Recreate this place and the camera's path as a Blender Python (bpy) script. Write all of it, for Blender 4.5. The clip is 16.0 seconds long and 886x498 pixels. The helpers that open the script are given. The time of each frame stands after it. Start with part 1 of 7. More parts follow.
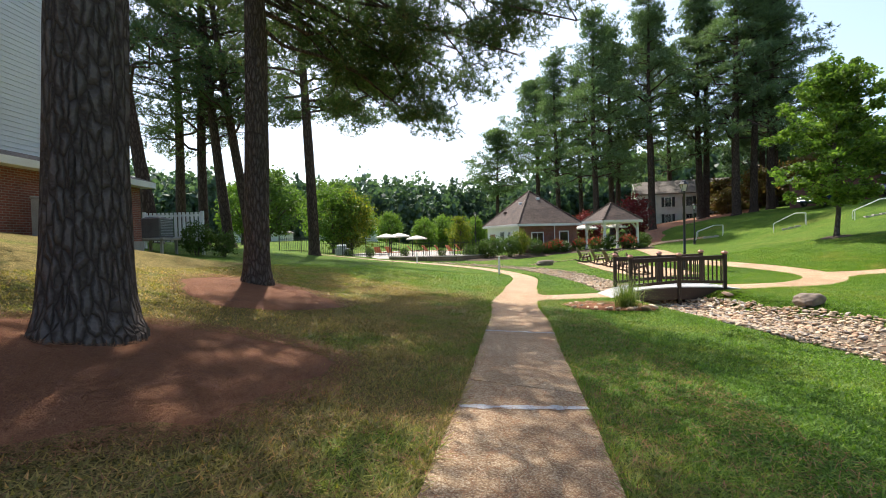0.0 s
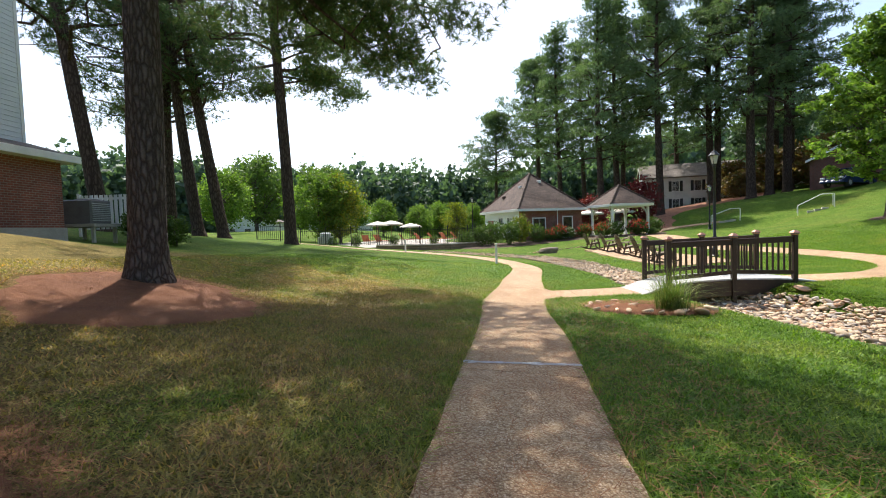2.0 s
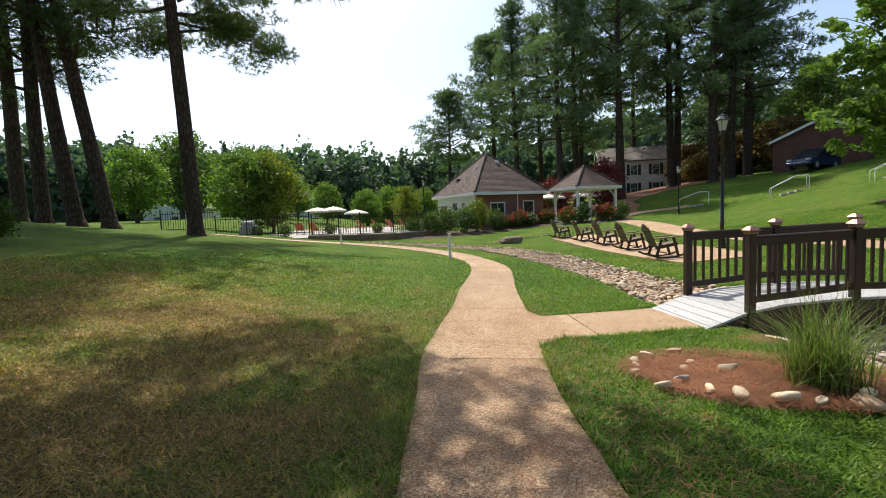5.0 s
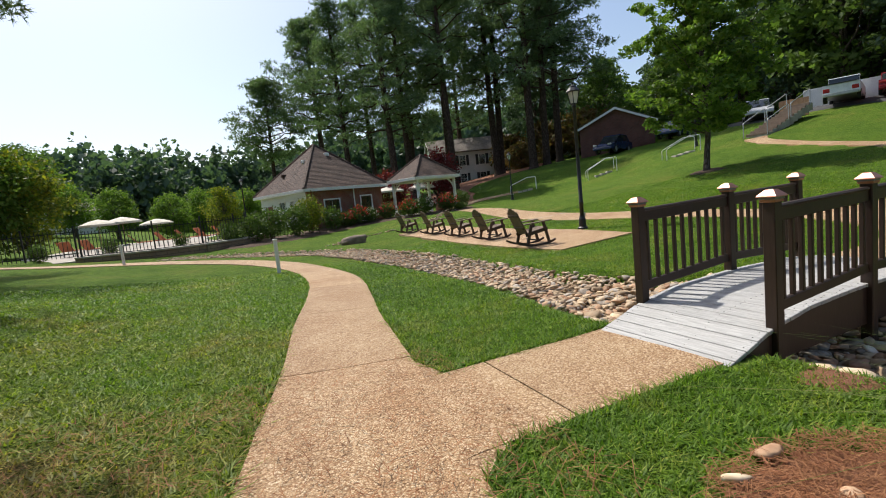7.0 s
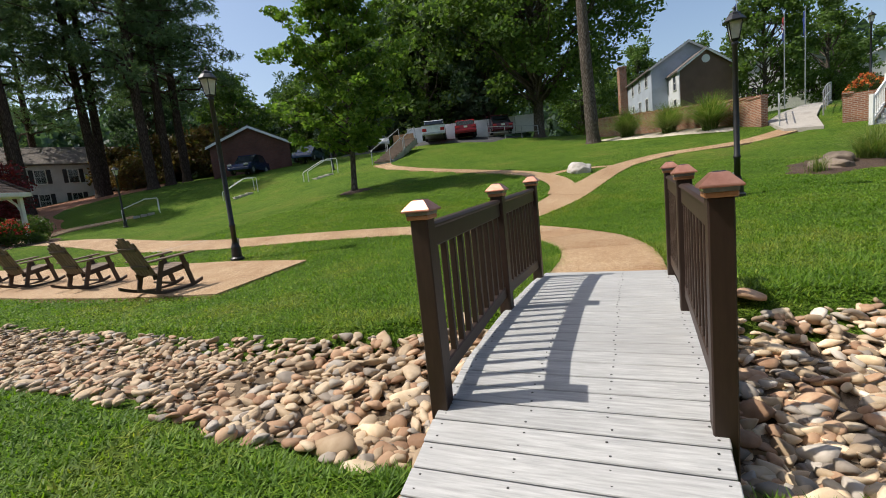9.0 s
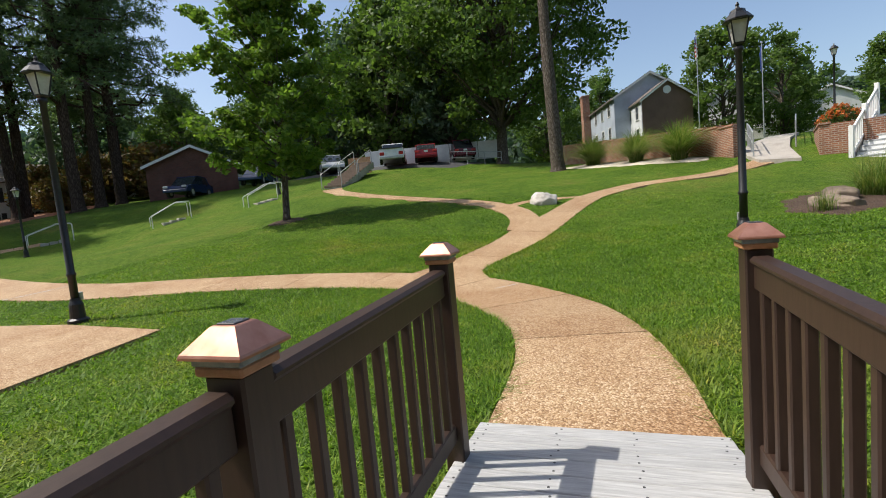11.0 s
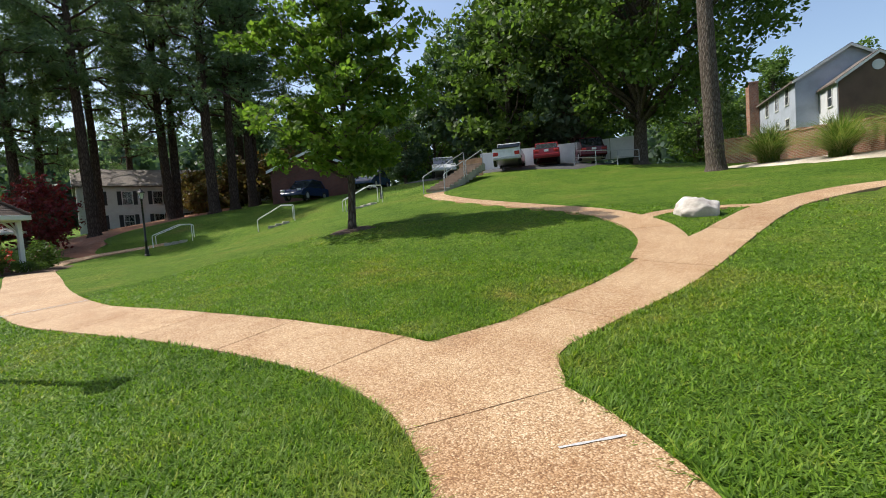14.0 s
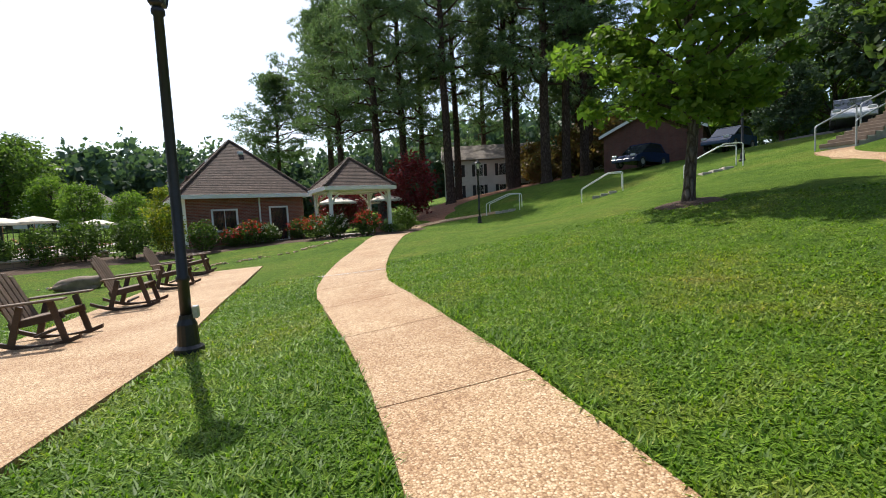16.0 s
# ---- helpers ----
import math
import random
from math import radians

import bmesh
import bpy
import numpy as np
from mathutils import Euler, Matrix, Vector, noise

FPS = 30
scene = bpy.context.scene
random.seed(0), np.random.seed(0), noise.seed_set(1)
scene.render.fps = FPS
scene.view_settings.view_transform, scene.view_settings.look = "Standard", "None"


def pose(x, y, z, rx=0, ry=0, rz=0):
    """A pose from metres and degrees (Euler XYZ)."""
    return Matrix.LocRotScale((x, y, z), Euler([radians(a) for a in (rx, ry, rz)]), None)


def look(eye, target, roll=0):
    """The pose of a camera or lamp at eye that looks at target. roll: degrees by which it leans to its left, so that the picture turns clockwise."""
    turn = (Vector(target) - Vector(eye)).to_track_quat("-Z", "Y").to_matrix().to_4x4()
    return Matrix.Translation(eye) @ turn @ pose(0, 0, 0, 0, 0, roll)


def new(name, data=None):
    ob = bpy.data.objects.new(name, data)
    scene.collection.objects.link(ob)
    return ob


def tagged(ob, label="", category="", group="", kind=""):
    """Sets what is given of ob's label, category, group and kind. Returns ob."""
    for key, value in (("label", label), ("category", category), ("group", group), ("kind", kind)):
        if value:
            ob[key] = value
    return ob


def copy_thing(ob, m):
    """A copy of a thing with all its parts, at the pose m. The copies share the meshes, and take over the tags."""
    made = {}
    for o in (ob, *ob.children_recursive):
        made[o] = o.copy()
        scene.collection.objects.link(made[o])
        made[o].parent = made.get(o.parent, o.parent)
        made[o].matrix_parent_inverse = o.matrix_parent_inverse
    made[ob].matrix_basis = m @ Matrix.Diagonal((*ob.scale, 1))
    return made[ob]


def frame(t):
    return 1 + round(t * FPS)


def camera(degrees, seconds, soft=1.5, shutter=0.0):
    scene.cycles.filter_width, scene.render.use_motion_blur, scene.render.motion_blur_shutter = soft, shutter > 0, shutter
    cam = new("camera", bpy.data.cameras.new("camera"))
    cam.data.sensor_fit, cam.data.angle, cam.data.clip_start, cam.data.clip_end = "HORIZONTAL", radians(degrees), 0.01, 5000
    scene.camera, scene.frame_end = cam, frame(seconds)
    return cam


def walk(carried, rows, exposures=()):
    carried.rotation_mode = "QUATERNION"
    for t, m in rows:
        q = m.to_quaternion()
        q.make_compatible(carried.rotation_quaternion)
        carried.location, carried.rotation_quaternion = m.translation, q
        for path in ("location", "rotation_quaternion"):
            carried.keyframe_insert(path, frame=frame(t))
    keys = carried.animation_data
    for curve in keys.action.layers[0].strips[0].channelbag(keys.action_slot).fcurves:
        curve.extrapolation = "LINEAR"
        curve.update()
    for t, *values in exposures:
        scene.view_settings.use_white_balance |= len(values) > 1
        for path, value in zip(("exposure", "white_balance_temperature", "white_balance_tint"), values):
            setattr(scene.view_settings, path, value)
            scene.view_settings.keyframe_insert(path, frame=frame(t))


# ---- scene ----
cam = camera(87.1, 16.0, soft=1.0)
METRES, EYE, TILT, LEAN, TURN = 24.06, 1.59, 0.0, 0.0, 0.8
ROWS = [
    (0.0, 0.0, 0.0, 0.0, -0.03, -1.25, 1.45),
    (0.5, 0.0061, 0.0321, -0.0031, 0.13, -1.51, 1.57),
    (1.0, 0.0111, 0.0677, -0.0063, 0.01, -1.74, 1.77),
    (1.5, 0.016, 0.1017, -0.0083, 0.0, -2.19, 1.84),
    (2.0, 0.0213, 0.1357, -0.0102, -0.06, -2.53, 1.92),
    (2.5, 0.0262, 0.1662, -0.0105, -0.45, -2.72, 1.99),
    (3.0, 0.032, 0.1972, -0.0109, -1.18, -2.96, 1.86),
    (5.5, 0.0475, 0.3589, -0.0123, -9.0, -4.88, 3.07),
    (6.0, 0.0514, 0.3908, -0.0133, -13.84, -5.52, 4.15),
    (6.5, 0.0575, 0.4233, -0.0156, -19.41, -6.09, 4.91),
    (7.0, 0.0659, 0.4541, -0.0165, -25.89, -6.16, 5.98),
    (7.5, 0.0767, 0.4849, -0.0169, -36.16, -6.52, 6.86),
    (8.0, 0.0907, 0.5118, -0.0187, -47.82, -7.63, 7.59),
    (8.5, 0.11, 0.5349, -0.0202, -59.91, -7.88, 7.33),
    (9.0, 0.1334, 0.5513, -0.0216, -68.75, -7.82, 5.98),
    (9.5, 0.1606, 0.5594, -0.021, -70.52, -7.16, 5.61),
    (10.0, 0.1884, 0.5618, -0.0197, -72.91, -5.6, 5.18),
    (12.5, 0.3214, 0.5582, -0.0103, -70.41, -3.04, 4.48),
    (13.0, 0.3486, 0.5623, -0.0114, -67.09, -2.86, 3.91),
    (13.5, 0.3817, 0.57, -0.0147, -62.3, -2.97, 4.12),
    (14.0, 0.4148, 0.58, -0.0149, -56.88, -3.3, 4.09),
    (14.5, 0.4461, 0.5938, -0.0147, -49.8, -3.74, 3.83),
    (15.0, 0.474, 0.614, -0.0156, -41.1, -3.95, 3.95),
    (15.5, 0.4967, 0.6365, -0.0146, -30.05, -4.14, 3.51),
    (16.0, 0.5132, 0.6632, -0.0149, -17.04, -4.42, 2.83),
]
walk(cam, [(t, pose(0, 0, EYE, TILT, LEAN, TURN) @ pose(METRES * x, METRES * y, METRES * z, 90 + pitch, roll, yaw)) for t, x, y, z, yaw, pitch, roll in ROWS], exposures=[(0.0, 0.84), (2.5, 0.8), (5.5, 0.28), (7.5, 0.12), (10.0, 0.12), (12.5, 0.4), (16.0, 0.42)])

# ---- world, sun ----
# shadows fall towards -y and a little +x; sun about 56 degrees up
SUN_EL, SUN_AZ = 56.0, 15.0
world = bpy.data.worlds.new("world")
scene.world = world
world.use_nodes = True
wn = world.node_tree.nodes
sky = wn.new("ShaderNodeTexSky")
sky.sky_type, sky.sun_disc = "NISHITA", False
sky.sun_elevation, sky.sun_rotation = radians(SUN_EL), radians(-SUN_AZ)
sky.air_density, sky.dust_density, sky.ozone_density = 1.0, 2.2, 1.0
wn["Background"].inputs[1].default_value = 0.15
world.node_tree.links.new(sky.outputs[0], wn["Background"].inputs[0])
sun = new("sun", bpy.data.lights.new("sun", "SUN"))
sun.data.energy, sun.data.angle, sun.data.color = 4.2, radians(0.55), (1.0, 0.95, 0.87)
sd = Vector((-math.sin(radians(SUN_AZ)) * math.cos(radians(SUN_EL)), math.cos(radians(SUN_AZ)) * math.cos(radians(SUN_EL)), math.sin(radians(SUN_EL))))
sun.matrix_world = look(sd * 80, (0, 0, 0))

# ---- small geometry kit ----
rng = np.random.default_rng(7)


class Geo:
    """Vertices and faces gathered for one mesh."""

    def __init__(self):
        self.v, self.f, self.n = [], [], 0

    def add(self, v, f):
        v = np.asarray(v, float)
        self.v.append(v)
        self.f += [tuple(i + self.n for i in q) for q in f]
        self.n += len(v)
        return self

    def box(self, c, s, rz=0.0, b=0.0, m=None):
        """A box with chamfered edges."""
        h = np.asarray(s, float) / 2
        b = min(b, 0.45 * h.min() * 2)
        sg = [(x, y, z) for x in (-1, 1) for y in (-1, 1) for z in (-1, 1)]
        if b <= 0:
            v = np.array(sg, float) * h
            f = [(0, 1, 3, 2), (4, 6, 7, 5), (0, 4, 5, 1), (2, 3, 7, 6), (0, 2, 6, 4), (1, 5, 7, 3)]
        else:
            v, f = [], []
            for q in sg:
                for a in range(3):
                    p = np.array(q) * (h - b)
                    p[a] = q[a] * h[a]
                    v.append(p)
            idx = {q: i for i, q in enumerate(sg)}
            for a in range(3):
                o = [k for k in range(3) if k != a]
                for s0 in (-1, 1):
                    ring = []
                    for e in ((-1, -1), (1, -1), (1, 1), (-1, 1)):
                        q = [0, 0, 0]
                        q[a], q[o[0]], q[o[1]] = s0, e[0], e[1]
                        ring.append(3 * idx[tuple(q)] + a)
                    f.append(tuple(ring if (s0 > 0) == (a != 1) else ring[::-1]))
                for e in ((-1, -1), (1, -1), (1, 1), (-1, 1)):
                    q0, q1 = [0, 0, 0], [0, 0, 0]
                    q0[a], q1[a] = -1, 1
                    q0[o[0]] = q1[o[0]] = e[0]
                    q0[o[1]] = q1[o[1]] = e[1]
                    i0, i1 = 3 * idx[tuple(q0)], 3 * idx[tuple(q1)]
                    f.append((i0 + o[0], i1 + o[0], i1 + o[1], i0 + o[1]))
            for q in sg:
                i = 3 * idx[q]
                f.append((i, i + 1, i + 2))
            v = np.array(v)
        if m is not None:
            v = v @ np.array(m.to_3x3()).T
        if rz:
            a = radians(rz)
            v = v @ np.array([[math.cos(a), math.sin(a), 0], [-math.sin(a), math.cos(a), 0], [0, 0, 1]])
        return self.add(v + np.asarray(c, float), f)

    def tube(self, pts, rad, n=8, cap=True, wob=0.0):
        pts = np.asarray(pts, float)
        rad = np.broadcast_to(np.asarray(rad, float), (len(pts),))
        tg = np.gradient(pts, axis=0)
        tg /= np.linalg.norm(tg, axis=1)[:, None] + 1e-9
        up = np.array([0, 0, 1.0]) if abs(tg[0][2]) < 0.9 else np.array([1.0, 0, 0])
        v = []
        for p, t, r in zip(pts, tg, rad):
            u = np.cross(up, t)
            u /= np.linalg.norm(u) + 1e-9
            w = np.cross(t, u)
            up = w if abs(np.dot(w, t)) < 0.9 else up
            a = np.arange(n) * 2 * np.pi / n
            rr = r * (1 + (wob * rng.normal(size=n) if wob else 0))
            v.append(p + np.outer(np.cos(a) * rr, u) + np.outer(np.sin(a) * rr, w))
        k = len(pts)
        f = [(i * n + j, i * n + (j + 1) % n, (i + 1) * n + (j + 1) % n, (i + 1) * n + j) for i in range(k - 1) for j in range(n)]
        if cap:
            f += [tuple(range(n))[::-1], tuple((k - 1) * n + j for j in range(n))]
        return self.add(np.vstack(v), f)

    def lathe(self, prof, n=12, c=(0, 0, 0), turn=0.0):
        a = np.arange(n) * 2 * np.pi / n + turn
        v = np.vstack([np.stack([r * np.cos(a), r * np.sin(a), np.full(n, z)], 1) for r, z in prof]) + np.asarray(c, float)
        k = len(prof)
        f = [(i * n + j, i * n + (j + 1) % n, (i + 1) * n + (j + 1) % n, (i + 1) * n + j) for i in range(k - 1) for j in range(n)]
        f += [tuple(range(n))[::-1], tuple((k - 1) * n + j for j in range(n))]
        return self.add(v, f)

    def prism(self, poly, z0, z1):
        """An upright prism on a polygon; z0, z1 numbers or lists."""
        n = len(poly)
        z0, z1 = np.broadcast_to(z0, (n,)), np.broadcast_to(z1, (n,))
        v = [(x, y, z) for (x, y), z in zip(poly, z0)] + [(x, y, z) for (x, y), z in zip(poly, z1)]
        f = [tuple(range(n))[::-1], tuple(range(n, 2 * n))] + [(i, (i + 1) % n, n + (i + 1) % n, n + i) for i in range(n)]
        return self.add(v, f)

    def slabx(self, prof, y0, y1):
        """A profile in x, z drawn out along y."""
        n = len(prof)
        v = [(x, y0, z) for x, z in prof] + [(x, y1, z) for x, z in prof]
        f = [tuple(range(n)), tuple(range(n, 2 * n))[::-1]] + [(i, n + i, n + (i + 1) % n, (i + 1) % n) for i in range(n)]
        return self.add(v, f)

    def mesh(self, name, mat, smooth=False):
        me = bpy.data.meshes.new(name)
        me.from_pydata(np.vstack(self.v).tolist(), [], self.f)
        me.materials.append(mat)
        if smooth:
            me.polygons.foreach_set("use_smooth", np.ones(len(me.polygons), bool))
        me.update()
        return me


def part(name, geo, mat, parent=None, label="", smooth=False, loc=None, rz=0.0):
    """ONE mesh object, under a thing or a part."""
    ob = new(name, geo if isinstance(geo, bpy.types.Mesh) else geo.mesh(name, mat, smooth))
    if parent is not None:
        ob.parent = parent
    if loc is not None:
        ob.matrix_basis = pose(*loc, 0, 0, rz)
    if label:
        tagged(ob, label)
    return ob


def thing(name, label, category, loc=(0, 0, 0), rz=0.0, group=""):
    ob = new(name)
    ob.empty_display_size = 0.2
    ob.matrix_basis = pose(*loc, 0, 0, rz)
    return tagged(ob, label, category, group)


def fast_mesh(name, v, size, mat):
    """A mesh of loose faces that all have the same number of corners."""
    me = bpy.data.meshes.new(name)
    n = len(v)
    me.vertices.add(n)
    me.vertices.foreach_set("co", np.asarray(v, np.float32).ravel())
    me.loops.add(n)
    me.loops.foreach_set("vertex_index", np.arange(n, dtype=np.int32))
    me.polygons.add(n // size)
    me.polygons.foreach_set("loop_start", np.arange(0, n, size, dtype=np.int32))
    me.materials.append(mat)
    me.update(calc_edges=True)
    return me


# ---- the lie of the land: levels at the crossings of a coarse lattice, joined smoothly ----
LX = np.array([-20.0, -10, -4, 2, 8, 14, 22, 32, 46, 64])
LY = np.array([-8.0, 2, 8, 13, 20, 28, 38, 50, 66])
LEVELS = np.array([
    [2.03, 1.05, 0.49, -0.06, -0.27, 0.02, 1.09, 2.74, 4.14, 4.65],
    [2.74, 1.66, 0.79, -0.11, -0.3, -0.22, 0.87, 2.89, 4.05, 4.72],
    [3.07, 2.0, 0.52, -0.07, -0.31, 0.16, 0.92, 2.59, 3.79, 4.79],
    [2.99, 1.66, 0.29, -0.21, -0.03, 0.03, 1.08, 2.38, 3.75, 4.91],
    [2.54, 0.92, 0.48, -0.22, -0.25, 0.18, 1.33, 2.41, 4.27, 5.13],
    [2.09, 0.87, 0.18, -0.29, -0.28, 0.15, 1.3, 2.97, 5.24, 5.36],
    [1.7, 0.55, 0.02, 0.03, -0.16, 0.28, 0.45, 2.95, 5.37, 6.0],
    [1.41, 0.09, -0.29, 0.37, 0.61, 0.17, 1.27, 3.32, 4.9, 6.65],
    [1.84, 0.68, -0.35, -0.59, -0.24, 0.37, 1.54, 3.14, 5.58, 7.38],
])


def weights(nodes, v):
    v = np.clip(np.asarray(v, float).ravel(), nodes[0], nodes[-1])
    i = np.clip(np.searchsorted(nodes, v) - 1, 0, len(nodes) - 2)
    h = (nodes[i + 1] - nodes[i])[:, None]
    u = (v - nodes[i])[:, None] / h
    e = np.eye(len(nodes))
    t = np.gradient(e, nodes, axis=0)
    return (2 * u**3 - 3 * u**2 + 1) * e[i] + (u**3 - 2 * u**2 + u) * h * t[i] + (3 * u**2 - 2 * u**3) * e[i + 1] + (u**3 - u**2) * h * t[i + 1]


def along(line, x, y):
    """Distance to a polyline of (x, y, half width), and the half width there."""
    x, y = np.ravel(x), np.ravel(y)
    best, wide = np.full(len(x), 1e9), np.zeros(len(x))
    for (x0, y0, w0), (x1, y1, w1) in zip(line[:-1], line[1:]):
        dx, dy = x1 - x0, y1 - y0
        if dx * dx + dy * dy < 1e-9:
            continue
        u = np.clip(((x - x0) * dx + (y - y0) * dy) / (dx * dx + dy * dy), 0, 1)
        d = np.hypot(x - x0 - u * dx, y - y0 - u * dy)
        m = d < best
        best[m], wide[m] = d[m], (w0 + u * (w1 - w0))[m]
    return best, wide


CREEK = [(11.0, -5, 2.2), (9.2, 2, 2.2), (8.2, 6, 2.0), (7.5, 8.6, 1.7), (6.5, 11, 1.15), (6.0, 13, 1.0), (5.62, 15, 0.82), (5.6, 16, 0.66), (5.7, 17.4, 0.58), (5.85, 19.5, 0.68), (5.95, 21.8, 0.8), (5.6, 25.4, 0.8), (4.9, 28.6, 0.75), (3.2, 30.4, 0.7), (1.2, 32, 0.55), (-1.2, 33.2, 0.45)]
TRICKLE = [(5.2, 30.8, 0.2), (7.5, 33.2, 0.2), (9.0, 34.0, 0.15), (11.6, 34.4, 0.14), (14.0, 38.0, 0.14), (15.4, 39.2, 0.12)]
PINE_1, PINE_2 = (-3.36, 4.25), (-4.6, 11.0)


def land(x, y):
    """The height of the ground without path beds."""
    shape = np.shape(x)
    x, y = np.ravel(np.asarray(x, float)), np.ravel(np.asarray(y, float))
    z = np.einsum("ni,ij,nj->n", weights(LY, y), LEVELS, weights(LX, x))
    for px, py in (PINE_1, PINE_2):
        z += 0.16 * np.exp(-((x - px) ** 2 + (y - py) ** 2) / 1.6)
    z += 0.17 * np.exp(-((x - 19.75) ** 2 + (y - 24.05) ** 2) / 14) + 0.16 * np.exp(-((x - 14.2) ** 2 + (y - 11.2) ** 2) / 5)
    d, w = along(CREEK, x, y)
    deep = 0.1 + 0.28 * np.exp(-((y - 12.6) / 2.6) ** 2)
    z -= deep * np.clip(1.15 - (d / (w + 0.15)) ** 2, 0, 1)
    return z.reshape(shape) if shape else float(z[0])


# ---- materials ----
def nodes_of(name):
    m = bpy.data.materials.new(name)
    m.use_nodes = True
    return m, m.node_tree.nodes, m.node_tree.links, m.node_tree.nodes["Principled BSDF"]


def ramp(nd, lk, fac, stops):
    r = nd.new("ShaderNodeValToRGB")
    while len(r.color_ramp.elements) < len(stops):
        r.color_ramp.elements.new(0.5)
    for e, (p, c) in zip(r.color_ramp.elements, stops):
        e.position, e.color = p, (*c, 1)
    lk.new(fac, r.inputs[0])
    return r.outputs[0]


def mixc(nd, lk, fac, a, b, mode="MIX"):
    m = nd.new("ShaderNodeMix")
    m.data_type, m.blend_type = "RGBA", mode
    for k, s in ((0, fac), (6, a), (7, b)):
        if isinstance(s, (int, float)):
            m.inputs[k].default_value = s
        elif isinstance(s, tuple):
            m.inputs[k].default_value = (*s, 1)
        else:
            lk.new(s, m.inputs[k])
    return m.outputs[2]


def tex(nd, lk, scale, detail=4, kind="noise", stretch=None, local=False, rough=0.6):
    g = nd.new("ShaderNodeTexCoord" if local else "ShaderNodeNewGeometry")
    src = g.outputs["Object"] if local else g.outputs["Position"]
    if stretch:
        mp = nd.new("ShaderNodeMapping")
        mp.inputs["Scale"].default_value = stretch
        lk.new(src, mp.inputs[0])
        src = mp.outputs[0]
    n = nd.new({"noise": "ShaderNodeTexNoise", "voronoi": "ShaderNodeTexVoronoi", "wave": "ShaderNodeTexWave"}[kind])
    n.inputs["Scale"].default_value = scale
    if kind == "noise":
        n.inputs["Detail"].default_value, n.inputs["Roughness"].default_value = detail, rough
    lk.new(src, n.inputs["Vector"])
    return n


def surface(name, c1, c2, fine=40.0, broad=1.5, rough=0.8, bump=0.3, metal=0.0, spread=0.12, stretch=None, local=False, dist=0.01, stain=None):
    """A plain procedural surface: two scales of noise, bump and a spread between pieces."""
    m, nd, lk, p = nodes_of(name)
    a, b = tex(nd, lk, fine, 5, stretch=stretch, local=local), tex(nd, lk, broad, 3, local=local)
    col = ramp(nd, lk, a.outputs[0], [(0.3, c1), (0.7, c2)])
    dark = stain or tuple(x * 0.62 for x in c1)
    fac = nd.new("ShaderNodeMapRange")
    fac.inputs[1].default_value, fac.inputs[2].default_value, fac.inputs[4].default_value = 0.45, 0.75, 0.6
    lk.new(b.outputs[0], fac.inputs[0])
    col = mixc(nd, lk, fac.outputs[0], col, dark)
    if spread:
        oi, hs = nd.new("ShaderNodeObjectInfo"), nd.new("ShaderNodeHueSaturation")
        mr = nd.new("ShaderNodeMapRange")
        mr.inputs[3].default_value, mr.inputs[4].default_value = 1 - spread, 1 + spread
        lk.new(oi.outputs["Random"], mr.inputs[0])
        lk.new(mr.outputs[0], hs.inputs["Value"])
        lk.new(col, hs.inputs["Color"])
        col = hs.outputs[0]
    lk.new(col, p.inputs["Base Color"])
    p.inputs["Roughness"].default_value, p.inputs["Metallic"].default_value = rough, metal
    if bump:
        bp = nd.new("ShaderNodeBump")
        bp.inputs["Strength"].default_value, bp.inputs["Distance"].default_value = bump, dist
        lk.new(a.outputs[0], bp.inputs["Height"])
        lk.new(bp.outputs[0], p.inputs["Normal"])
    return m


def foliage(name, cols, thin=0.35, rough=0.55, broad=0.5):
    """Leaves: colour by island and by a broad noise; some light comes through."""
    m, nd, lk, p = nodes_of(name)
    g = nd.new("ShaderNodeNewGeometry")
    k = len(cols)
    col = ramp(nd, lk, g.outputs["Random Per Island"], [(i / max(k - 1, 1), c) for i, c in enumerate(cols)])
    n = tex(nd, lk, broad, 3)
    hs = nd.new("ShaderNodeHueSaturation")
    mr = nd.new("ShaderNodeMapRange")
    mr.inputs[1].default_value, mr.inputs[2].default_value, mr.inputs[3].default_value, mr.inputs[4].default_value = 0.3, 0.7, 0.75, 1.25
    lk.new(n.outputs[0], mr.inputs[0])
    lk.new(mr.outputs[0], hs.inputs["Value"])
    lk.new(col, hs.inputs["Color"])
    lk.new(hs.outputs[0], p.inputs["Base Color"])
    p.inputs["Roughness"].default_value = rough
    p.inputs["Specular IOR Level"].default_value = 0.25
    tr, mx = nd.new("ShaderNodeBsdfTranslucent"), nd.new("ShaderNodeMixShader")
    br = mixc(nd, lk, 1.0, hs.outputs[0], (1.2, 1.38, 0.6), "MULTIPLY")
    lk.new(br, tr.inputs[0])
    mx.inputs[0].default_value = thin
    lk.new(p.outputs[0], mx.inputs[1])
    lk.new(tr.outputs[0], mx.inputs[2])
    lk.new(mx.outputs[0], nd["Material Output"].inputs["Surface"])
    return m


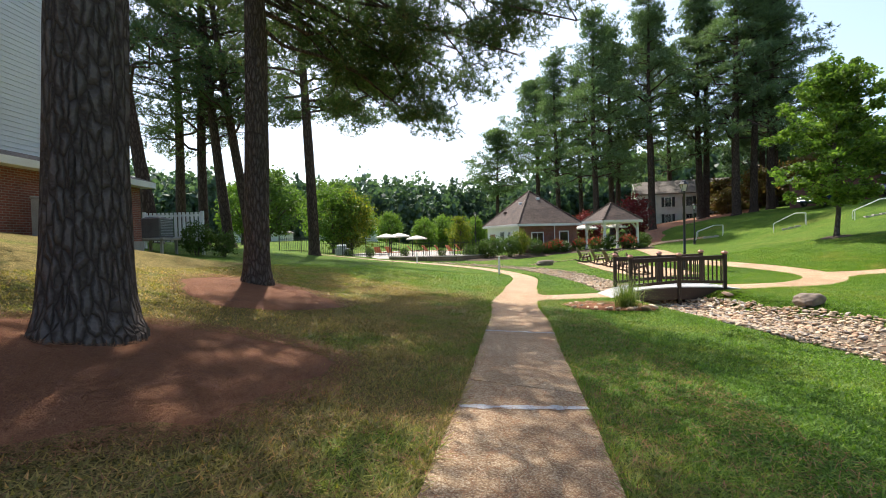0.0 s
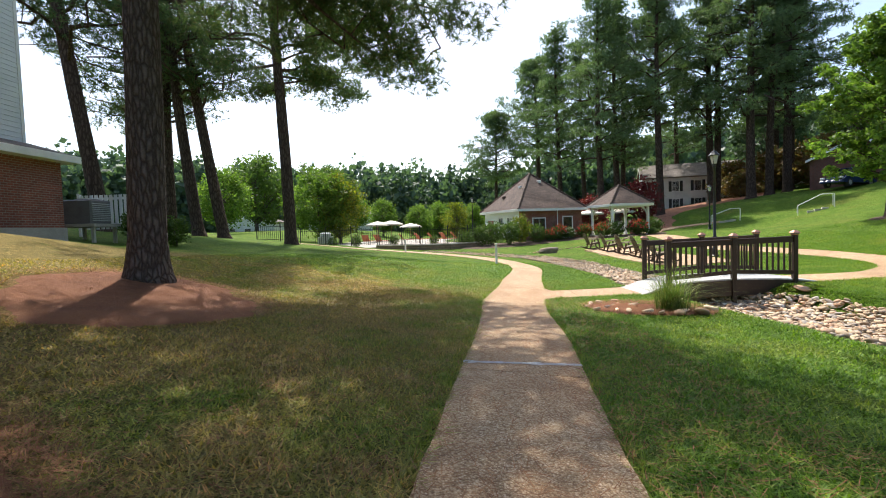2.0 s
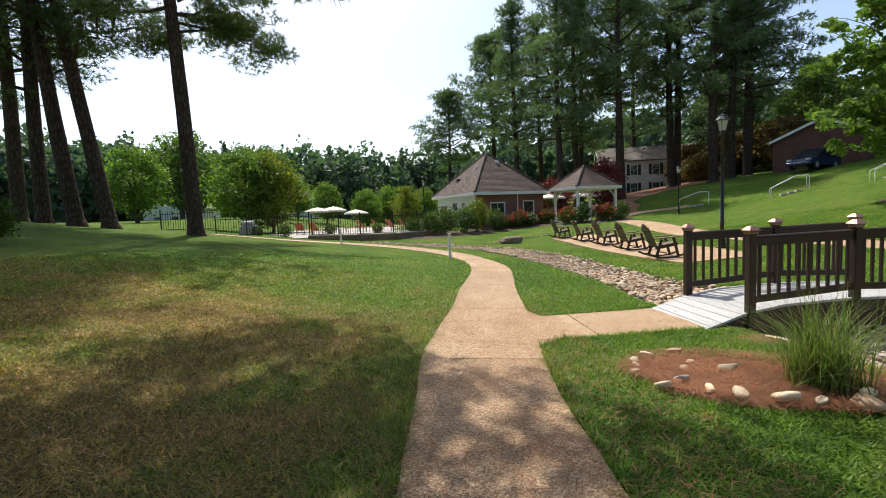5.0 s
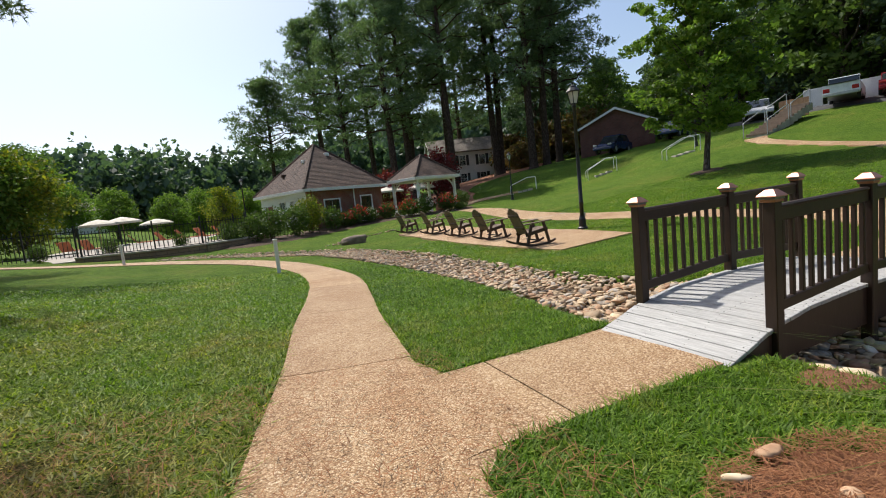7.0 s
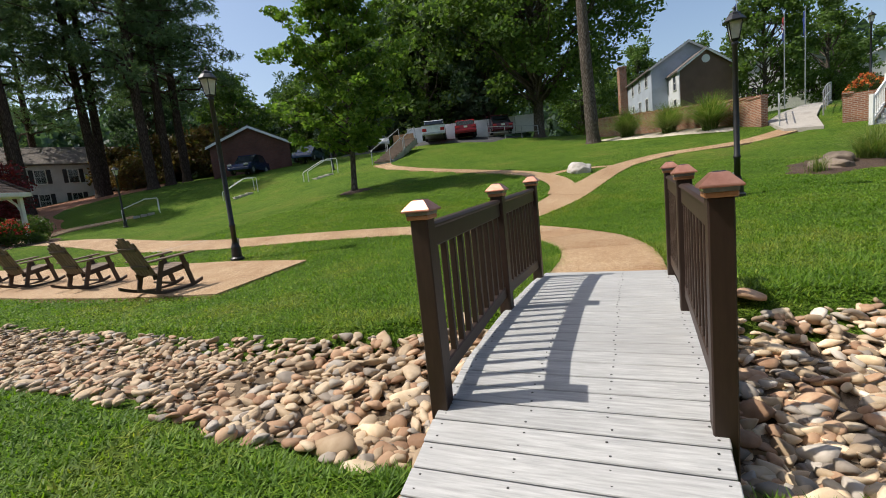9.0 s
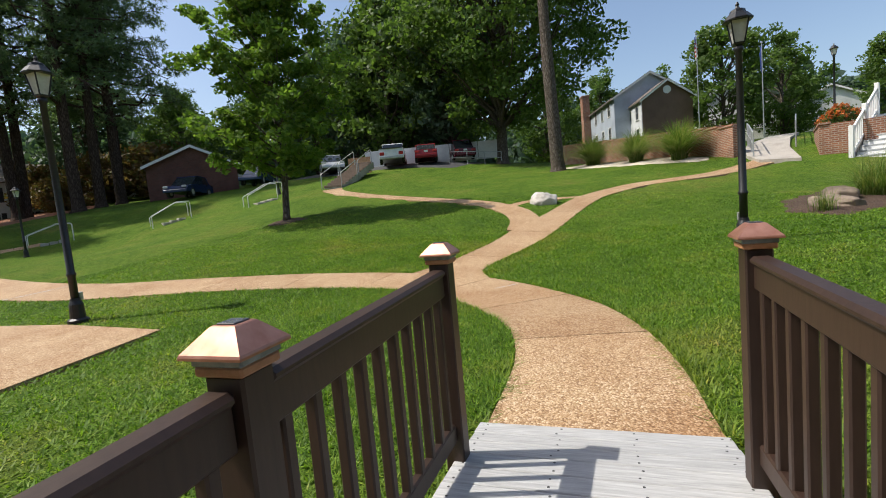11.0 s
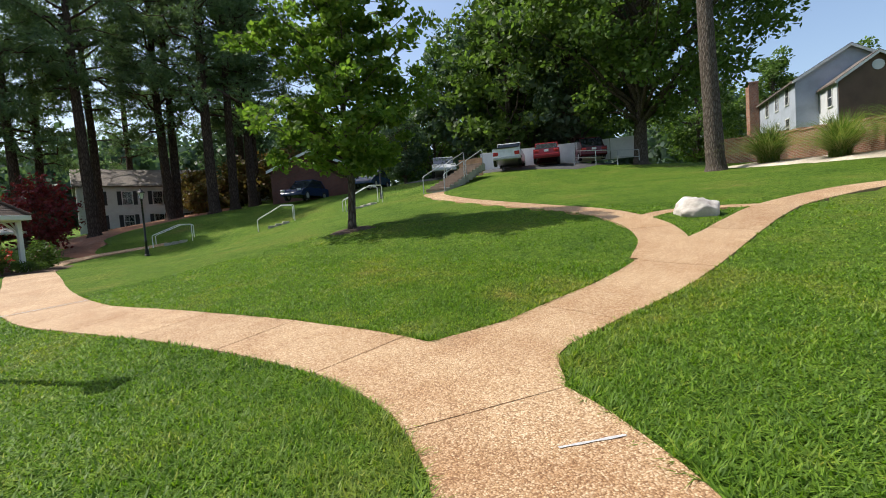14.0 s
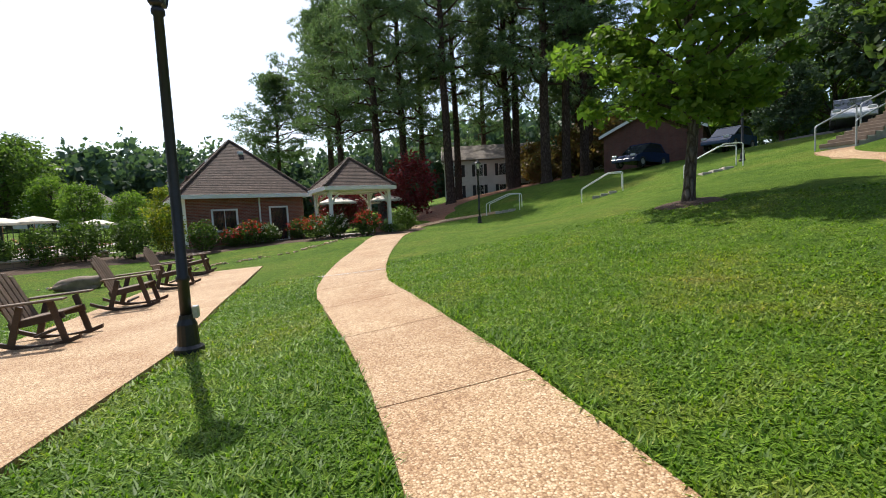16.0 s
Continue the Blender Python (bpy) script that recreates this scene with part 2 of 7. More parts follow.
def lawn_colour(nd, lk):
    """Green turf with yellow and straw patches; drier under the pines."""
    a, b, c = tex(nd, lk, 0.35, 4), tex(nd, lk, 1.7, 5), tex(nd, lk, 60, 3)
    g = nd.new("ShaderNodeNewGeometry")
    sep = nd.new("ShaderNodeSeparateXYZ")
    lk.new(g.outputs["Position"], sep.inputs[0])
    dx = nd.new("ShaderNodeMapRange")
    dx.inputs[1].default_value, dx.inputs[2].default_value, dx.inputs[3].default_value, dx.inputs[4].default_value = 2.6, -1.0, 0.0, 0.42
    lk.new(sep.outputs[0], dx.inputs[0])
    dy = nd.new("ShaderNodeMapRange")
    dy.inputs[1].default_value, dy.inputs[2].default_value, dy.inputs[3].default_value, dy.inputs[4].default_value = 19.5, 15.0, 0.0, 1.0
    lk.new(sep.outputs[1], dy.inputs[0])
    dry = nd.new("ShaderNodeMath")
    dry.operation = "MULTIPLY"
    lk.new(dx.outputs[0], dry.inputs[0])
    lk.new(dy.outputs[0], dry.inputs[1])
    s = nd.new("ShaderNodeMath")
    s.operation = "MULTIPLY_ADD"
    lk.new(b.outputs[0], s.inputs[0])
    s.inputs[1].default_value = 0.6
    lk.new(a.outputs[0], s.inputs[2])
    s2 = nd.new("ShaderNodeMath")
    s2.operation = "ADD"
    lk.new(s.outputs[0], s2.inputs[0])
    lk.new(dry.outputs[0], s2.inputs[1])
    s3 = nd.new("ShaderNodeMath")
    s3.operation = "MULTIPLY"
    lk.new(s2.outputs[0], s3.inputs[0])
    s3.inputs[1].default_value = 0.72
    col = ramp(nd, lk, s3.outputs[0], [(0.4, (0.08, 0.15, 0.019)), (0.58, (0.124, 0.205, 0.026)), (0.73, (0.184, 0.22, 0.044)), (0.87, (0.32, 0.235, 0.1))])
    return col, c.outputs[0]


def lawn_material():
    m, nd, lk, p = nodes_of("turf")
    col, fine = lawn_colour(nd, lk)
    v = tex(nd, lk, 42, kind="voronoi")
    mid = tex(nd, lk, 9, 4)
    col = mixc(nd, lk, 0.9, col, ramp(nd, lk, fine, [(0.38, (0.3, 0.36, 0.28)), (0.6, (1.45, 1.4, 1.25))]), "MULTIPLY")
    col = mixc(nd, lk, 0.8, col, ramp(nd, lk, v.outputs["Distance"], [(0.1, (1.15, 1.15, 1.1)), (0.8, (0.5, 0.55, 0.5))]), "MULTIPLY")
    col = mixc(nd, lk, 0.7, col, ramp(nd, lk, mid.outputs[0], [(0.38, (0.6, 0.68, 0.6)), (0.62, (1.3, 1.25, 1.15))]), "MULTIPLY")
    lk.new(col, p.inputs["Base Color"])
    p.inputs["Roughness"].default_value = 0.9
    p.inputs["Specular IOR Level"].default_value = 0.1
    bp = nd.new("ShaderNodeBump")
    bp.inputs["Strength"].default_value, bp.inputs["Distance"].default_value = 0.9, 0.05
    lk.new(fine, bp.inputs["Height"])
    lk.new(bp.outputs[0], p.inputs["Normal"])
    return m


def blade_material():
    m, nd, lk, p = nodes_of("grass_blades")
    col, fine = lawn_colour(nd, lk)
    g = nd.new("ShaderNodeNewGeometry")
    col = mixc(nd, lk, 1.0, col, ramp(nd, lk, g.outputs["Random Per Island"], [(0.0, (0.6, 0.72, 0.6)), (0.5, (1.05, 1.12, 0.9)), (0.9, (1.6, 1.6, 1.2)), (0.96, (2.0, 1.65, 1.5)), (1.0, (2.4, 1.7, 1.8))]), "MULTIPLY")
    lk.new(col, p.inputs["Base Color"])
    p.inputs["Roughness"].default_value = 0.55
    p.inputs["Specular IOR Level"].default_value = 0.3
    tr, mx = nd.new("ShaderNodeBsdfTranslucent"), nd.new("ShaderNodeMixShader")
    lk.new(mixc(nd, lk, 1.0, col, (1.3, 1.45, 0.6), "MULTIPLY"), tr.inputs[0])
    mx.inputs[0].default_value = 0.4
    lk.new(p.outputs[0], mx.inputs[1])
    lk.new(tr.outputs[0], mx.inputs[2])
    lk.new(mx.outputs[0], nd["Material Output"].inputs["Surface"])
    return m


def aggregate_material():
    """Exposed aggregate: small tan, cream and brown pebbles in cement, with brown stains."""
    m, nd, lk, p = nodes_of("exposed_aggregate")
    v = tex(nd, lk, 85, kind="voronoi")
    sep = nd.new("ShaderNodeSeparateColor")
    lk.new(v.outputs["Color"], sep.inputs[0])
    col = ramp(nd, lk, sep.outputs[0], [(0.0, (0.28, 0.165, 0.085)), (0.35, (0.47, 0.325, 0.185)), (0.7, (0.59, 0.44, 0.28)), (1.0, (0.74, 0.62, 0.46))])
    edge = ramp(nd, lk, v.outputs["Distance"], [(0.25, (1, 1, 1)), (0.75, (0.62, 0.55, 0.48))])
    col = mixc(nd, lk, 1.0, col, edge, "MULTIPLY")
    st = tex(nd, lk, 0.9, 6, rough=0.7)
    col = mixc(nd, lk, 1.0, col, ramp(nd, lk, st.outputs[0], [(0.3, (0.74, 0.6, 0.47)), (0.58, (1.0, 0.97, 0.92))]), "MULTIPLY")
    oi = nd.new("ShaderNodeObjectInfo")
    col = mixc(nd, lk, 1.0, col, ramp(nd, lk, oi.outputs["Random"], [(0, (0.9, 0.87, 0.84)), (1, (1.06, 1.05, 1.03))]), "MULTIPLY")
    lk.new(col, p.inputs["Base Color"])
    p.inputs["Roughness"].default_value = 0.75
    bp = nd.new("ShaderNodeBump")
    bp.inputs["Strength"].default_value, bp.inputs["Distance"].default_value = 0.6, 0.008
    bp.invert = True
    lk.new(v.outputs["Distance"], bp.inputs["Height"])
    lk.new(bp.outputs[0], p.inputs["Normal"])
    return m


def bark_material(name, c1, c2, plate=15.0):
    """Plated bark with deep upright furrows."""
    m, nd, lk, p = nodes_of(name)
    w = tex(nd, lk, 6, 3)
    g = nd.new("ShaderNodeNewGeometry")
    va = nd.new("ShaderNodeVectorMath")
    va.operation = "MULTIPLY_ADD"
    lk.new(w.outputs["Color"], va.inputs[0])
    va.inputs[1].default_value = (0.06, 0.06, 0.16)
    lk.new(g.outputs["Position"], va.inputs[2])
    mp = nd.new("ShaderNodeMapping")
    mp.inputs["Scale"].default_value = (1, 1, 0.24)
    lk.new(va.outputs[0], mp.inputs[0])
    v = nd.new("ShaderNodeTexVoronoi")
    v.feature = "DISTANCE_TO_EDGE"
    v.inputs["Scale"].default_value = plate
    lk.new(mp.outputs[0], v.inputs["Vector"])
    n = tex(nd, lk, 30, 5)
    col = mixc(nd, lk, n.outputs[0], c1, c2)
    col = mixc(nd, lk, 1.0, col, ramp(nd, lk, v.outputs[0], [(0.0, (0.42, 0.38, 0.35)), (0.3, (1.1, 1.1, 1.1))]), "MULTIPLY")
    lk.new(col, p.inputs["Base Color"])
    p.inputs["Roughness"].default_value = 0.92
    p.inputs["Specular IOR Level"].default_value = 0.15
    b1, b2 = nd.new("ShaderNodeBump"), nd.new("ShaderNodeBump")
    b1.inputs["Strength"].default_value, b1.inputs["Distance"].default_value = 1.0, 0.03
    lk.new(ramp(nd, lk, v.outputs[0], [(0, (0, 0, 0)), (0.3, (1, 1, 1))]), b1.inputs["Height"])
    b2.inputs["Strength"].default_value, b2.inputs["Distance"].default_value = 0.5, 0.012
    lk.new(n.outputs[0], b2.inputs["Height"])
    lk.new(b1.outputs[0], b2.inputs["Normal"])
    lk.new(b2.outputs[0], p.inputs["Normal"])
    return m


def courses_material(name, c1, c2, joint, bw, bh, rough=0.85, gap=0.012, local=True, depth=0.006):
    """Brick or shingle courses at true size, for walls that stay far off. u runs along x + y, v along z."""
    m, nd, lk, p = nodes_of(name)
    tc = nd.new("ShaderNodeTexCoord")
    sp = nd.new("ShaderNodeSeparateXYZ")
    lk.new(tc.outputs["Object"], sp.inputs[0])
    ad = nd.new("ShaderNodeMath")
    lk.new(sp.outputs[0], ad.inputs[0])
    lk.new(sp.outputs[1], ad.inputs[1])
    cb = nd.new("ShaderNodeCombineXYZ")
    lk.new(ad.outputs[0], cb.inputs[0])
    lk.new(sp.outputs[2], cb.inputs[1])
    b = nd.new("ShaderNodeTexBrick")
    b.inputs["Scale"].default_value = 1
    b.inputs["Brick Width"].default_value, b.inputs["Row Height"].default_value, b.inputs["Mortar Size"].default_value = bw, bh, gap
    b.inputs["Color1"].default_value, b.inputs["Color2"].default_value, b.inputs["Mortar"].default_value = (*c1, 1), (*c2, 1), (*joint, 1)
    lk.new(cb.outputs[0], b.inputs["Vector"])
    n = tex(nd, lk, 1.2, 5)
    col = mixc(nd, lk, 1.0, b.outputs[0], ramp(nd, lk, n.outputs[0], [(0.3, (0.7, 0.68, 0.66)), (0.65, (1.1, 1.08, 1.05))]), "MULTIPLY")
    lk.new(col, p.inputs["Base Color"])
    p.inputs["Roughness"].default_value = rough
    bp = nd.new("ShaderNodeBump")
    bp.inputs["Strength"].default_value, bp.inputs["Distance"].default_value = 0.8, depth
    bp.invert = True
    lk.new(b.outputs["Fac"], bp.inputs["Height"])
    lk.new(bp.outputs[0], p.inputs["Normal"])
    return m


def glass_material(name="window_glass", tint=(0.03, 0.035, 0.04)):
    m, nd, lk, p = nodes_of(name)
    p.inputs["Base Color"].default_value = (*tint, 1)
    p.inputs["Roughness"].default_value, p.inputs["Specular IOR Level"].default_value = 0.04, 0.7
    return m


M_TURF, M_BLADE, M_AGG = lawn_material(), blade_material(), aggregate_material()
M_BARK = bark_material("pine_bark", (0.085, 0.066, 0.056), (0.185, 0.15, 0.13))
M_BARK_FAR = bark_material("pine_bark_far", (0.075, 0.05, 0.038), (0.14, 0.10, 0.08), 9)
M_BARK_GREY = bark_material("grey_bark", (0.11, 0.09, 0.075), (0.2, 0.17, 0.14), 14)
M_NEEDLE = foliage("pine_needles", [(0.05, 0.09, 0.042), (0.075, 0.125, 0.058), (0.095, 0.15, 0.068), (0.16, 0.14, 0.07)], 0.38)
# needles of the distant pines: paler, with the haze of distance mixed into the colour
M_NEEDLE_HAZE = foliage("pine_needles_hazed", [(0.095, 0.15, 0.085), (0.14, 0.2, 0.11), (0.18, 0.245, 0.13)], 0.4)
M_MAPLE = foliage("maple_leaves", [(0.08, 0.145, 0.028), (0.115, 0.19, 0.038), (0.15, 0.23, 0.05), (0.19, 0.26, 0.06)], 0.5)
M_OAK = foliage("oak_leaves", [(0.075, 0.125, 0.035), (0.105, 0.165, 0.045), (0.145, 0.21, 0.06)], 0.45)
M_YELLOW = foliage("yellow_leaves", [(0.08, 0.13, 0.025), (0.15, 0.18, 0.025), (0.3, 0.28, 0.03)], 0.4)
# woodland leaves whose blue-green cast is aerial haze painted into the colour
M_WOODS_HAZE = foliage("far_leaves_hazed", [(0.06, 0.1, 0.072), (0.082, 0.128, 0.088), (0.105, 0.155, 0.1)], 0.36, broad=0.08)
M_SHRUB = foliage("shrub_leaves", [(0.05, 0.085, 0.02), (0.075, 0.12, 0.03), (0.10, 0.15, 0.04)], 0.4, broad=3)
M_ROSE = foliage("rose_petals", [(0.42, 0.02, 0.02), (0.55, 0.06, 0.05), (0.6, 0.14, 0.12)], 0.3, broad=3)
M_RED_LEAF = foliage("red_leaves", [(0.14, 0.02, 0.03), (0.22, 0.03, 0.04), (0.10, 0.03, 0.03)], 0.35)
M_BROWN_LEAF = foliage("brown_leaves", [(0.14, 0.085, 0.045), (0.18, 0.11, 0.05), (0.12, 0.13, 0.05)], 0.4)
M_TALLGRASS = foliage("tall_grass", [(0.09, 0.16, 0.03), (0.14, 0.2, 0.05), (0.28, 0.27, 0.11)], 0.4, broad=3)
M_STRAW = surface("pine_straw", (0.22, 0.085, 0.042), (0.42, 0.19, 0.1), 90, 1.3, 0.9, 1.0, dist=0.03, spread=0.0, stain=(0.12, 0.05, 0.03))
M_STRAW_N = foliage("straw_needles", [(0.2, 0.075, 0.035), (0.3, 0.13, 0.06), (0.4, 0.2, 0.1)], 0.1, 0.8, 2)
M_MULCH = surface("dark_mulch", (0.055, 0.032, 0.02), (0.15, 0.092, 0.06), 60, 2, 0.95, 1.0, dist=0.04, spread=0.0)
M_STONE = surface("river_stone", (0.54, 0.39, 0.24), (0.72, 0.58, 0.42), 9, 2.5, 0.75, 0.4, spread=0.35, local=False, dist=0.01, stain=(0.33, 0.25, 0.18))
M_STONE2 = surface("river_stone_grey", (0.42, 0.36, 0.3), (0.6, 0.53, 0.46), 9, 2.5, 0.75, 0.4, spread=0.3, dist=0.01)
M_STONE3 = surface("river_stone_rust", (0.34, 0.19, 0.11), (0.5, 0.34, 0.22), 9, 2.5, 0.75, 0.4, spread=0.3, dist=0.01)
M_BROWN = surface("brown_composite", (0.03, 0.0145, 0.009), (0.046, 0.024, 0.015), 60, 2, 0.5, 0.15, stretch=(1, 1, 0.15), dist=0.003)
M_COPPER = surface("copper_cap", (0.50, 0.22, 0.15), (0.64, 0.33, 0.24), 25, 5, 0.42, 0.1, metal=0.75, dist=0.002)
M_BAND = surface("smoky_lens", (0.16, 0.18, 0.17), (0.26, 0.28, 0.27), 30, 6, 0.18, 0.05, spread=0.05)
M_CELL = surface("solar_cell", (0.05, 0.055, 0.07), (0.12, 0.12, 0.13), 60, 8, 0.2, 0)
M_RAW = surface("cedar_trim", (0.38, 0.17, 0.07), (0.5, 0.25, 0.12), 40, 4, 0.6, 0.2)
M_DECK = surface("grey_deck_board", (0.33, 0.325, 0.32), (0.56, 0.555, 0.54), 9, 1.3, 0.6, 0.35, stretch=(9, 0.6, 1), spread=0.06, dist=0.004, stain=(0.36, 0.35, 0.34))
M_SCREW = surface("screw_head", (0.08, 0.08, 0.08), (0.14, 0.13, 0.12), 60, 5, 0.5, 0, metal=0.6)
M_BLACK = surface("black_iron", (0.012, 0.012, 0.013), (0.022, 0.022, 0.024), 30, 3, 0.42, 0.1)
M_WHITE = surface("white_paint", (0.74, 0.74, 0.72), (0.82, 0.82, 0.80), 30, 2, 0.55, 0.08, spread=0.03, stain=(0.66, 0.65, 0.62))
M_FROST = surface("lamp_glass", (0.55, 0.54, 0.5), (0.65, 0.64, 0.6), 20, 3, 0.15, 0)
M_GLASS = glass_material()
M_CHAIR = surface("weathered_slats", (0.13, 0.085, 0.058), (0.23, 0.165, 0.115), 40, 4, 0.65, 0.3, spread=0.12, dist=0.004)
M_CHAIR_D = surface("dark_chair_frame", (0.05, 0.028, 0.018), (0.085, 0.05, 0.034), 40, 4, 0.55, 0.2)
M_BRICK = courses_material("red_brick", (0.28, 0.078, 0.045), (0.19, 0.052, 0.034), (0.30, 0.24, 0.2), 0.21, 0.075, gap=0.009)
M_BRICK_O = courses_material("orange_brick", (0.36, 0.15, 0.08), (0.25, 0.095, 0.055), (0.4, 0.34, 0.28), 0.21, 0.075)
M_BRICK_D = courses_material("dark_brick", (0.17, 0.06, 0.04), (0.12, 0.042, 0.03), (0.13, 0.08, 0.06), 0.21, 0.075)
M_BLOCK = courses_material("tan_block", (0.36, 0.25, 0.17), (0.28, 0.19, 0.13), (0.16, 0.12, 0.09), 0.42, 0.15, depth=0.012)
M_SHINGLE = courses_material("brown_shingle", (0.13, 0.085, 0.065), (0.085, 0.055, 0.043), (0.045, 0.03, 0.024), 0.3, 0.085, gap=0.008)
M_SHINGLE_G = courses_material("grey_shingle", (0.2, 0.17, 0.145), (0.15, 0.125, 0.11), (0.08, 0.07, 0.06), 0.3, 0.12, gap=0.01)
M_SIDING = surface("white_siding", (0.66, 0.68, 0.69), (0.74, 0.76, 0.77), 14, 0.6, 0.5, 0.05, spread=0.02, stain=(0.6, 0.62, 0.62))
M_SIDING_G = surface("blue_grey_siding", (0.4, 0.45, 0.52), (0.47, 0.52, 0.59), 14, 0.6, 0.6, 0.05, spread=0.02)
M_SIDING_B = surface("brown_siding", (0.15, 0.088, 0.058), (0.19, 0.115, 0.075), 14, 0.6, 0.7, 0.05, spread=0.02)
M_SIDING_W = surface("cream_siding", (0.66, 0.66, 0.64), (0.76, 0.76, 0.73), 14, 0.6, 0.6, 0.05, spread=0.02)
M_CONC = surface("concrete", (0.36, 0.32, 0.27), (0.5, 0.46, 0.4), 50, 1.5, 0.85, 0.3)
M_STEEL = surface("galvanised_rail", (0.42, 0.43, 0.43), (0.56, 0.57, 0.57), 40, 4, 0.4, 0.05, metal=0.4)
M_ROCK = surface("white_boulder", (0.4, 0.36, 0.31), (0.68, 0.65, 0.6), 6, 1.6, 0.8, 0.6, dist=0.03, spread=0, stain=(0.3, 0.25, 0.2))
M_SLATE = surface("brown_slab_rock", (0.16, 0.12, 0.09), (0.3, 0.23, 0.17), 7, 1.6, 0.85, 0.6, dist=0.03, spread=0.1)
M_CANVAS = surface("cream_canvas", (0.66, 0.6, 0.5), (0.74, 0.68, 0.57), 60, 2, 0.85, 0.1, spread=0.05)
M_WOODP = surface("tan_wood_panel", (0.32, 0.17, 0.09), (0.42, 0.25, 0.14), 20, 2, 0.7, 0.2)
M_TYRE = surface("tyre_rubber", (0.015, 0.015, 0.015), (0.025, 0.025, 0.025), 60, 4, 0.8, 0.2)
M_SHUTTER = surface("dark_shutter", (0.02, 0.02, 0.022), (0.04, 0.04, 0.042), 30, 3, 0.6, 0.1)
M_PAINT_LINE = surface("pale_joint_strip", (0.36, 0.35, 0.34), (0.62, 0.62, 0.62), 60, 6, 0.7, 0.3, spread=0)

# ---- ground ----
MAIN = [(-0.9, -8, .6), (-0.45, -4, .6), (0.0, -0.6, .6), (0.4, 2.6, .6), (0.65, 4.2, .59), (1.02, 6.95, .57), (1.36, 9.3, .58), (1.55, 11.2, .58), (1.72, 12.6, .63), (2.06, 14.2, .62), (2.3, 15.4, .58), (2.6, 17.1, .56), (2.92, 18.5, .54), (3.34, 20.9, .53), (3.27, 23.8, .46), (2.75, 26.4, .5), (1.75, 28.5, .5), (-0.1, 30.4, .5), (-2.4, 32.0, .5), (-5.5, 33.6, .5), (-10, 35.2, .5)]
SPUR = [(1.9, 13.72, .63), (3.1, 13.74, .62), (4.52, 13.66, .61)]
BEYOND = [(8.02, 13.62, .6), (9.2, 13.66, .58), (9.95, 13.8, .58), (10.6, 14.03, .6), (11.1, 14.34, .62), (11.56, 14.69, .61), (12.1, 15.18, .61), (12.55, 15.82, .6), (12.88, 16.9, .56), (12.99, 18.6, .54), (12.95, 20.3, .54), (12.87, 22.1, .58), (12.8, 24.2, .62), (12.95, 25.6, .66), (13.4, 28.2, .7), (14.6, 33.0, .72), (16.0, 38.5, .78), (17.3, 42.6, .8), (18.4, 44.6, .8), (20.6, 45.4, .5), (24.0, 44.0, .4)]
HILL = [(12.6, 15.75, .6), (13.6, 16.0, .47), (14.55, 15.82, .49), (16.1, 15.33, .52), (17.6, 14.98, .55), (18.9, 14.58, .45), (20.4, 14.18, .43), (21.85, 13.72, .43), (23.3, 12.9, .43), (24.4, 12.0, .42), (25.05, 10.8, .4), (25.7, 9.3, .42), (27.6, 7.0, .5)]
STAIRWAY = [(17.4, 15.25, .5), (18.6, 15.45, .42), (19.6, 15.8, .42), (21.2, 16.95, .42), (23.3, 19.6, .42), (26.0, 22.8, .42), (28.2, 25.8, .45), (30.2, 28.2, .5), (31.4, 29.1, .6)]
CUT = [(20.4, 16.35, .2), (21.5, 15.75, .2), (21.95, 14.8, .2), (22.0, 13.9, .2)]
PATIO = [(10.34, 19.3), (8.1, 19.25), (8.05, 21.5), (8.1, 24.4), (8.35, 28.0), (8.6, 31.5), (9.6, 31.4), (10.75, 31.0), (10.66, 27.5), (10.6, 24.4), (10.64, 21.6)]


def smooth_line(line, step=0.35):
    """A polyline of (x, y, half width) drawn as an even smooth curve."""
    p = np.array(line, float)
    d = np.r_[0, np.cumsum(np.hypot(*np.diff(p[:, :2], axis=0).T))]
    s = np.linspace(0, d[-1], int(d[-1] / step) + 2)
    w = weights(d, s)
    return w @ p


def in_poly(poly, x, y):
    x, y = np.ravel(x), np.ravel(y)
    c = np.zeros(len(x), bool)
    for (x0, y0), (x1, y1) in zip(poly, poly[1:] + poly[:1]):
        if y0 == y1:
            continue
        t = (y0 > y) != (y1 > y)
        c ^= t & (x < (x1 - x0) * (y - y0) / (y1 - y0) + x0)
    return c


PATHS = [MAIN, SPUR, BEYOND, HILL, STAIRWAY, CUT]
CURVES = [smooth_line(p) for p in PATHS]


def paved(x, y, grow=0.0):
    x, y = np.ravel(x), np.ravel(y)
    m = np.zeros(len(x), bool)
    for c in CURVES:
        d, w = along([tuple(r) for r in c[::2]] + [tuple(c[-1])], x, y)
        m |= d < w + grow
    return m | in_poly(PATIO, x, y)


def spaced(a, b, fine0, fine1, step, far):
    """Grid lines: even in the middle, wider and wider outside."""
    mid = list(np.arange(fine0, fine1 + 1e-6, step))
    lo, hi, s = [], [], step
    x = fine0
    while x > a:
        s = min(s * 1.16, far)
        x -= s
        lo.append(x)
    s, x = step, fine1
    while x < b:
        s = min(s * 1.16, far)
        x += s
        hi.append(x)
    return np.array(lo[::-1] + mid + hi)


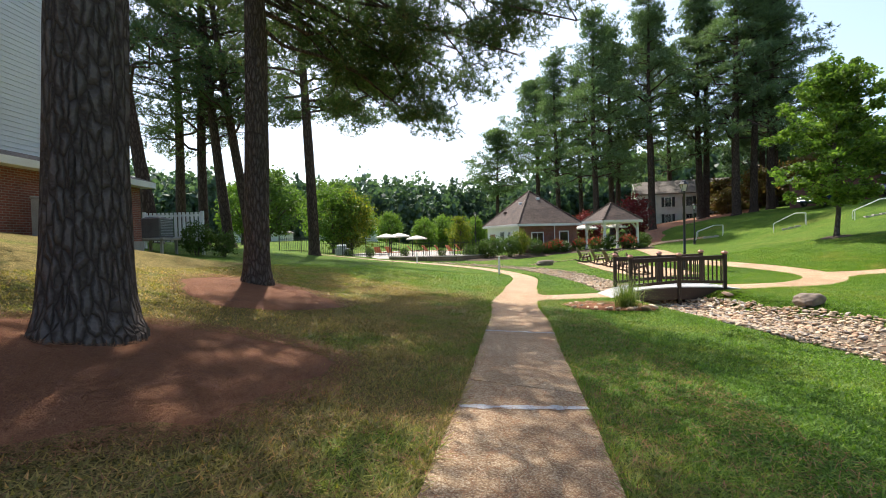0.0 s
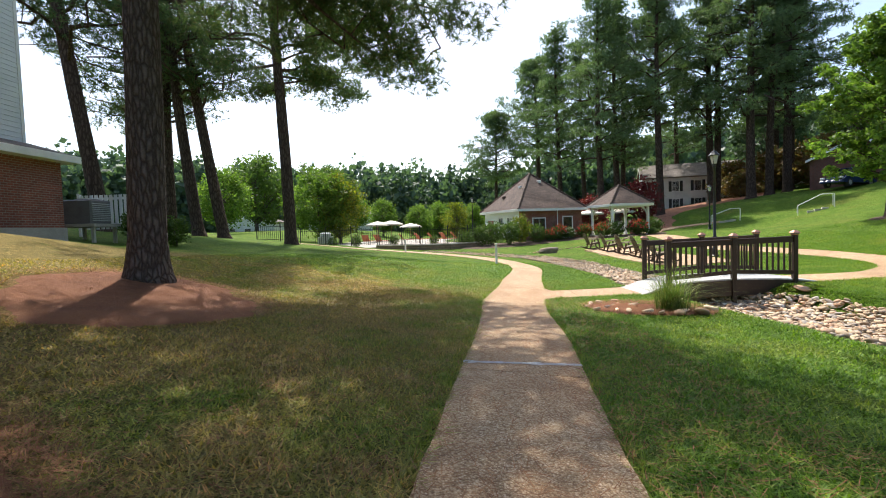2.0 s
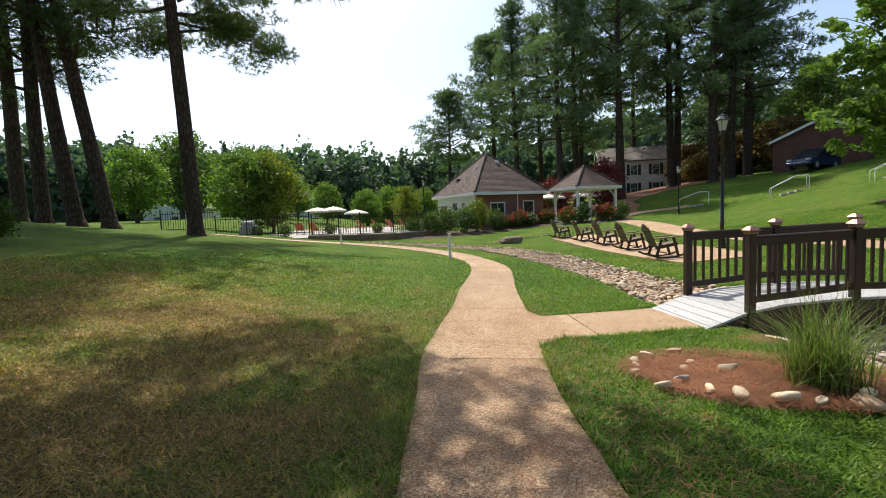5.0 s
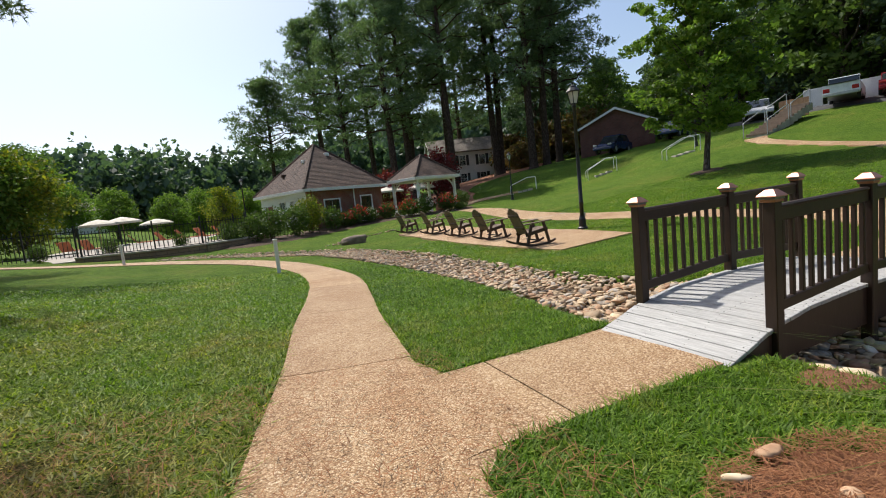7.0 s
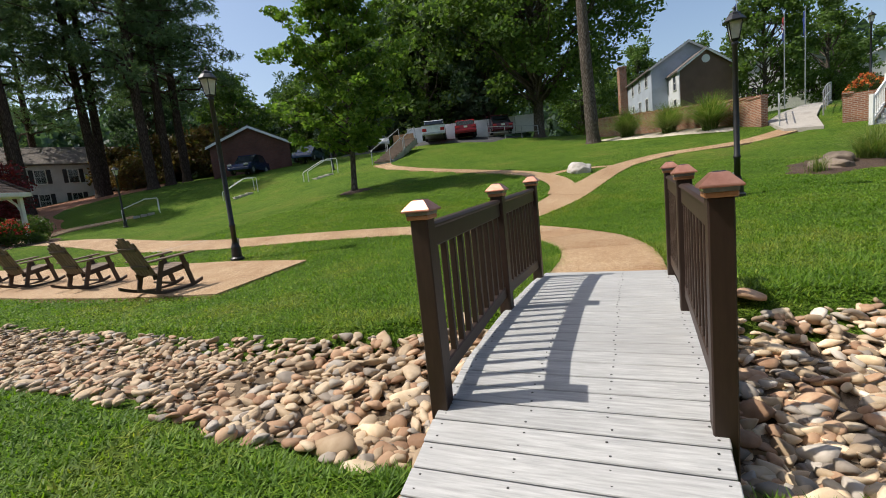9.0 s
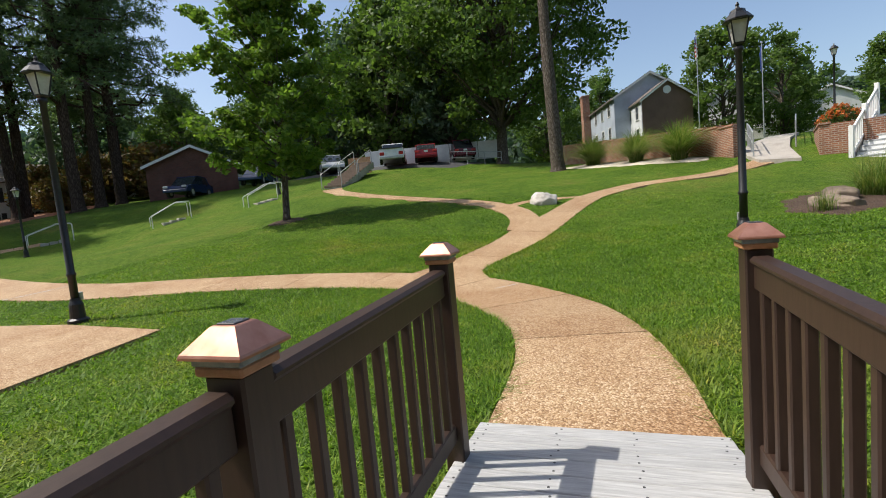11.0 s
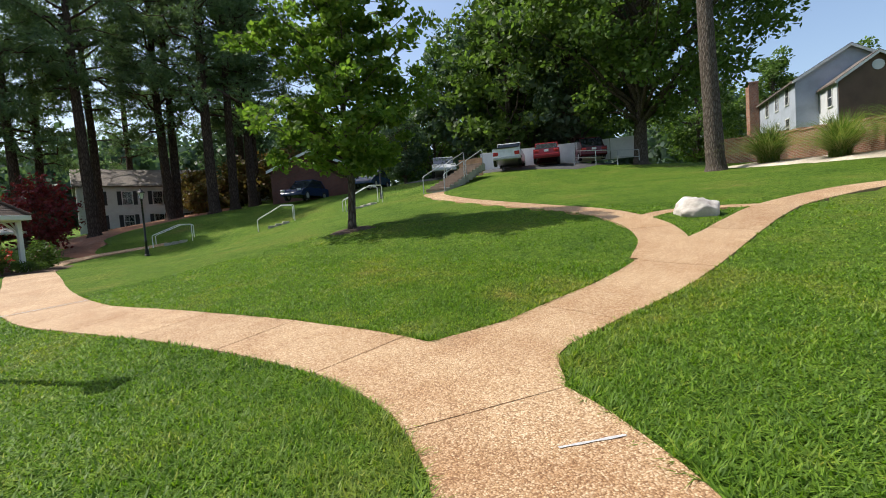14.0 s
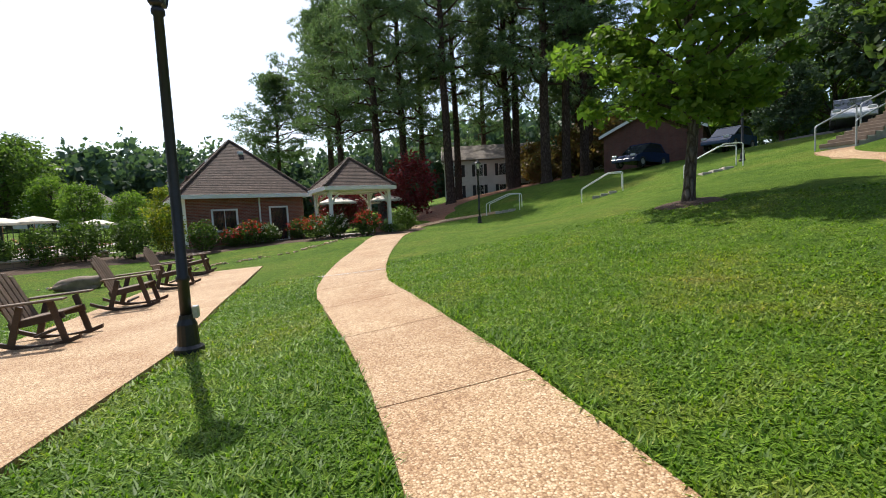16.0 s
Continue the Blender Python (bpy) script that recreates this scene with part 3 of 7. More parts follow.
gx, gy = spaced(-900, 900, -7, 17, 0.24, 60), spaced(-500, 1200, -2, 31, 0.24, 60)
XX, YY = np.meshgrid(gx, gy)
ZZ = land(XX, YY)
near = (XX.ravel() > -12) & (XX.ravel() < 36) & (YY.ravel() > -9) & (YY.ravel() < 46)
bed = np.zeros(XX.size, bool)
bed[near] = paved(XX.ravel()[near], YY.ravel()[near], -0.12)
ZZ = ZZ.ravel() - 0.07 * bed
nxg, nyg = len(gx), len(gy)
ii = np.arange(nxg * nyg).reshape(nyg, nxg)
quads = np.stack([ii[:-1, :-1].ravel(), ii[:-1, 1:].ravel(), ii[1:, 1:].ravel(), ii[1:, :-1].ravel()], 1)
gm = bpy.data.meshes.new("ground")
gm.from_pydata(np.stack([XX.ravel(), YY.ravel(), ZZ], 1).tolist(), [], quads.tolist())
gm.materials.append(M_TURF)
gm.polygons.foreach_set("use_smooth", np.ones(len(gm.polygons), bool))
ground = tagged(new("ground", gm), "mown green lawn rolling up to a hill", "lawn", kind="structure")


def drape(name, label, category, poly, mat, lift=0.02, step=0.18, rough=0.03, kind="structure"):
    """A patch of loose cover on the ground, with an uneven outline, thinning to nothing at its edge."""
    p = np.array(poly, float)
    x0, y0, x1, y1 = *p.min(0) - 0.3, *p.max(0) + 0.3
    xs, ys = np.arange(x0, x1, step), np.arange(y0, y1, step)
    X, Y = np.meshgrid(xs, ys)
    closed = [(a, b, 0) for a, b in poly] + [(*poly[0], 0)]
    d, _ = along(closed, X, Y)
    d = np.where(in_poly(list(map(tuple, poly)), X, Y), d, -d)
    d = d + 0.22 * np.array([noise.noise((a * 1.7, b * 1.7, 3)) for a, b in zip(X.ravel(), Y.ravel())])
    Z = land(X, Y).ravel() + np.clip(d, -0.3, 0.35) / 0.35 * (lift + 0.03) - 0.012 + rough * np.clip(d * 4, 0, 1) * np.array([noise.noise((a * 5, b * 5, 8)) for a, b in zip(X.ravel(), Y.ravel())])
    n = len(xs)
    k = np.arange(X.size).reshape(X.shape)
    q = np.stack([k[:-1, :-1].ravel(), k[:-1, 1:].ravel(), k[1:, 1:].ravel(), k[1:, :-1].ravel()], 1)
    q = q[(d[q] > -0.25).any(1)]
    g = Geo().add(np.stack([X.ravel(), Y.ravel(), Z], 1), q.tolist())
    ob = part(name, g, mat, smooth=True)
    return tagged(ob, label, category, kind=kind)


STRAW_1 = [(-4.9, 4.6), (-4.2, 5.6), (-2.9, 5.8), (-1.9, 5.6), (-1.2, 5.0), (-1.3, 3.9), (-1.7, 2.9), (-2.4, 2.4), (-3.6, 1.9), (-5.0, 2.4), (-5.5, 3.6)]
STRAW_2 = [(-5.9, 10.0), (-5.8, 12.1), (-4.8, 12.4), (-3.5, 11.8), (-2.4, 10.6), (-2.3, 9.7), (-2.9, 8.5), (-3.9, 7.9), (-5.0, 8.6)]
drape("pine_straw", "rust-brown pine straw mulch round a trunk", "pine straw", STRAW_1, M_STRAW)
drape("pine_straw", "rust-brown pine straw mulch round a trunk", "pine straw", STRAW_2, M_STRAW)
drape("pine_straw", "pine straw bed with a few stones and grass", "pine straw", [(2.85, 11.9), (3.3, 12.3), (3.8, 12.25), (4.3, 11.9), (4.9, 11.3), (4.7, 10.75), (4.1, 10.7), (3.5, 10.9), (3.05, 11.25)], M_STRAW, 0.015)
drape("pine_straw", "pine straw strip beside the footbridge ramp", "pine straw", [(4.2, 12.75), (5.2, 12.9), (5.6, 12.0), (5.0, 12.0), (4.5, 12.3)], M_STRAW, 0.015)
drape("straw_hillside", "brown pine straw slope under tall pines", "pine straw", [(20.5, 46), (22.5, 49), (24, 53), (27, 56), (36, 55), (40, 60), (40, 66), (30, 70), (22, 60), (19, 50)], M_STRAW, 0.03, 0.5)
drape("mulch_bed", "dark mulch bed planted with shrubs", "mulch", [(0.9, 34.6), (2.4, 34.2), (3.6, 35.4), (5.2, 36.8), (7.2, 38.9), (9.4, 40.4), (11.5, 40.4), (12.6, 39.0), (14.0, 38.6), (17.0, 39.5), (19.0, 43.0), (17, 44), (13.0, 42.8), (12.3, 43.6), (6.2, 41.6), (3.2, 39.0)], M_MULCH, 0.04, 0.3)
drape("mulch_ring", "ring of dark mulch at the maple's foot", "mulch", [(19.0 + 0.8 * math.cos(a) + 0.7, 24.0 + 0.7 * math.sin(a)) for a in np.arange(0, 6.2, 0.5)], M_MULCH, 0.03, 0.12)
drape("stone_mulch", "pale stone mulch under the brick wall's shrubs", "stone mulch", [(29.4, 9.0), (30.2, 8.2), (33.5, 9.6), (37, 11.8), (39, 13.6), (37, 15.6), (34.5, 14.0), (31.5, 11.0)], M_STONE2, 0.03, 0.3, 0.06)
drape("mulch_bed", "mulch bed with slab rocks and tall grass", "mulch", [(16.2, 9.2), (17.4, 9.8), (19.0, 9.4), (20.4, 8.0), (19.8, 6.6), (17.8, 7.2)], M_MULCH, 0.03, 0.2)

# ---- paths: slabs of exposed aggregate with open joints ----
SLAB_M = {}


def pave(name, label, line, joint, lift):
    """A path whose slabs lie end to end with narrow joints."""
    root = tagged(new(name), label, "path", kind="structure")
    c = smooth_line(line, 0.15)
    d = np.r_[0, np.cumsum(np.hypot(*np.diff(c[:, :2], axis=0).T))]
    tx, ty = np.gradient(c[:, 0]), np.gradient(c[:, 1])
    L = np.hypot(tx, ty)
    nx, ny = -ty / L, tx / L
    s = 0.0
    while s < d[-1] - 0.05:
        e = min(s + joint * (0.92 + 0.16 * rng.random()), d[-1])
        if d[-1] - e < 0.5:
            e = d[-1]
        k = np.linspace(s + 0.007, e - 0.007, max(3, int((e - s) / 0.3) + 1))
        g, top, rows = Geo(), [], 7
        lat = np.array([-1, -0.985, -0.6, 0, 0.6, 0.985, 1])
        V = []
        for q in k:
            x, y, w = np.interp(q, d, c[:, 0]), np.interp(q, d, c[:, 1]), np.interp(q, d, c[:, 2])
            a, b = np.interp(q, d, nx), np.interp(q, d, ny)
            jag = 1 + 0.03 * noise.noise((x * 2.3, y * 2.3, lift * 100))
            px, py = x + a * w * lat * jag, y + b * w * lat * jag
            z = land(px, py) + lift
            z[0] -= 0.09
            z[-1] -= 0.09
            V += list(zip(px, py, z))
        n = len(k)
        f = [(i * rows + j, i * rows + j + 1, (i + 1) * rows + j + 1, (i + 1) * rows + j) for i in range(n - 1) for j in range(rows - 1)]
        V = np.array(V)
        ends = [(V[:rows], True), (V[-rows:], False)]
        g.add(V, [q[::-1] for q in f])
        for edge, first in ends:
            low = edge.copy()
            low[:, 2] -= 0.08
            fe = [(j, j + 1, rows + j + 1, rows + j) for j in range(rows - 1)]
            g.add(np.vstack([edge, low]), fe if first else [q[::-1] for q in fe])
        part("slab", g, M_AGG, root)
        s = e
    return root


pave("path", "tan exposed-aggregate footpath winding through the lawn", MAIN, 2.55, 0.013)
pave("path", "tan exposed-aggregate spur to the footbridge", SPUR, 1.4, 0.009)
pave("path", "tan exposed-aggregate path curving away from the footbridge", BEYOND, 1.75, 0.013)
pave("path", "tan exposed-aggregate path climbing to the brick wall", HILL, 2.4, 0.009)
pave("path", "tan exposed-aggregate path to the hillside steps", STAIRWAY, 2.4, 0.005)
pave("path", "narrow aggregate path behind the boulder", CUT, 2.0, 0.001)
# corner fills where the spur leaves the main path, and at the fork
CORNERS = (([(2.2, 11.9), (2.26, 12.5), (2.42, 12.9), (2.7, 13.12), (3.1, 13.2), (2.4, 13.6), (1.9, 12.4)], 0.005), ([(2.5, 14.2), (2.88, 14.34), (2.78, 14.9), (2.4, 15.2)], 0.005), ([(12.32, 16.2), (12.55, 16.9), (13.25, 16.95), (13.5, 16.78), (13.85, 16.6), (14.3, 16.38), (13.6, 15.9), (13.1, 15.8), (12.4, 15.05), (12.1, 15.25)], 0.005))
for poly, z in CORNERS:
    zz = [land(x, y) + z for x, y in poly]
    tagged(part("path_corner", Geo().prism(poly, [q - 0.08 for q in zz], zz), M_AGG), "exposed-aggregate fill at a path junction", "path", kind="structure")
pz = [land(x, y) + 0.025 for x, y in PATIO]
g = Geo().prism(PATIO, [q - 0.12 for q in pz], pz)
tagged(part("patio", g, M_AGG), "exposed-aggregate patio for rocking chairs", "patio", kind="structure")


def joint_strip(x0, y0, x1, y1, w=0.07):
    """A pale strip of filler lying across the path."""
    k = np.linspace(0, 1, 40)
    dx, dy = x1 - x0, y1 - y0
    L = math.hypot(dx, dy)
    a, b = -dy / L * w / 2, dx / L * w / 2
    V, n = [], len(k)
    for i, q in enumerate(k):
        x, y = x0 + q * dx, y0 + q * dy
        j = 1 + 0.9 * noise.noise((x * 9, y * 9, 1))
        for s in (-1, 1):
            V.append((x + s * a * j, y + s * b * j, land(x, y) + 0.0175))
    f = [(2 * i, 2 * i + 1, 2 * i + 3, 2 * i + 2) for i in range(n - 1)]
    tagged(part("joint_strip", Geo().add(V, f), M_PAINT_LINE), "pale filler strip across a path joint", "joint", kind="structure")


joint_strip(0.05, 4.02, 1.24, 4.28, 0.085)
joint_strip(0.56, 7.75, 1.72, 7.78, 0.07)
joint_strip(12.25, 26.4, 13.6, 25.7, 0.08)
joint_strip(12.08, 15.0, 12.36, 14.72, 0.02)

# ---- footbridge ----
# post lines and deck profile along x
PX, YL, YR = (5.02, 6.36, 7.62), 14.24, 13.02
DECK = [(4.40, -0.20), (5.02, 0.0), (5.5, 0.07), (6.36, 0.10), (7.3, 0.08), (7.7, 0.05), (8.04, 0.0)]


def deck_z(x):
    return float(np.interp(x, [p[0] for p in DECK], [p[1] for p in DECK]))


bridge = thing("footbridge", "small footbridge with grey plank deck and brown railings", "footbridge", (0, 0, 0))
x, k = 4.40, 0
dirs = []
while x < 8.0:
    w = 0.138
    z0, z1 = deck_z(x), deck_z(min(x + w, 8.04))
    ang = math.atan2(z1 - z0, w)
    g = Geo()
    g.box((0, 0, 0), (w - 0.006, 1.24, 0.032), b=0.004)
    me = SLAB_M.setdefault("plank", None)
    if me is None:
        me = SLAB_M["plank"] = g.mesh("plank", M_DECK)
    ob = new("plank", me)
    ob.parent = bridge
    ob.matrix_basis = Matrix.Translation((x + w / 2, (YL + YR) / 2 + 0.006 * (rng.random() - 0.5), (z0 + z1) / 2 - 0.016)) @ Matrix.Rotation(-ang, 4, "Y")
    dirs.append((x + w / 2, (z0 + z1) / 2, ang))
    x += w * math.cos(ang)
g = Geo()
for x, z, a in dirs:
    for y in (YR + 0.04, YR + 0.43, YL - 0.43, YL - 0.04):
        for dx in (-0.035, 0.035):
            g.lathe([(0.006, 0), (0.006, 0.002)], 6, (x + dx * math.cos(a) + 0.004 * rng.normal(), y + 0.008 * rng.normal(), z + dx * math.sin(a) - 0.0005))
tagged(part("screws", g, M_SCREW, bridge), kind="stuff")
for y in (YL - 0.02, YR + 0.02):
    xs = [p[0] for p in DECK]
    zs = [p[1] - 0.034 for p in DECK]
    prof = list(zip(xs, zs)) + [(8.04, -0.22), (7.75, -0.24), (5.02, -0.28), (4.44, -0.26)]
    part("side_beam", Geo().slabx(prof, y - 0.02, y + 0.02), M_BROWN, bridge)


def post(x, y):
    top = 0.967 + 0.05 * (x - 5) / 2.6
    zb = min(land(x, y), deck_z(x) - 0.2) - 0.1
    p = part("post", Geo().box((x, y, (top - 0.045 + zb) / 2), (0.09, 0.09, top - 0.045 - zb), b=0.006), M_BROWN, bridge)
    part("trim", Geo().box((x, y, top - 0.035), (0.112, 0.112, 0.022), b=0.005), M_RAW, p, "reddish cedar trim")
    part("lens_band", Geo().box((x, y, top - 0.016), (0.116, 0.116, 0.018), b=0.003), M_BAND, p, "grey translucent lamp band")
    g = Geo()
    s = 0.072
    prof = ((s, -0.008), (s, -0.003), (s * 0.97, 0.002), (0.03, 0.044), (0.026, 0.046))
    g.lathe([(q * 1.41421, top + w) for q, w in prof], 4, (x, y, 0), 0.785398)
    part("post_cap", g, M_COPPER, p, "copper pyramid cap")
    part("solar_cell", Geo().box((x, y, top + 0.047), (0.042, 0.042, 0.005), b=0.001), M_CELL, p, "small dark solar cell")
    return p


for y in (YL, YR):
    inner = -1 if y == YL else 1
    for x in PX:
        post(x, y)
    for x0, x1 in zip(PX[:-1], PX[1:]):
        mid, L = (x0 + x1) / 2, x1 - x0 - 0.094
        slope = math.atan2(0.05 * (x1 - x0) / 2.6, x1 - x0)
        zt = 0.825 + 0.05 * (mid - 5) / 2.6
        m = Matrix.Rotation(-slope, 3, "Y").to_4x4()
        part("top_rail", Geo().box((mid, y, zt), (L, 0.045, 0.1), b=0.008, m=m), M_BROWN, bridge)
        part("rail_cap", Geo().box((mid, y, zt + 0.058), (L, 0.07, 0.032), b=0.012, m=m), M_BROWN, bridge)
        za, zb = deck_z(x0) + 0.12, deck_z(x1) + 0.12
        mb = Matrix.Rotation(-math.atan2(zb - za, x1 - x0), 3, "Y").to_4x4()
        part("bottom_rail", Geo().box((mid, y, (za + zb) / 2 + 0.02), (L, 0.04, 0.085), b=0.008, m=mb), M_BROWN, bridge)
        for i in range(10):
            bx = x0 + 0.045 + (x1 - x0 - 0.09) * (i + 0.5) / 10
            u = (bx - x0) / (x1 - x0)
            b0 = za + u * (zb - za) + 0.04
            part("baluster", Geo().box((bx, y, (b0 + zt) / 2), (0.034, 0.034, zt - b0), b=0.005), M_BROWN, bridge)

# ---- stones ----
def stone_mesh(seed, mat, sub=2):
    r = np.random.default_rng(seed)
    bm = bmesh.new()
    bmesh.ops.create_icosphere(bm, subdivisions=sub, radius=1)
    ax = np.array([1.0, 0.52 + 0.28 * r.random(), 0.28 + 0.2 * r.random()])
    cuts = [(Vector(q).normalized(), 0.48 + 0.3 * r.random()) for q in r.normal(size=(12, 3))]
    for v in bm.verts:
        k = 1 + 0.22 * noise.noise(v.co * 1.3 + Vector((seed * 3.1, 0, 0))) + 0.07 * noise.noise(v.co * 3 + Vector((0, seed, 0)))
        c = v.co * k
        for dv, lim in cuts:
            e = c.dot(dv) - lim
            if e > 0:
                c = c - dv * e
        v.co = (c.x * ax[0], c.y * ax[1], c.z * ax[2])
    me = bpy.data.meshes.new("stone")
    bm.to_mesh(me)
    bm.free()
    me.materials.append(mat)
    me.polygons.foreach_set("use_smooth", np.ones(len(me.polygons), bool))
    return me


STONES = [stone_mesh(i, (M_STONE, M_STONE, M_STONE2, M_STONE, M_STONE3)[i % 5]) for i in range(10)]
PEBBLES = [stone_mesh(i, (M_STONE, M_STONE, M_STONE2, M_STONE, M_STONE3)[i % 5], 1) for i in range(10)]
creek = tagged(new("creek_bed"), "dry creek bed filled with tan river stones", "creek bed", kind="structure")
drape("creek_soil", "sandy brown soil under the creek stones", "soil", [(a + w * 0.9, b) for a, b, w in CREEK] + [(a - w * 0.9, b) for a, b, w in CREEK[::-1]], surface("sandy_soil", (0.13, 0.09, 0.055), (0.22, 0.16, 0.1), 60, 2, 0.95, 0.8, spread=0, dist=0.02), 0.0, 0.22)
spots = []
for (x0, y0, w0), (x1, y1, w1) in zip(CREEK[:-1], CREEK[1:]):
    L = math.hypot(x1 - x0, y1 - y0)
    nn = int(L * (w0 + w1) * (240 if y0 > 7 else 90))
    for _ in range(nn):
        u, v = rng.random(), rng.uniform(-1, 1)
        w = w0 + u * (w1 - w0)
        jag = 1 + 0.16 * noise.noise((x0 + u * 3, y0 + u * 2, 5))
        tx, ty = (x1 - x0) / L, (y1 - y0) / L
        x, y = x0 + u * (x1 - x0) - ty * v * w * jag, y0 + u * (y1 - y0) + tx * v * w * jag
        big = 0.04 + 0.05 * rng.random() ** 2 + (0.035 if 11.5 < y < 16 else 0) * rng.random()
        if rng.random() < 0.04:
            big *= 1.5
        spots.append((x, y, big, v))
for (x0, y0, w0), (x1, y1, w1) in zip(TRICKLE[:-1], TRICKLE[1:]):
    for _ in range(int(math.hypot(x1 - x0, y1 - y0) * 14)):
        u = rng.random()
        spots.append((x0 + u * (x1 - x0) + 0.12 * rng.normal(), y0 + u * (y1 - y0) + 0.12 * rng.normal(), 0.06 + 0.04 * rng.random(), 0))


def under_deck(x, y):
    return 12.9 < y < 14.3 and 4.2 < x < 8.1


def stone_pose(x, y, s, lift=0.0, base=None):
    z = (land(x, y) if base is None else base) + s * 0.12 + lift
    if under_deck(x, y):
        z = min(z, deck_z(x) - 0.28 - s * 0.4)
    return Matrix.Translation((x, y, z)) @ Euler((rng.normal() * 0.22, rng.normal() * 0.22, rng.uniform(0, 6.28))).to_matrix().to_4x4() @ Matrix.Diagonal((s, s, s, 1))


on_path = paved([q[0] for q in spots], [q[1] for q in spots], 0.05)
base = land(np.array([q[0] for q in spots]), np.array([q[1] for q in spots]))
spots = [(*q, p, b) for q, p, b in zip(spots, on_path, base)]
count, loose = 0, Geo()
rest = {0: Geo(), 1: Geo(), 2: Geo()}
cache = {}
for q in spots:
    x, y, s, v = q[:4]
    if q[4] and not under_deck(x, y):
        continue
    m = stone_pose(x, y, s, 0.05 * rng.random(), q[5])
    if (14.3 < y < 17.0 or 11.4 < y < 12.9) and count < 290:
        ob = new("stone", STONES[rng.integers(10)])
        ob.parent, ob.matrix_basis = creek, m
        count += 1
    else:
        i = rng.integers(10)
        far = y > 19.5 or y < 8.5
        if (i, far) not in cache:
            me = PEBBLES[i] if far else STONES[i]
            cache[i, far] = (np.array([tuple(w.co) for w in me.vertices]), [tuple(p.vertices) for p in me.polygons])
        V, F = cache[i, far]
        A = np.array(m)
        rest[(0, 0, 1, 0, 2)[i % 5]].add(V @ A[:3, :3].T + A[:3, 3], F)
for k, mat in ((0, M_STONE), (1, M_STONE2), (2, M_STONE3)):
    ob = part("loose_stones", rest[k].mesh("loose_stones", mat, True), mat, creek)
    tagged(ob, kind="stuff")
# islands of colour in the joined stones
for mat in (M_STONE, M_STONE2, M_STONE3):
    nd, lk = mat.node_tree.nodes, mat.node_tree.links
    pr = nd["Principled BSDF"]
    src = pr.inputs["Base Color"].links[0].from_socket
    ge = nd.new("ShaderNodeNewGeometry")
    lk.new(mixc(nd, lk, 1.0, src, ramp(nd, lk, ge.outputs["Random Per Island"], [(0, (0.68, 0.62, 0.56)), (0.5, (1.0, 0.97, 0.92)), (1, (1.2, 1.2, 1.17))]), "MULTIPLY"), pr.inputs["Base Color"])
for x, y, s in ((2.95, 11.75, .07), (3.1, 12.05, .1), (3.3, 12.2, .08), (3.6, 12.25, .1), (3.2, 11.5, .11), (3.45, 11.1, .1), (3.7, 11.0, .12), (3.9, 10.9, .1), (3.4, 11.75, .07), (3.75, 11.65, .11), (4.15, 10.8, .16), (4.5, 10.8, .17), (4.75, 11.0, .15), (4.3, 10.95, .12), (3.05, 11.95, .06), (3.3, 11.25, .07), (3.55, 11.9, .06), (3.0, 11.4, .08)):
    ob = new("stone", STONES[rng.integers(10)])
    ob.matrix_basis = stone_pose(x, y, s, 0.035)
    tagged(ob, "rounded tan stone in the pine straw bed", "stone", "stones in the straw bed")
for x, y, s in ((5.05, 14.6, .17), (5.25, 14.85, .19), (5.5, 14.55, .16), (4.75, 14.6, .13), (5.7, 14.8, .17), (5.0, 14.95, .14), (6.2, 14.6, .16), (6.7, 14.7, .15), (4.95, 12.5, .15), (5.3, 12.3, .18), (5.7, 12.55, .17), (6.2, 12.4, .19), (6.9, 12.5, .17), (7.4, 12.5, .2), (6.6, 12.0, .18)):
    ob = new("cobble", STONES[rng.integers(10)])
    ob.matrix_basis = stone_pose(x, y, s)
    tagged(ob, "large rounded cobble beside the footbridge", "stone", "cobbles by the bridge")


def slab_rock(name, label, x, y, s, rz, mat, seed, lift=0.3):
    bm = bmesh.new()
    bmesh.ops.create_icosphere(bm, subdivisions=4, radius=1)
    for v in bm.verts:
        c = v.co
        k = 1 + 0.3 * noise.noise(c * 1.1 + Vector((seed, 2, 1))) + 0.13 * noise.noise(c * 2.7 + Vector((seed, 0, 4))) + 0.05 * noise.noise(c * 7)
        q = c * k
        for a in range(3):
            q[a] = max(min(q[a], 0.95 - 0.2 * noise.noise(c * 1.7 + Vector((a, seed, 0)))), -0.8)
        v.co = (q.x * s[0] / 1.44, q.y * s[1] / 1.44, q.z * s[2] / 1.44)
    me = bpy.data.meshes.new(name)
    bm.to_mesh(me)
    bm.free()
    me.materials.append(mat)
    me.polygons.foreach_set("use_smooth", np.ones(len(me.polygons), bool))
    ob = new(name, me)
    ob.matrix_basis = pose(x, y, land(x, y) + s[2] * lift, 4, -5, rz)
    return tagged(ob, label, "rock")


slab_rock("boulder", "large white boulder on a small grass island", 21.05, 15.15, (0.8, 0.62, 0.44), 20, M_ROCK, 3.3, 0.12)
slab_rock("slab_rock", "flat tan slab rock at the creek's edge", 8.3, 10.9, (0.5, 0.35, 0.24), 10, M_SLATE, 6.1)
slab_rock("slab_rock", "flat brown rock by the thin stone line", 6.2, 30.6, (0.9, 0.5, 0.35), 0, M_SLATE, 8.1)
slab_rock("slab_rock", "dark slab rock in the mulch bed", 17.6, 8.8, (0.85, 0.42, 0.25), 30, M_SLATE, 2.1)
slab_rock("slab_rock", "tan slab rock in the mulch bed", 18.6, 8.3, (0.75, 0.5, 0.3), -10, M_SLATE, 9.1)


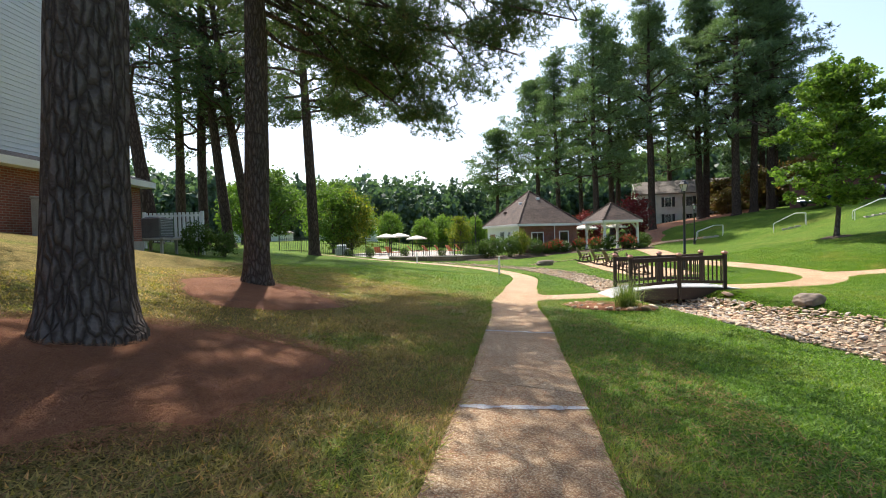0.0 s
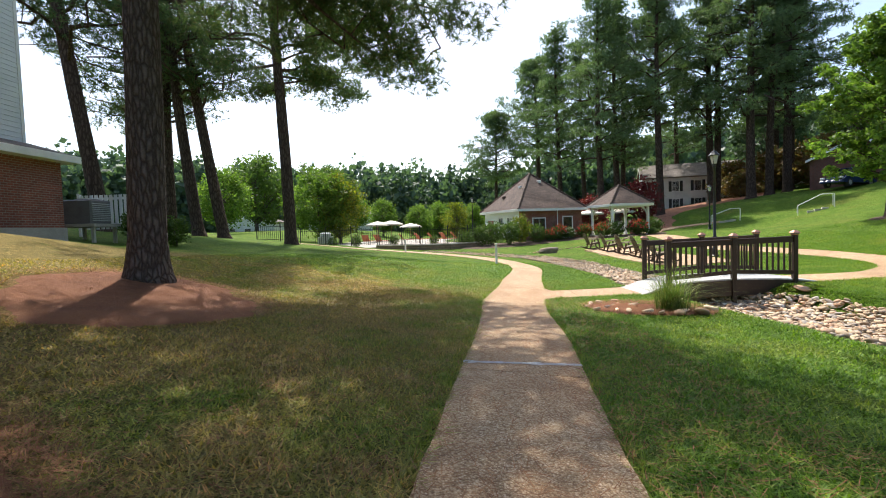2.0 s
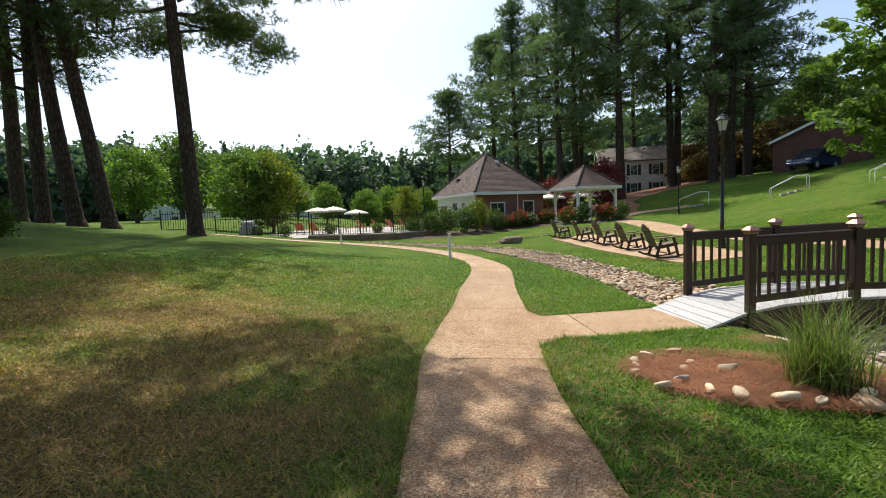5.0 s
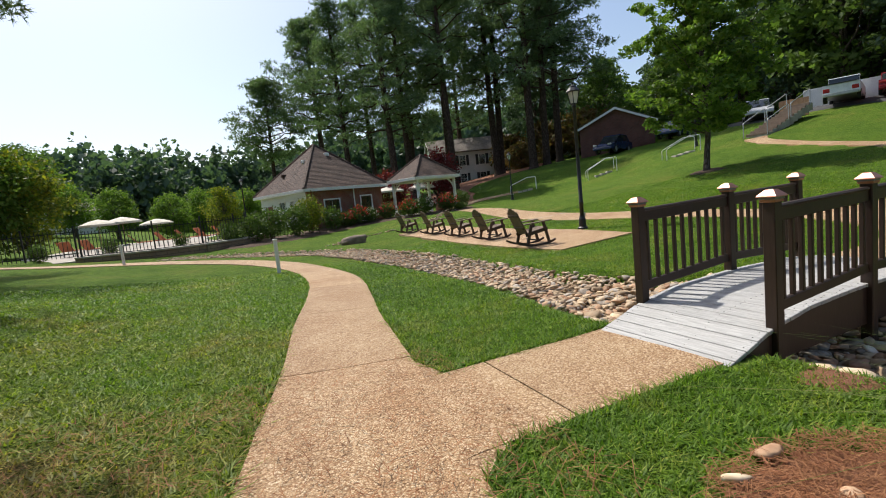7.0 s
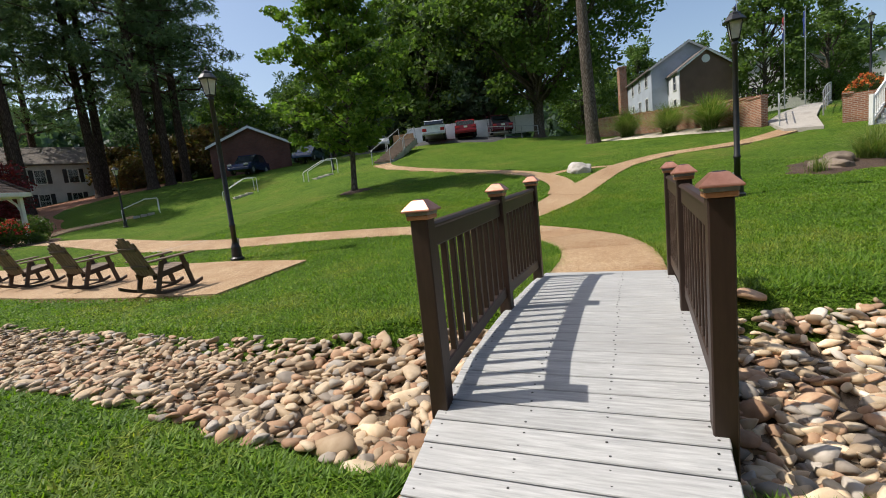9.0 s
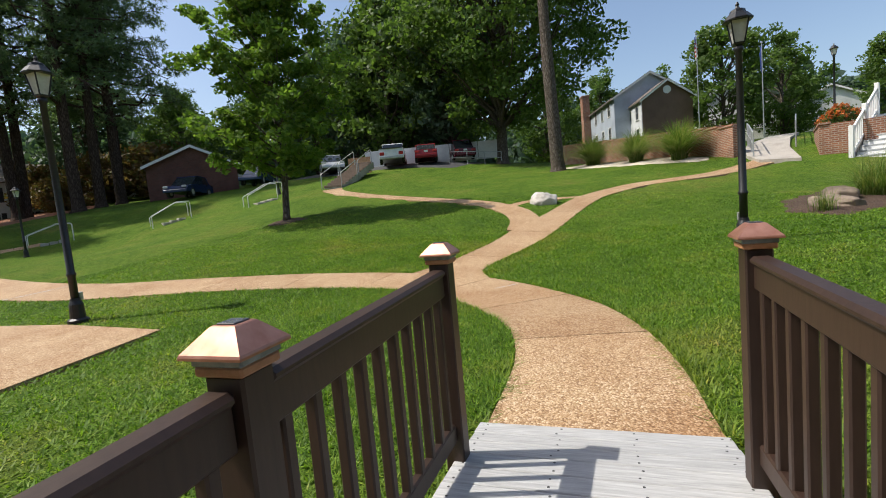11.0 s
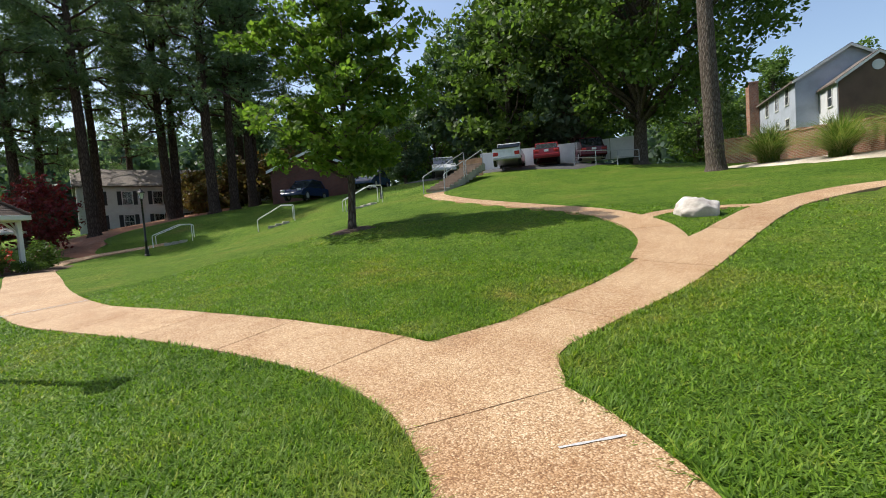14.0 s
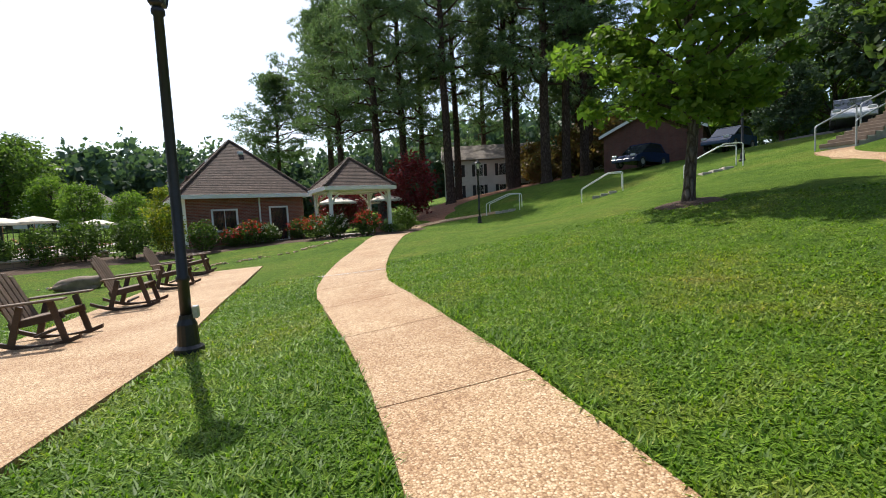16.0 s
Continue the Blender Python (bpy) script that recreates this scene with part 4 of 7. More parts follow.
# ---- street lamps ----
def street_lamp(x, y, top, label):
    z = land(x, y)
    hgt = top - z
    lamp = thing("street_lamp", label, "lamp", (x, y, z), group="lamp posts")
    part("base", Geo().lathe([(0.15, -0.05), (0.15, 0.05), (0.11, 0.08), (0.10, 0.30), (0.075, 0.36), (0.07, 0.40)], 16), M_BLACK, lamp)
    part("pole", Geo().lathe([(0.058, 0.39), (0.056, 0.75), (0.07, 0.77), (0.07, 0.80), (0.055, 0.82), (0.047, hgt - 0.72), (0.065, hgt - 0.70), (0.065, hgt - 0.66), (0.05, hgt - 0.64)], 16), M_BLACK, lamp, smooth=True)
    h = hgt - 0.64
    lan = part("lantern", Geo().lathe([(0.05, h), (0.10, h + 0.03), (0.105, h + 0.05), (0.06, h + 0.06)], 4, turn=0.785), M_BLACK, lamp)
    part("glass", Geo().lathe([(0.085, h + 0.055), (0.15, h + 0.36)], 4, turn=0.785), M_FROST, lan, "frosted lantern glass")
    g = Geo()
    for k in range(4):
        a = 0.785 + k * 1.5708
        g.tube([(0.095 * math.cos(a), 0.095 * math.sin(a), h + 0.05), (0.165 * math.cos(a), 0.165 * math.sin(a), h + 0.37)], 0.011, 6)
    part("lantern_frame", g, M_BLACK, lan)
    part("lantern_roof", Geo().lathe([(0.20, h + 0.36), (0.205, h + 0.38), (0.13, h + 0.47), (0.11, h + 0.48), (0.10, h + 0.52), (0.035, h + 0.55), (0.02, h + 0.58), (0.028, h + 0.605), (0.012, h + 0.64)], 8, turn=0.39), M_BLACK, lan)
    part("junction_box", Geo().box((0.09, 0.02, 0.42), (0.06, 0.09, 0.13), b=0.008), M_STEEL, lamp)
    return lamp


street_lamp(10.82, 21.6, 4.08, "black lamp post beside the patio")
street_lamp(14.0, 11.4, 3.85, "black lamp post on the lawn")
street_lamp(21.8, 41.75, 4.25, "black lamp post at the foot of the hill")
street_lamp(37.0, 1.0, 8.0, "black lamp post behind the ramp")
street_lamp(32.0, 33.5, 6.8, "black lamp post near the hillside steps")
street_lamp(3.0, 53.0, 4.6, "black lamp post behind the pool house")


# ---- rocking chairs ----
def rocking_chair(x, y, rz, first=None):
    z = land(x, y) + 0.03
    if first is not None:
        return copy_thing(first, pose(x, y, z, 0, 0, rz))
    ch = thing("rocking_chair", "weathered brown slatted rocking chair on the patio", "rocking chair", (x, y, z), rz, "rocking chairs")
    for s in (-1, 1):
        yy = s * 0.29
        us = np.linspace(-0.56, 0.5, 13)
        arc = [0.13 * ((u - 0.02) / 0.55) ** 2 for u in us]
        g = Geo().slabx(list(zip(us, arc)) + [(u, z + 0.055) for u, z in zip(us[::-1], arc[::-1])], yy - 0.02, yy + 0.02)
        part("rocker", g, M_CHAIR_D, ch)
        part("front_leg", Geo().box((0.27, yy, 0.32), (0.075, 0.035, 0.56), b=0.005, m=Matrix.Rotation(radians(-14), 3, "Y").to_4x4()), M_CHAIR_D, ch)
        part("back_leg", Geo().box((-0.2, yy, 0.3), (0.075, 0.035, 0.52), b=0.005, m=Matrix.Rotation(radians(16), 3, "Y").to_4x4()), M_CHAIR_D, ch)
        part("armrest", Geo().box((0.02, s * 0.335, 0.6), (0.74, 0.13, 0.028), b=0.008, m=Matrix.Rotation(radians(-4), 3, "Y").to_4x4()), M_CHAIR, ch)
        part("seat_rail", Geo().box((0.02, s * 0.255, 0.36), (0.62, 0.03, 0.09), b=0.005, m=Matrix.Rotation(radians(-10), 3, "Y").to_4x4()), M_CHAIR_D, ch)
    for i in range(6):
        xs = -0.2 + i * 0.092
        part("seat_slat", Geo().box((xs, 0, 0.395 + 0.176 * xs), (0.08, 0.53, 0.022), b=0.005, m=Matrix.Rotation(radians(-10), 3, "Y").to_4x4()), M_CHAIR, ch)
    tilt = Matrix.Rotation(radians(-24), 3, "Y").to_4x4()
    for i in range(6):
        yy = -0.225 + i * 0.09
        L = 0.74 - 0.09 * abs(i - 2.5) ** 1.3 / 2.5
        c = Vector((-0.24, 0, 0.33)) + Vector((-math.sin(radians(24)) * L / 2, yy * (1 + 0.1), math.cos(radians(24)) * L / 2))
        part("back_slat", Geo().box(c, (0.02, 0.08, L), b=0.006, m=tilt), M_CHAIR, ch)
    for d, w in ((0.16, 0.5), (0.5, 0.54)):
        part("back_brace", Geo().box((-0.265 - math.sin(radians(24)) * d, 0, 0.33 + math.cos(radians(24)) * d), (0.025, w, 0.06), b=0.004, m=tilt), M_CHAIR_D, ch)
    part("stretcher", Geo().box((0.0, 0, 0.16), (0.05, 0.56, 0.03), b=0.004), M_CHAIR_D, ch)
    return ch


first = None
for x, y, r in ((8.35, 20.7, -8), (8.78, 23.35, -3), (8.98, 25.8, 2), (9.05, 28.25, -2), (8.95, 31.0, 4)):
    c = rocking_chair(x, y, r, first)
    first = first or c


def marker_post(x, y, h):
    z = land(x, y)
    mp = thing("marker_post", "slender white marker post at the path's edge", "post", (x, y, z), group="marker posts")
    part("shaft", Geo().box((0, 0, h / 2 - 0.05), (0.09, 0.09, h + 0.1), b=0.006), M_WHITE, mp)
    part("cap", Geo().box((0, 0, h + 0.02), (0.115, 0.115, 0.035), b=0.01), M_WHITE, mp)


marker_post(2.52, 23.9, 0.86)
marker_post(-2.25, 31.9, 0.72)


# ---- trees ----
def leaf_cloud(centres, size, aspect=0.5, flat=0.0, r=rng):
    """A diamond leaf at every centre, turned at random."""
    c = np.asarray(centres, float)
    n = len(c)
    u = r.normal(size=(n, 3))
    u[:, 2] *= 1 - flat
    u /= np.linalg.norm(u, axis=1)[:, None]
    w = np.cross(u, r.normal(size=(n, 3)))
    w /= np.linalg.norm(w, axis=1)[:, None] + 1e-9
    s = np.broadcast_to(size, (n, 1)) * (0.6 + 0.8 * r.random((n, 1)))
    return np.stack([c + u * s, c + w * s * aspect, c - u * s, c - w * s * aspect], 1).reshape(-1, 3)


def needle_tufts(centres, dirs, length, width, count, r=rng):
    """Bundles of needles: thin triangles that fan out from each twig end."""
    c = np.repeat(np.asarray(centres, float), count, 0)
    d = np.repeat(np.asarray(dirs, float), count, 0)
    n = len(c)
    o = d * 0.55 + r.normal(size=(n, 3)) * 0.55
    o /= np.linalg.norm(o, axis=1)[:, None]
    L = length * (0.6 + 0.6 * r.random((n, 1)))
    w = np.cross(o, r.normal(size=(n, 3)))
    w /= np.linalg.norm(w, axis=1)[:, None] + 1e-9
    return np.stack([c + w * width, c - w * width, c + o * L - np.array([0, 0, 0.04]) * L], 1).reshape(-1, 3)


def clump_points(n, size, r):
    """Points in a bounded ellipsoid, thicker towards its skin."""
    v = r.normal(size=(n, 3))
    v /= np.linalg.norm(v, axis=1)[:, None]
    return v * r.random((n, 1)) ** 0.42 * np.asarray(size, float)


def bend(p0, p1, sag, n=6, r=rng, wig=0.04):
    t = np.linspace(0, 1, n)[:, None]
    p0, p1 = np.asarray(p0, float), np.asarray(p1, float)
    q = p0 + (p1 - p0) * t
    q[:, 2] += sag * (t[:, 0] * (1 - t[:, 0])) * 4
    q[1:-1] += r.normal(size=(n - 2, 3)) * wig * np.linalg.norm(p1 - p0)
    return q


def pine_meshes(seed, h, rad, base, spread, limbs, clumps, tufts, needle, bark, leaf, lean=(0, 0), fork=False, fat=1.0, detail=10, extra=(), dome=False, ntri=8, wide=0.095):
    """Trunk and crown of a tall loblolly pine, foot at the origin. base: where the crown begins, as a share of the height."""
    r = np.random.default_rng(seed)
    k = 16
    t = np.linspace(0, 1, k)
    tp = np.stack([lean[0] * h * t + 0.15 * np.sin(t * 5 + seed), lean[1] * h * t + 0.15 * np.cos(t * 4 + seed) - 0.15 * math.cos(seed), h * t], 1)
    tp[:, 0] -= tp[0, 0]
    tp[:, 1] -= tp[0, 1]
    rr = rad * (1 - 0.82 * t**1.2)
    rr[0] *= 1.3
    trunk = Geo()
    zf = np.r_[[-0.4, 0, 0.12, 0.35, 0.8], np.linspace(1.6, h, 16)]
    pts = np.stack([np.interp(zf, tp[:, 2], tp[:, 0]), np.interp(zf, tp[:, 2], tp[:, 1]), zf], 1)
    rz = np.interp(zf, tp[:, 2], rr / np.r_[1.3, np.ones(k - 1)])
    rz *= 1 + 0.42 * np.exp(-np.maximum(zf, 0) / 0.22)
    trunk.tube(pts, rz, detail, wob=0.03)
    C, D = [], []

    def limb(a, b, rb, nclump, dens=1):
        p = bend(a, b, 0.06 * np.linalg.norm(np.subtract(b, a)), 6, r)
        trunk.tube(p, np.linspace(rb, 0.02, 6), 5, cap=False)
        L = np.linalg.norm(np.subtract(b, a))
        for j in range(nclump):
            u = 1 - 0.68 * (j / max(nclump - 1, 1)) ** 0.9
            q = np.array([np.interp(u, np.linspace(0, 1, 6), p[:, i]) for i in range(3)])
            side = r.normal(size=3) * np.array([1, 1, 0.3]) * 0.26 * L * (1.15 - u) + r.normal(size=3) * 0.25 * fat
            e = q + side
            trunk.tube([q, (q + e) / 2 + [0, 0, 0.1], e], [0.025, 0.018, 0.01], 4, cap=False)
            cc = e + clump_points(tufts * dens, np.array([0.95, 0.95, 0.36]) * fat * r.uniform(0.65, 1.2), r)
            C.append(cc)
            dd = cc - e + np.array([0, 0, 0.25])
            D.append(dd / (np.linalg.norm(dd, axis=1)[:, None] + 1e-6))

    for i in range(limbs):
        f = base + (1 - base) * (i + r.random()) / limbs
        z = h * f
        c = np.array([np.interp(z, tp[:, 2], tp[:, 0]), np.interp(z, tp[:, 2], tp[:, 1]), z])
        g = (f - base) / (1 - base)
        L = spread * (0.55 + 0.6 * math.sin(min(1, g * 1.25 + 0.18) * math.pi) ** 0.8) * r.uniform(0.55, 1.15) * (0.55 + 0.75 * math.sin(math.pi * min(1, 0.2 + 0.75 * g)) if dome else 1 - 0.6 * g)
        a = i * 2.4 + r.normal() * 0.4
        rise = (0.05 + 0.5 * g) * L + r.normal() * 0.12 * L
        limb(c, c + np.array([math.cos(a) * L, math.sin(a) * L, rise]), rad * 0.3 * (1 - 0.6 * g), clumps)
    for a, b, n in extra:
        limb(a, b, rad * 0.2, n, 2)
    V = needle_tufts(np.vstack(C), np.vstack(D), needle, needle * wide, ntri, r)
    return trunk.mesh("trunk", bark, True), fast_mesh("crown", V, 3, leaf)


def plant_tree(name, label, x, y, meshes, rz=0, scale=1.0, group="", category="tree", sink=0.05):
    t = thing(name, label, category, (x, y, land(x, y) - sink), rz, group)
    t.scale = (scale,) * 3
    for n, me in zip(("trunk", "crown"), meshes):
        part(n, me, None, t)
    return t


# the two pines that the path passes
def rel(px, py, x, y, z):
    return (x - px, y - py, z - land(px, py))


p1 = pine_meshes(11, 20.0, 0.345, 0.42, 6.0, 44, 6, 62, 0.22, M_BARK, M_NEEDLE, (0.004, 0.0), detail=40, ntri=15, wide=0.04,
                 extra=[((0, 0, z0), rel(*PINE_1, x, y, z), 8) for z0, x, y, z in ((8.4, 0.4, 8.8, 7.2), (9.0, 1.6, 8.2, 9.6), (10.2, 0.8, 10.4, 10.6), (10.6, -2.4, 10.6, 10.2))])
plant_tree("pine_tree", "tall pine with deeply furrowed bark in pine straw", *PINE_1, p1, sink=0.0)
p2 = pine_meshes(12, 21.0, 0.29, 0.40, 6.2, 44, 6, 42, 0.22, M_BARK, M_NEEDLE, (-0.004, 0.0), detail=32, ntri=15, wide=0.04,
                 extra=[((0, 0, z0), rel(*PINE_2, x, y, z), n) for z0, x, y, z, n in ((7.0, 0.4, 15.8, 6.1, 10), (6.6, -0.4, 15.5, 5.7, 9), (6.3, -1.0, 14.7, 5.4, 8), (6.9, -2.0, 15.1, 5.9, 8), (7.4, 0.7, 13.4, 6.5, 9), (7.9, 3.3, 11.7, 6.9, 9), (7.6, 1.9, 12.2, 6.3, 9), (7.3, -1.3, 17.9, 6.7, 12), (7.5, -0.8, 18.4, 7.0, 12), (7.1, -2.0, 18.2, 6.6, 11), (8.6, 1.6, 16.2, 8.2, 9), (9.2, 3.2, 14.6, 9.6, 8), (9.8, -0.6, 17.6, 9.8, 8), (11.0, 0.6, 17.4, 11.8, 8), (9.0, -3.2, 17.2, 9.2, 8), (12.4, 1.4, 15.4, 13.4, 7))])
plant_tree("pine_tree", "tall pine with dark plated bark in pine straw", *PINE_2, p2, sink=0.0)
# lawn pines: one apart with long low limbs, three that lean together, one with a bent trunk by the house
APART = (-9.25, 31.8)
lone = pine_meshes(20, 29.0, 0.36, 0.36, 6.2, 46, 5, 30, 0.3, M_BARK_FAR, M_NEEDLE, (-0.014, 0.0), detail=14, ntri=11, fat=1.1, wide=0.06,
                   extra=[((0, 0, z0), rel(*APART, x, y, z), 9) for z0, x, y, z in ((10.2, -5.6, 36.0, 10.6), (9.8, -6.1, 35.4, 11.0), (10.6, -6.8, 34.0, 11.4), (9.6, -11.6, 34.2, 10.4), (11.2, -5.2, 32.0, 12.4))])
plant_tree("pine_tree", "tall straight pine standing apart on the lawn", *APART, lone, group="lawn pines")
MID = [pine_meshes(20 + i, 29.0, 0.36, 0.24 + 0.03 * i, 6.2, 46, 5, 28, 0.3, M_BARK_FAR, M_NEEDLE, lean, detail=12, ntri=11, fat=1.1, wide=0.06) for i, lean in enumerate(((0.0, 0.0), (-0.12, 0.0), (-0.09, 0.0)))]
for x, y, k, rz, s in ((-14.25, 33.6, 1, 0, 1.0), (-15.85, 33.5, 2, 0, 1.02), (-18.5, 35.0, 0, 210, 1.0), (-17.2, 27.0, 1, 0, 1.05), (-22.0, 38.0, 0, 100, 1.1)):
    plant_tree("pine_tree", "tall pine leaning over the lawn" if k else "tall straight pine on the lawn", x, y, MID[k], rz, s, "lawn pines")
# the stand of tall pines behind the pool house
FAR = [pine_meshes(40 + i, 29.0, 0.42, 0.26 + 0.06 * (i % 3), 5.6, 40, 5, 22, 0.42, M_BARK_FAR, M_NEEDLE_HAZE, fat=1.25, detail=10, ntri=9, wide=0.085) for i in range(4)]
ROUND = pine_meshes(50, 23.0, 0.4, 0.45, 4.7, 48, 5, 26, 0.42, M_BARK_FAR, M_NEEDLE_HAZE, fat=1.25, detail=10, ntri=9, dome=True, wide=0.085)
plant_tree("pine_tree", "full-crowned pine standing apart from the stand", 15.6, 82.4, ROUND, 0, 1.2, "pine stand")
plant_tree("pine_tree", "smaller pine at the stand's edge", 8.8, 84.6, ROUND, 90, 0.9, "pine stand")
STAND = [(19.0, 60.0, 0, 0, 1.0), (22.2, 63.5, 1, 40, 0.97), (25.2, 58.0, 2, 80, 1.02), (32.4, 60.4, 3, 120, 1.05), (33.3, 60.9, 1, 190, 1.02), (32.8, 53.6, 0, 240, 1.08), (35.4, 54.6, 2, 300, 1.0), (37.6, 55.0, 3, 20, 1.02), (28.6, 66.0, 2, 200, 1.0), (16.2, 69.0, 1, 100, 0.95), (40.5, 58.6, 0, 75, 1.02), (26.0, 72.0, 3, 10, 0.95), (21.0, 74.0, 2, 150, 0.92), (44.0, 66.0, 1, 260, 1.0), (36.0, 76.0, 0, 310, 0.95)]
for x, y, k, rz, s in STAND:
    plant_tree("pine_tree", "tall pine in the stand behind the gazebo", x, y, FAR[k], rz, s, "pine stand")
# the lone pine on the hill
plant_tree("pine_tree", "tall bare-trunked pine on the hill", 35.4, 15.65, pine_meshes(61, 27, 0.4, 0.55, 5, 30, 4, 16, 0.5, M_BARK_GREY, M_NEEDLE_HAZE, (-0.012, 0.008), detail=16), sink=0.1)


def broadleaf(seed, h, bole, rx, rad, clumps, leaves, size, bark, leaf, lumpy=0.35, squash=1.0, cr=None):
    """Trunk with limbs and a crown of leaf clumps with gaps, foot at the origin."""
    r = np.random.default_rng(seed)
    g = Geo()
    zc = bole + (h - bole) * 0.48
    hz = (h - bole) / 2 * 1.04
    zs = np.r_[-0.3, 0, 0.1, 0.3, np.linspace(0.8, h * 0.85, 10)]
    tw = np.stack([0.05 * np.sin(zs), 0.05 * np.cos(zs * 1.3) - 0.05, zs], 1)
    rr = rad * (1 - 0.85 * np.clip(zs / (h * 0.85), 0, 1)) * (1 + 0.4 * np.exp(-np.maximum(zs, 0) / 0.15))
    g.tube(tw, np.maximum(rr, 0.012), 12, wob=0.02)
    P = []
    cr = cr or 0.2 * rx + 0.16
    for i in range(clumps):
        v = r.normal(size=3)
        v /= np.linalg.norm(v)
        k = r.uniform(0.35, 1.0) ** 0.6
        lump = 1 + lumpy * noise.noise(Vector(v * 1.6) + Vector((seed, 0, 0)))
        taper = 1 - 0.35 * max(0, v[2])
        c = np.array([v[0] * rx * k * lump * taper, v[1] * rx * k * lump * taper, zc + v[2] * hz * k * (0.9 + 0.2 * r.random()) * squash])
        P.append(c + clump_points(leaves, np.array([cr, cr, cr * 0.66]) * 1.55 * r.uniform(0.7, 1.15), r))
        if i % 3 == 0:
            z0 = max(bole * 0.9, c[2] - rx * 0.7)
            z0 = min(z0, h * 0.8)
            g.tube(bend((0, 0, z0), c, 0.05 * rx, 5, r), np.linspace(rad * 0.32, 0.012, 5), 5, cap=False)
    P = np.vstack(P)
    P = P[P[:, 2] > bole * 0.75]
    return g.mesh("trunk", bark, True), fast_mesh("crown", leaf_cloud(P, size, 0.55, 0.2, r), 4, leaf)


def maple_meshes(seed, h, bole, rx, rad, limbs, leaves, size):
    """A young maple: ascending limbs off a straight leader, each with sprays of leaves; broad low down, pointed on top."""
    r = np.random.default_rng(seed)
    g, P = Geo(), []
    zs = np.r_[-0.3, 0, 0.1, 0.3, np.linspace(0.8, h * 0.97, 12)]
    rr = rad * (1 - 0.92 * np.clip(zs / h, 0, 1)) * (1 + 0.4 * np.exp(-np.maximum(zs, 0) / 0.15))
    g.tube(np.stack([0.06 * np.sin(zs), 0.06 * np.cos(zs * 1.3) - 0.06, zs], 1), np.maximum(rr, 0.012), 12, wob=0.02)
    for i in range(limbs):
        f = (i + r.random()) / limbs
        z0 = bole + (h * 0.9 - bole) * f ** 1.1
        reach = rx * (0.22 + 0.95 * math.sin(math.pi * min(1.0, 0.26 + 0.72 * f)) ** 1.2) * r.uniform(0.62, 1.12)
        a = i * 2.4 + r.normal() * 0.3
        rise = reach * (0.3 + 0.75 * f) + 0.25
        end = np.array([math.cos(a) * reach, math.sin(a) * reach, min(z0 + rise, h)])
        p = bend((0, 0, z0), end, 0.06 * reach, 6, r, 0.03)
        g.tube(p, np.linspace(rad * 0.3 * (1 - 0.5 * f), 0.008, 6), 5, cap=False)
        for j in range(5):
            u = 0.3 + 0.7 * (j + r.random() * 0.6) / 4.6
            q = np.array([np.interp(min(u, 1), np.linspace(0, 1, 6), p[:, k]) for k in range(3)])
            e = q + r.normal(size=3) * np.array([0.26, 0.26, 0.15])
            g.tube([q, e], [0.012, 0.005], 4, cap=False)
            P.append(e + clump_points(leaves, np.array([0.44, 0.44, 0.27]) * r.uniform(0.6, 1.15), r))
    P.append(np.array([0, 0, h]) + clump_points(leaves * 2, (0.35, 0.35, 0.6), r))
    return g.mesh("trunk", M_BARK_GREY, True), fast_mesh("crown", leaf_cloud(np.vstack(P), size, 0.6, 0.25, r), 4, M_MAPLE)


plant_tree("maple_tree", "young green maple on the slope in a mulch ring", 19.75, 24.05, maple_meshes(71, 8.8, 1.45, 2.25, 0.12, 56, 84, 0.092))
plant_tree("oak_tree", "huge spreading oak at the top of the hill", 46.8, 21.1, broadleaf(72, 25, 3.2, 9.0, 0.5, 300, 150, 0.2, M_BARK_GREY, M_OAK, 0.6, cr=1.15))
OAKS = [broadleaf(80 + i, 17, 1.5, 5.8, 0.35, 140, 58, 0.27, M_BARK_GREY, (M_OAK, M_WOODS_HAZE, M_OAK)[i], 0.6, cr=0.85) for i in range(3)]
for i, (x, y, s) in enumerate(((50, 33, 1.1), (53.5, 39, 1.0), (55, 45, 0.68), (57, 51, 0.72), (51, 27, 1.1), (60, 38, 1.2), (60, 30, 1.2), (58, 57, 0.75), (52, 52, 0.6), (66, 46, 0.9), (48.5, 44.5, 0.5), (70, 34, 1.1), (50, 60, 0.7), (46, 70, 0.9), (55, 66, 0.8), (56, 34, 1.15))):
    plant_tree("oak_tree", "dense dark green tree behind the hilltop car park", x, y, OAKS[i % 3], i * 67, s, "hilltop trees")
for x, y, s in ((84, 4, 0.8), (84, 12, 0.85), (78, 20, 0.85), (88, -4, 0.62), (62, 0.5, 0.78), (66, -6, 0.7), (72, -9, 0.55), (56, -11, 0.5), (48, -12, 0.5), (92, 8, 0.62), (88, 18, 0.62)):
    plant_tree("shade_tree", "leafy green tree beyond the brick wall", x, y, OAKS[int(x) % 3], x * 7, s, "trees beyond the wall")
small = [broadleaf(90, 7.0, 0.7, 2.6, 0.16, 110, 70, 0.13, M_BARK_GREY, M_MAPLE, 0.4), broadleaf(91, 7.4, 0.6, 2.5, 0.14, 100, 70, 0.13, M_BARK_GREY, M_YELLOW, 0.4), broadleaf(92, 10, 1.0, 4.6, 0.25, 120, 70, 0.2, M_BARK_GREY, M_OAK, 0.5)]
plant_tree("yellowing_tree", "green tree turning yellow near the pool", -10.6, 50.5, small[1], 0, 1.0)
plant_tree("green_tree", "rounded green tree at the lawn's far edge", -12.3, 49.3, small[0], 30, 1.05)
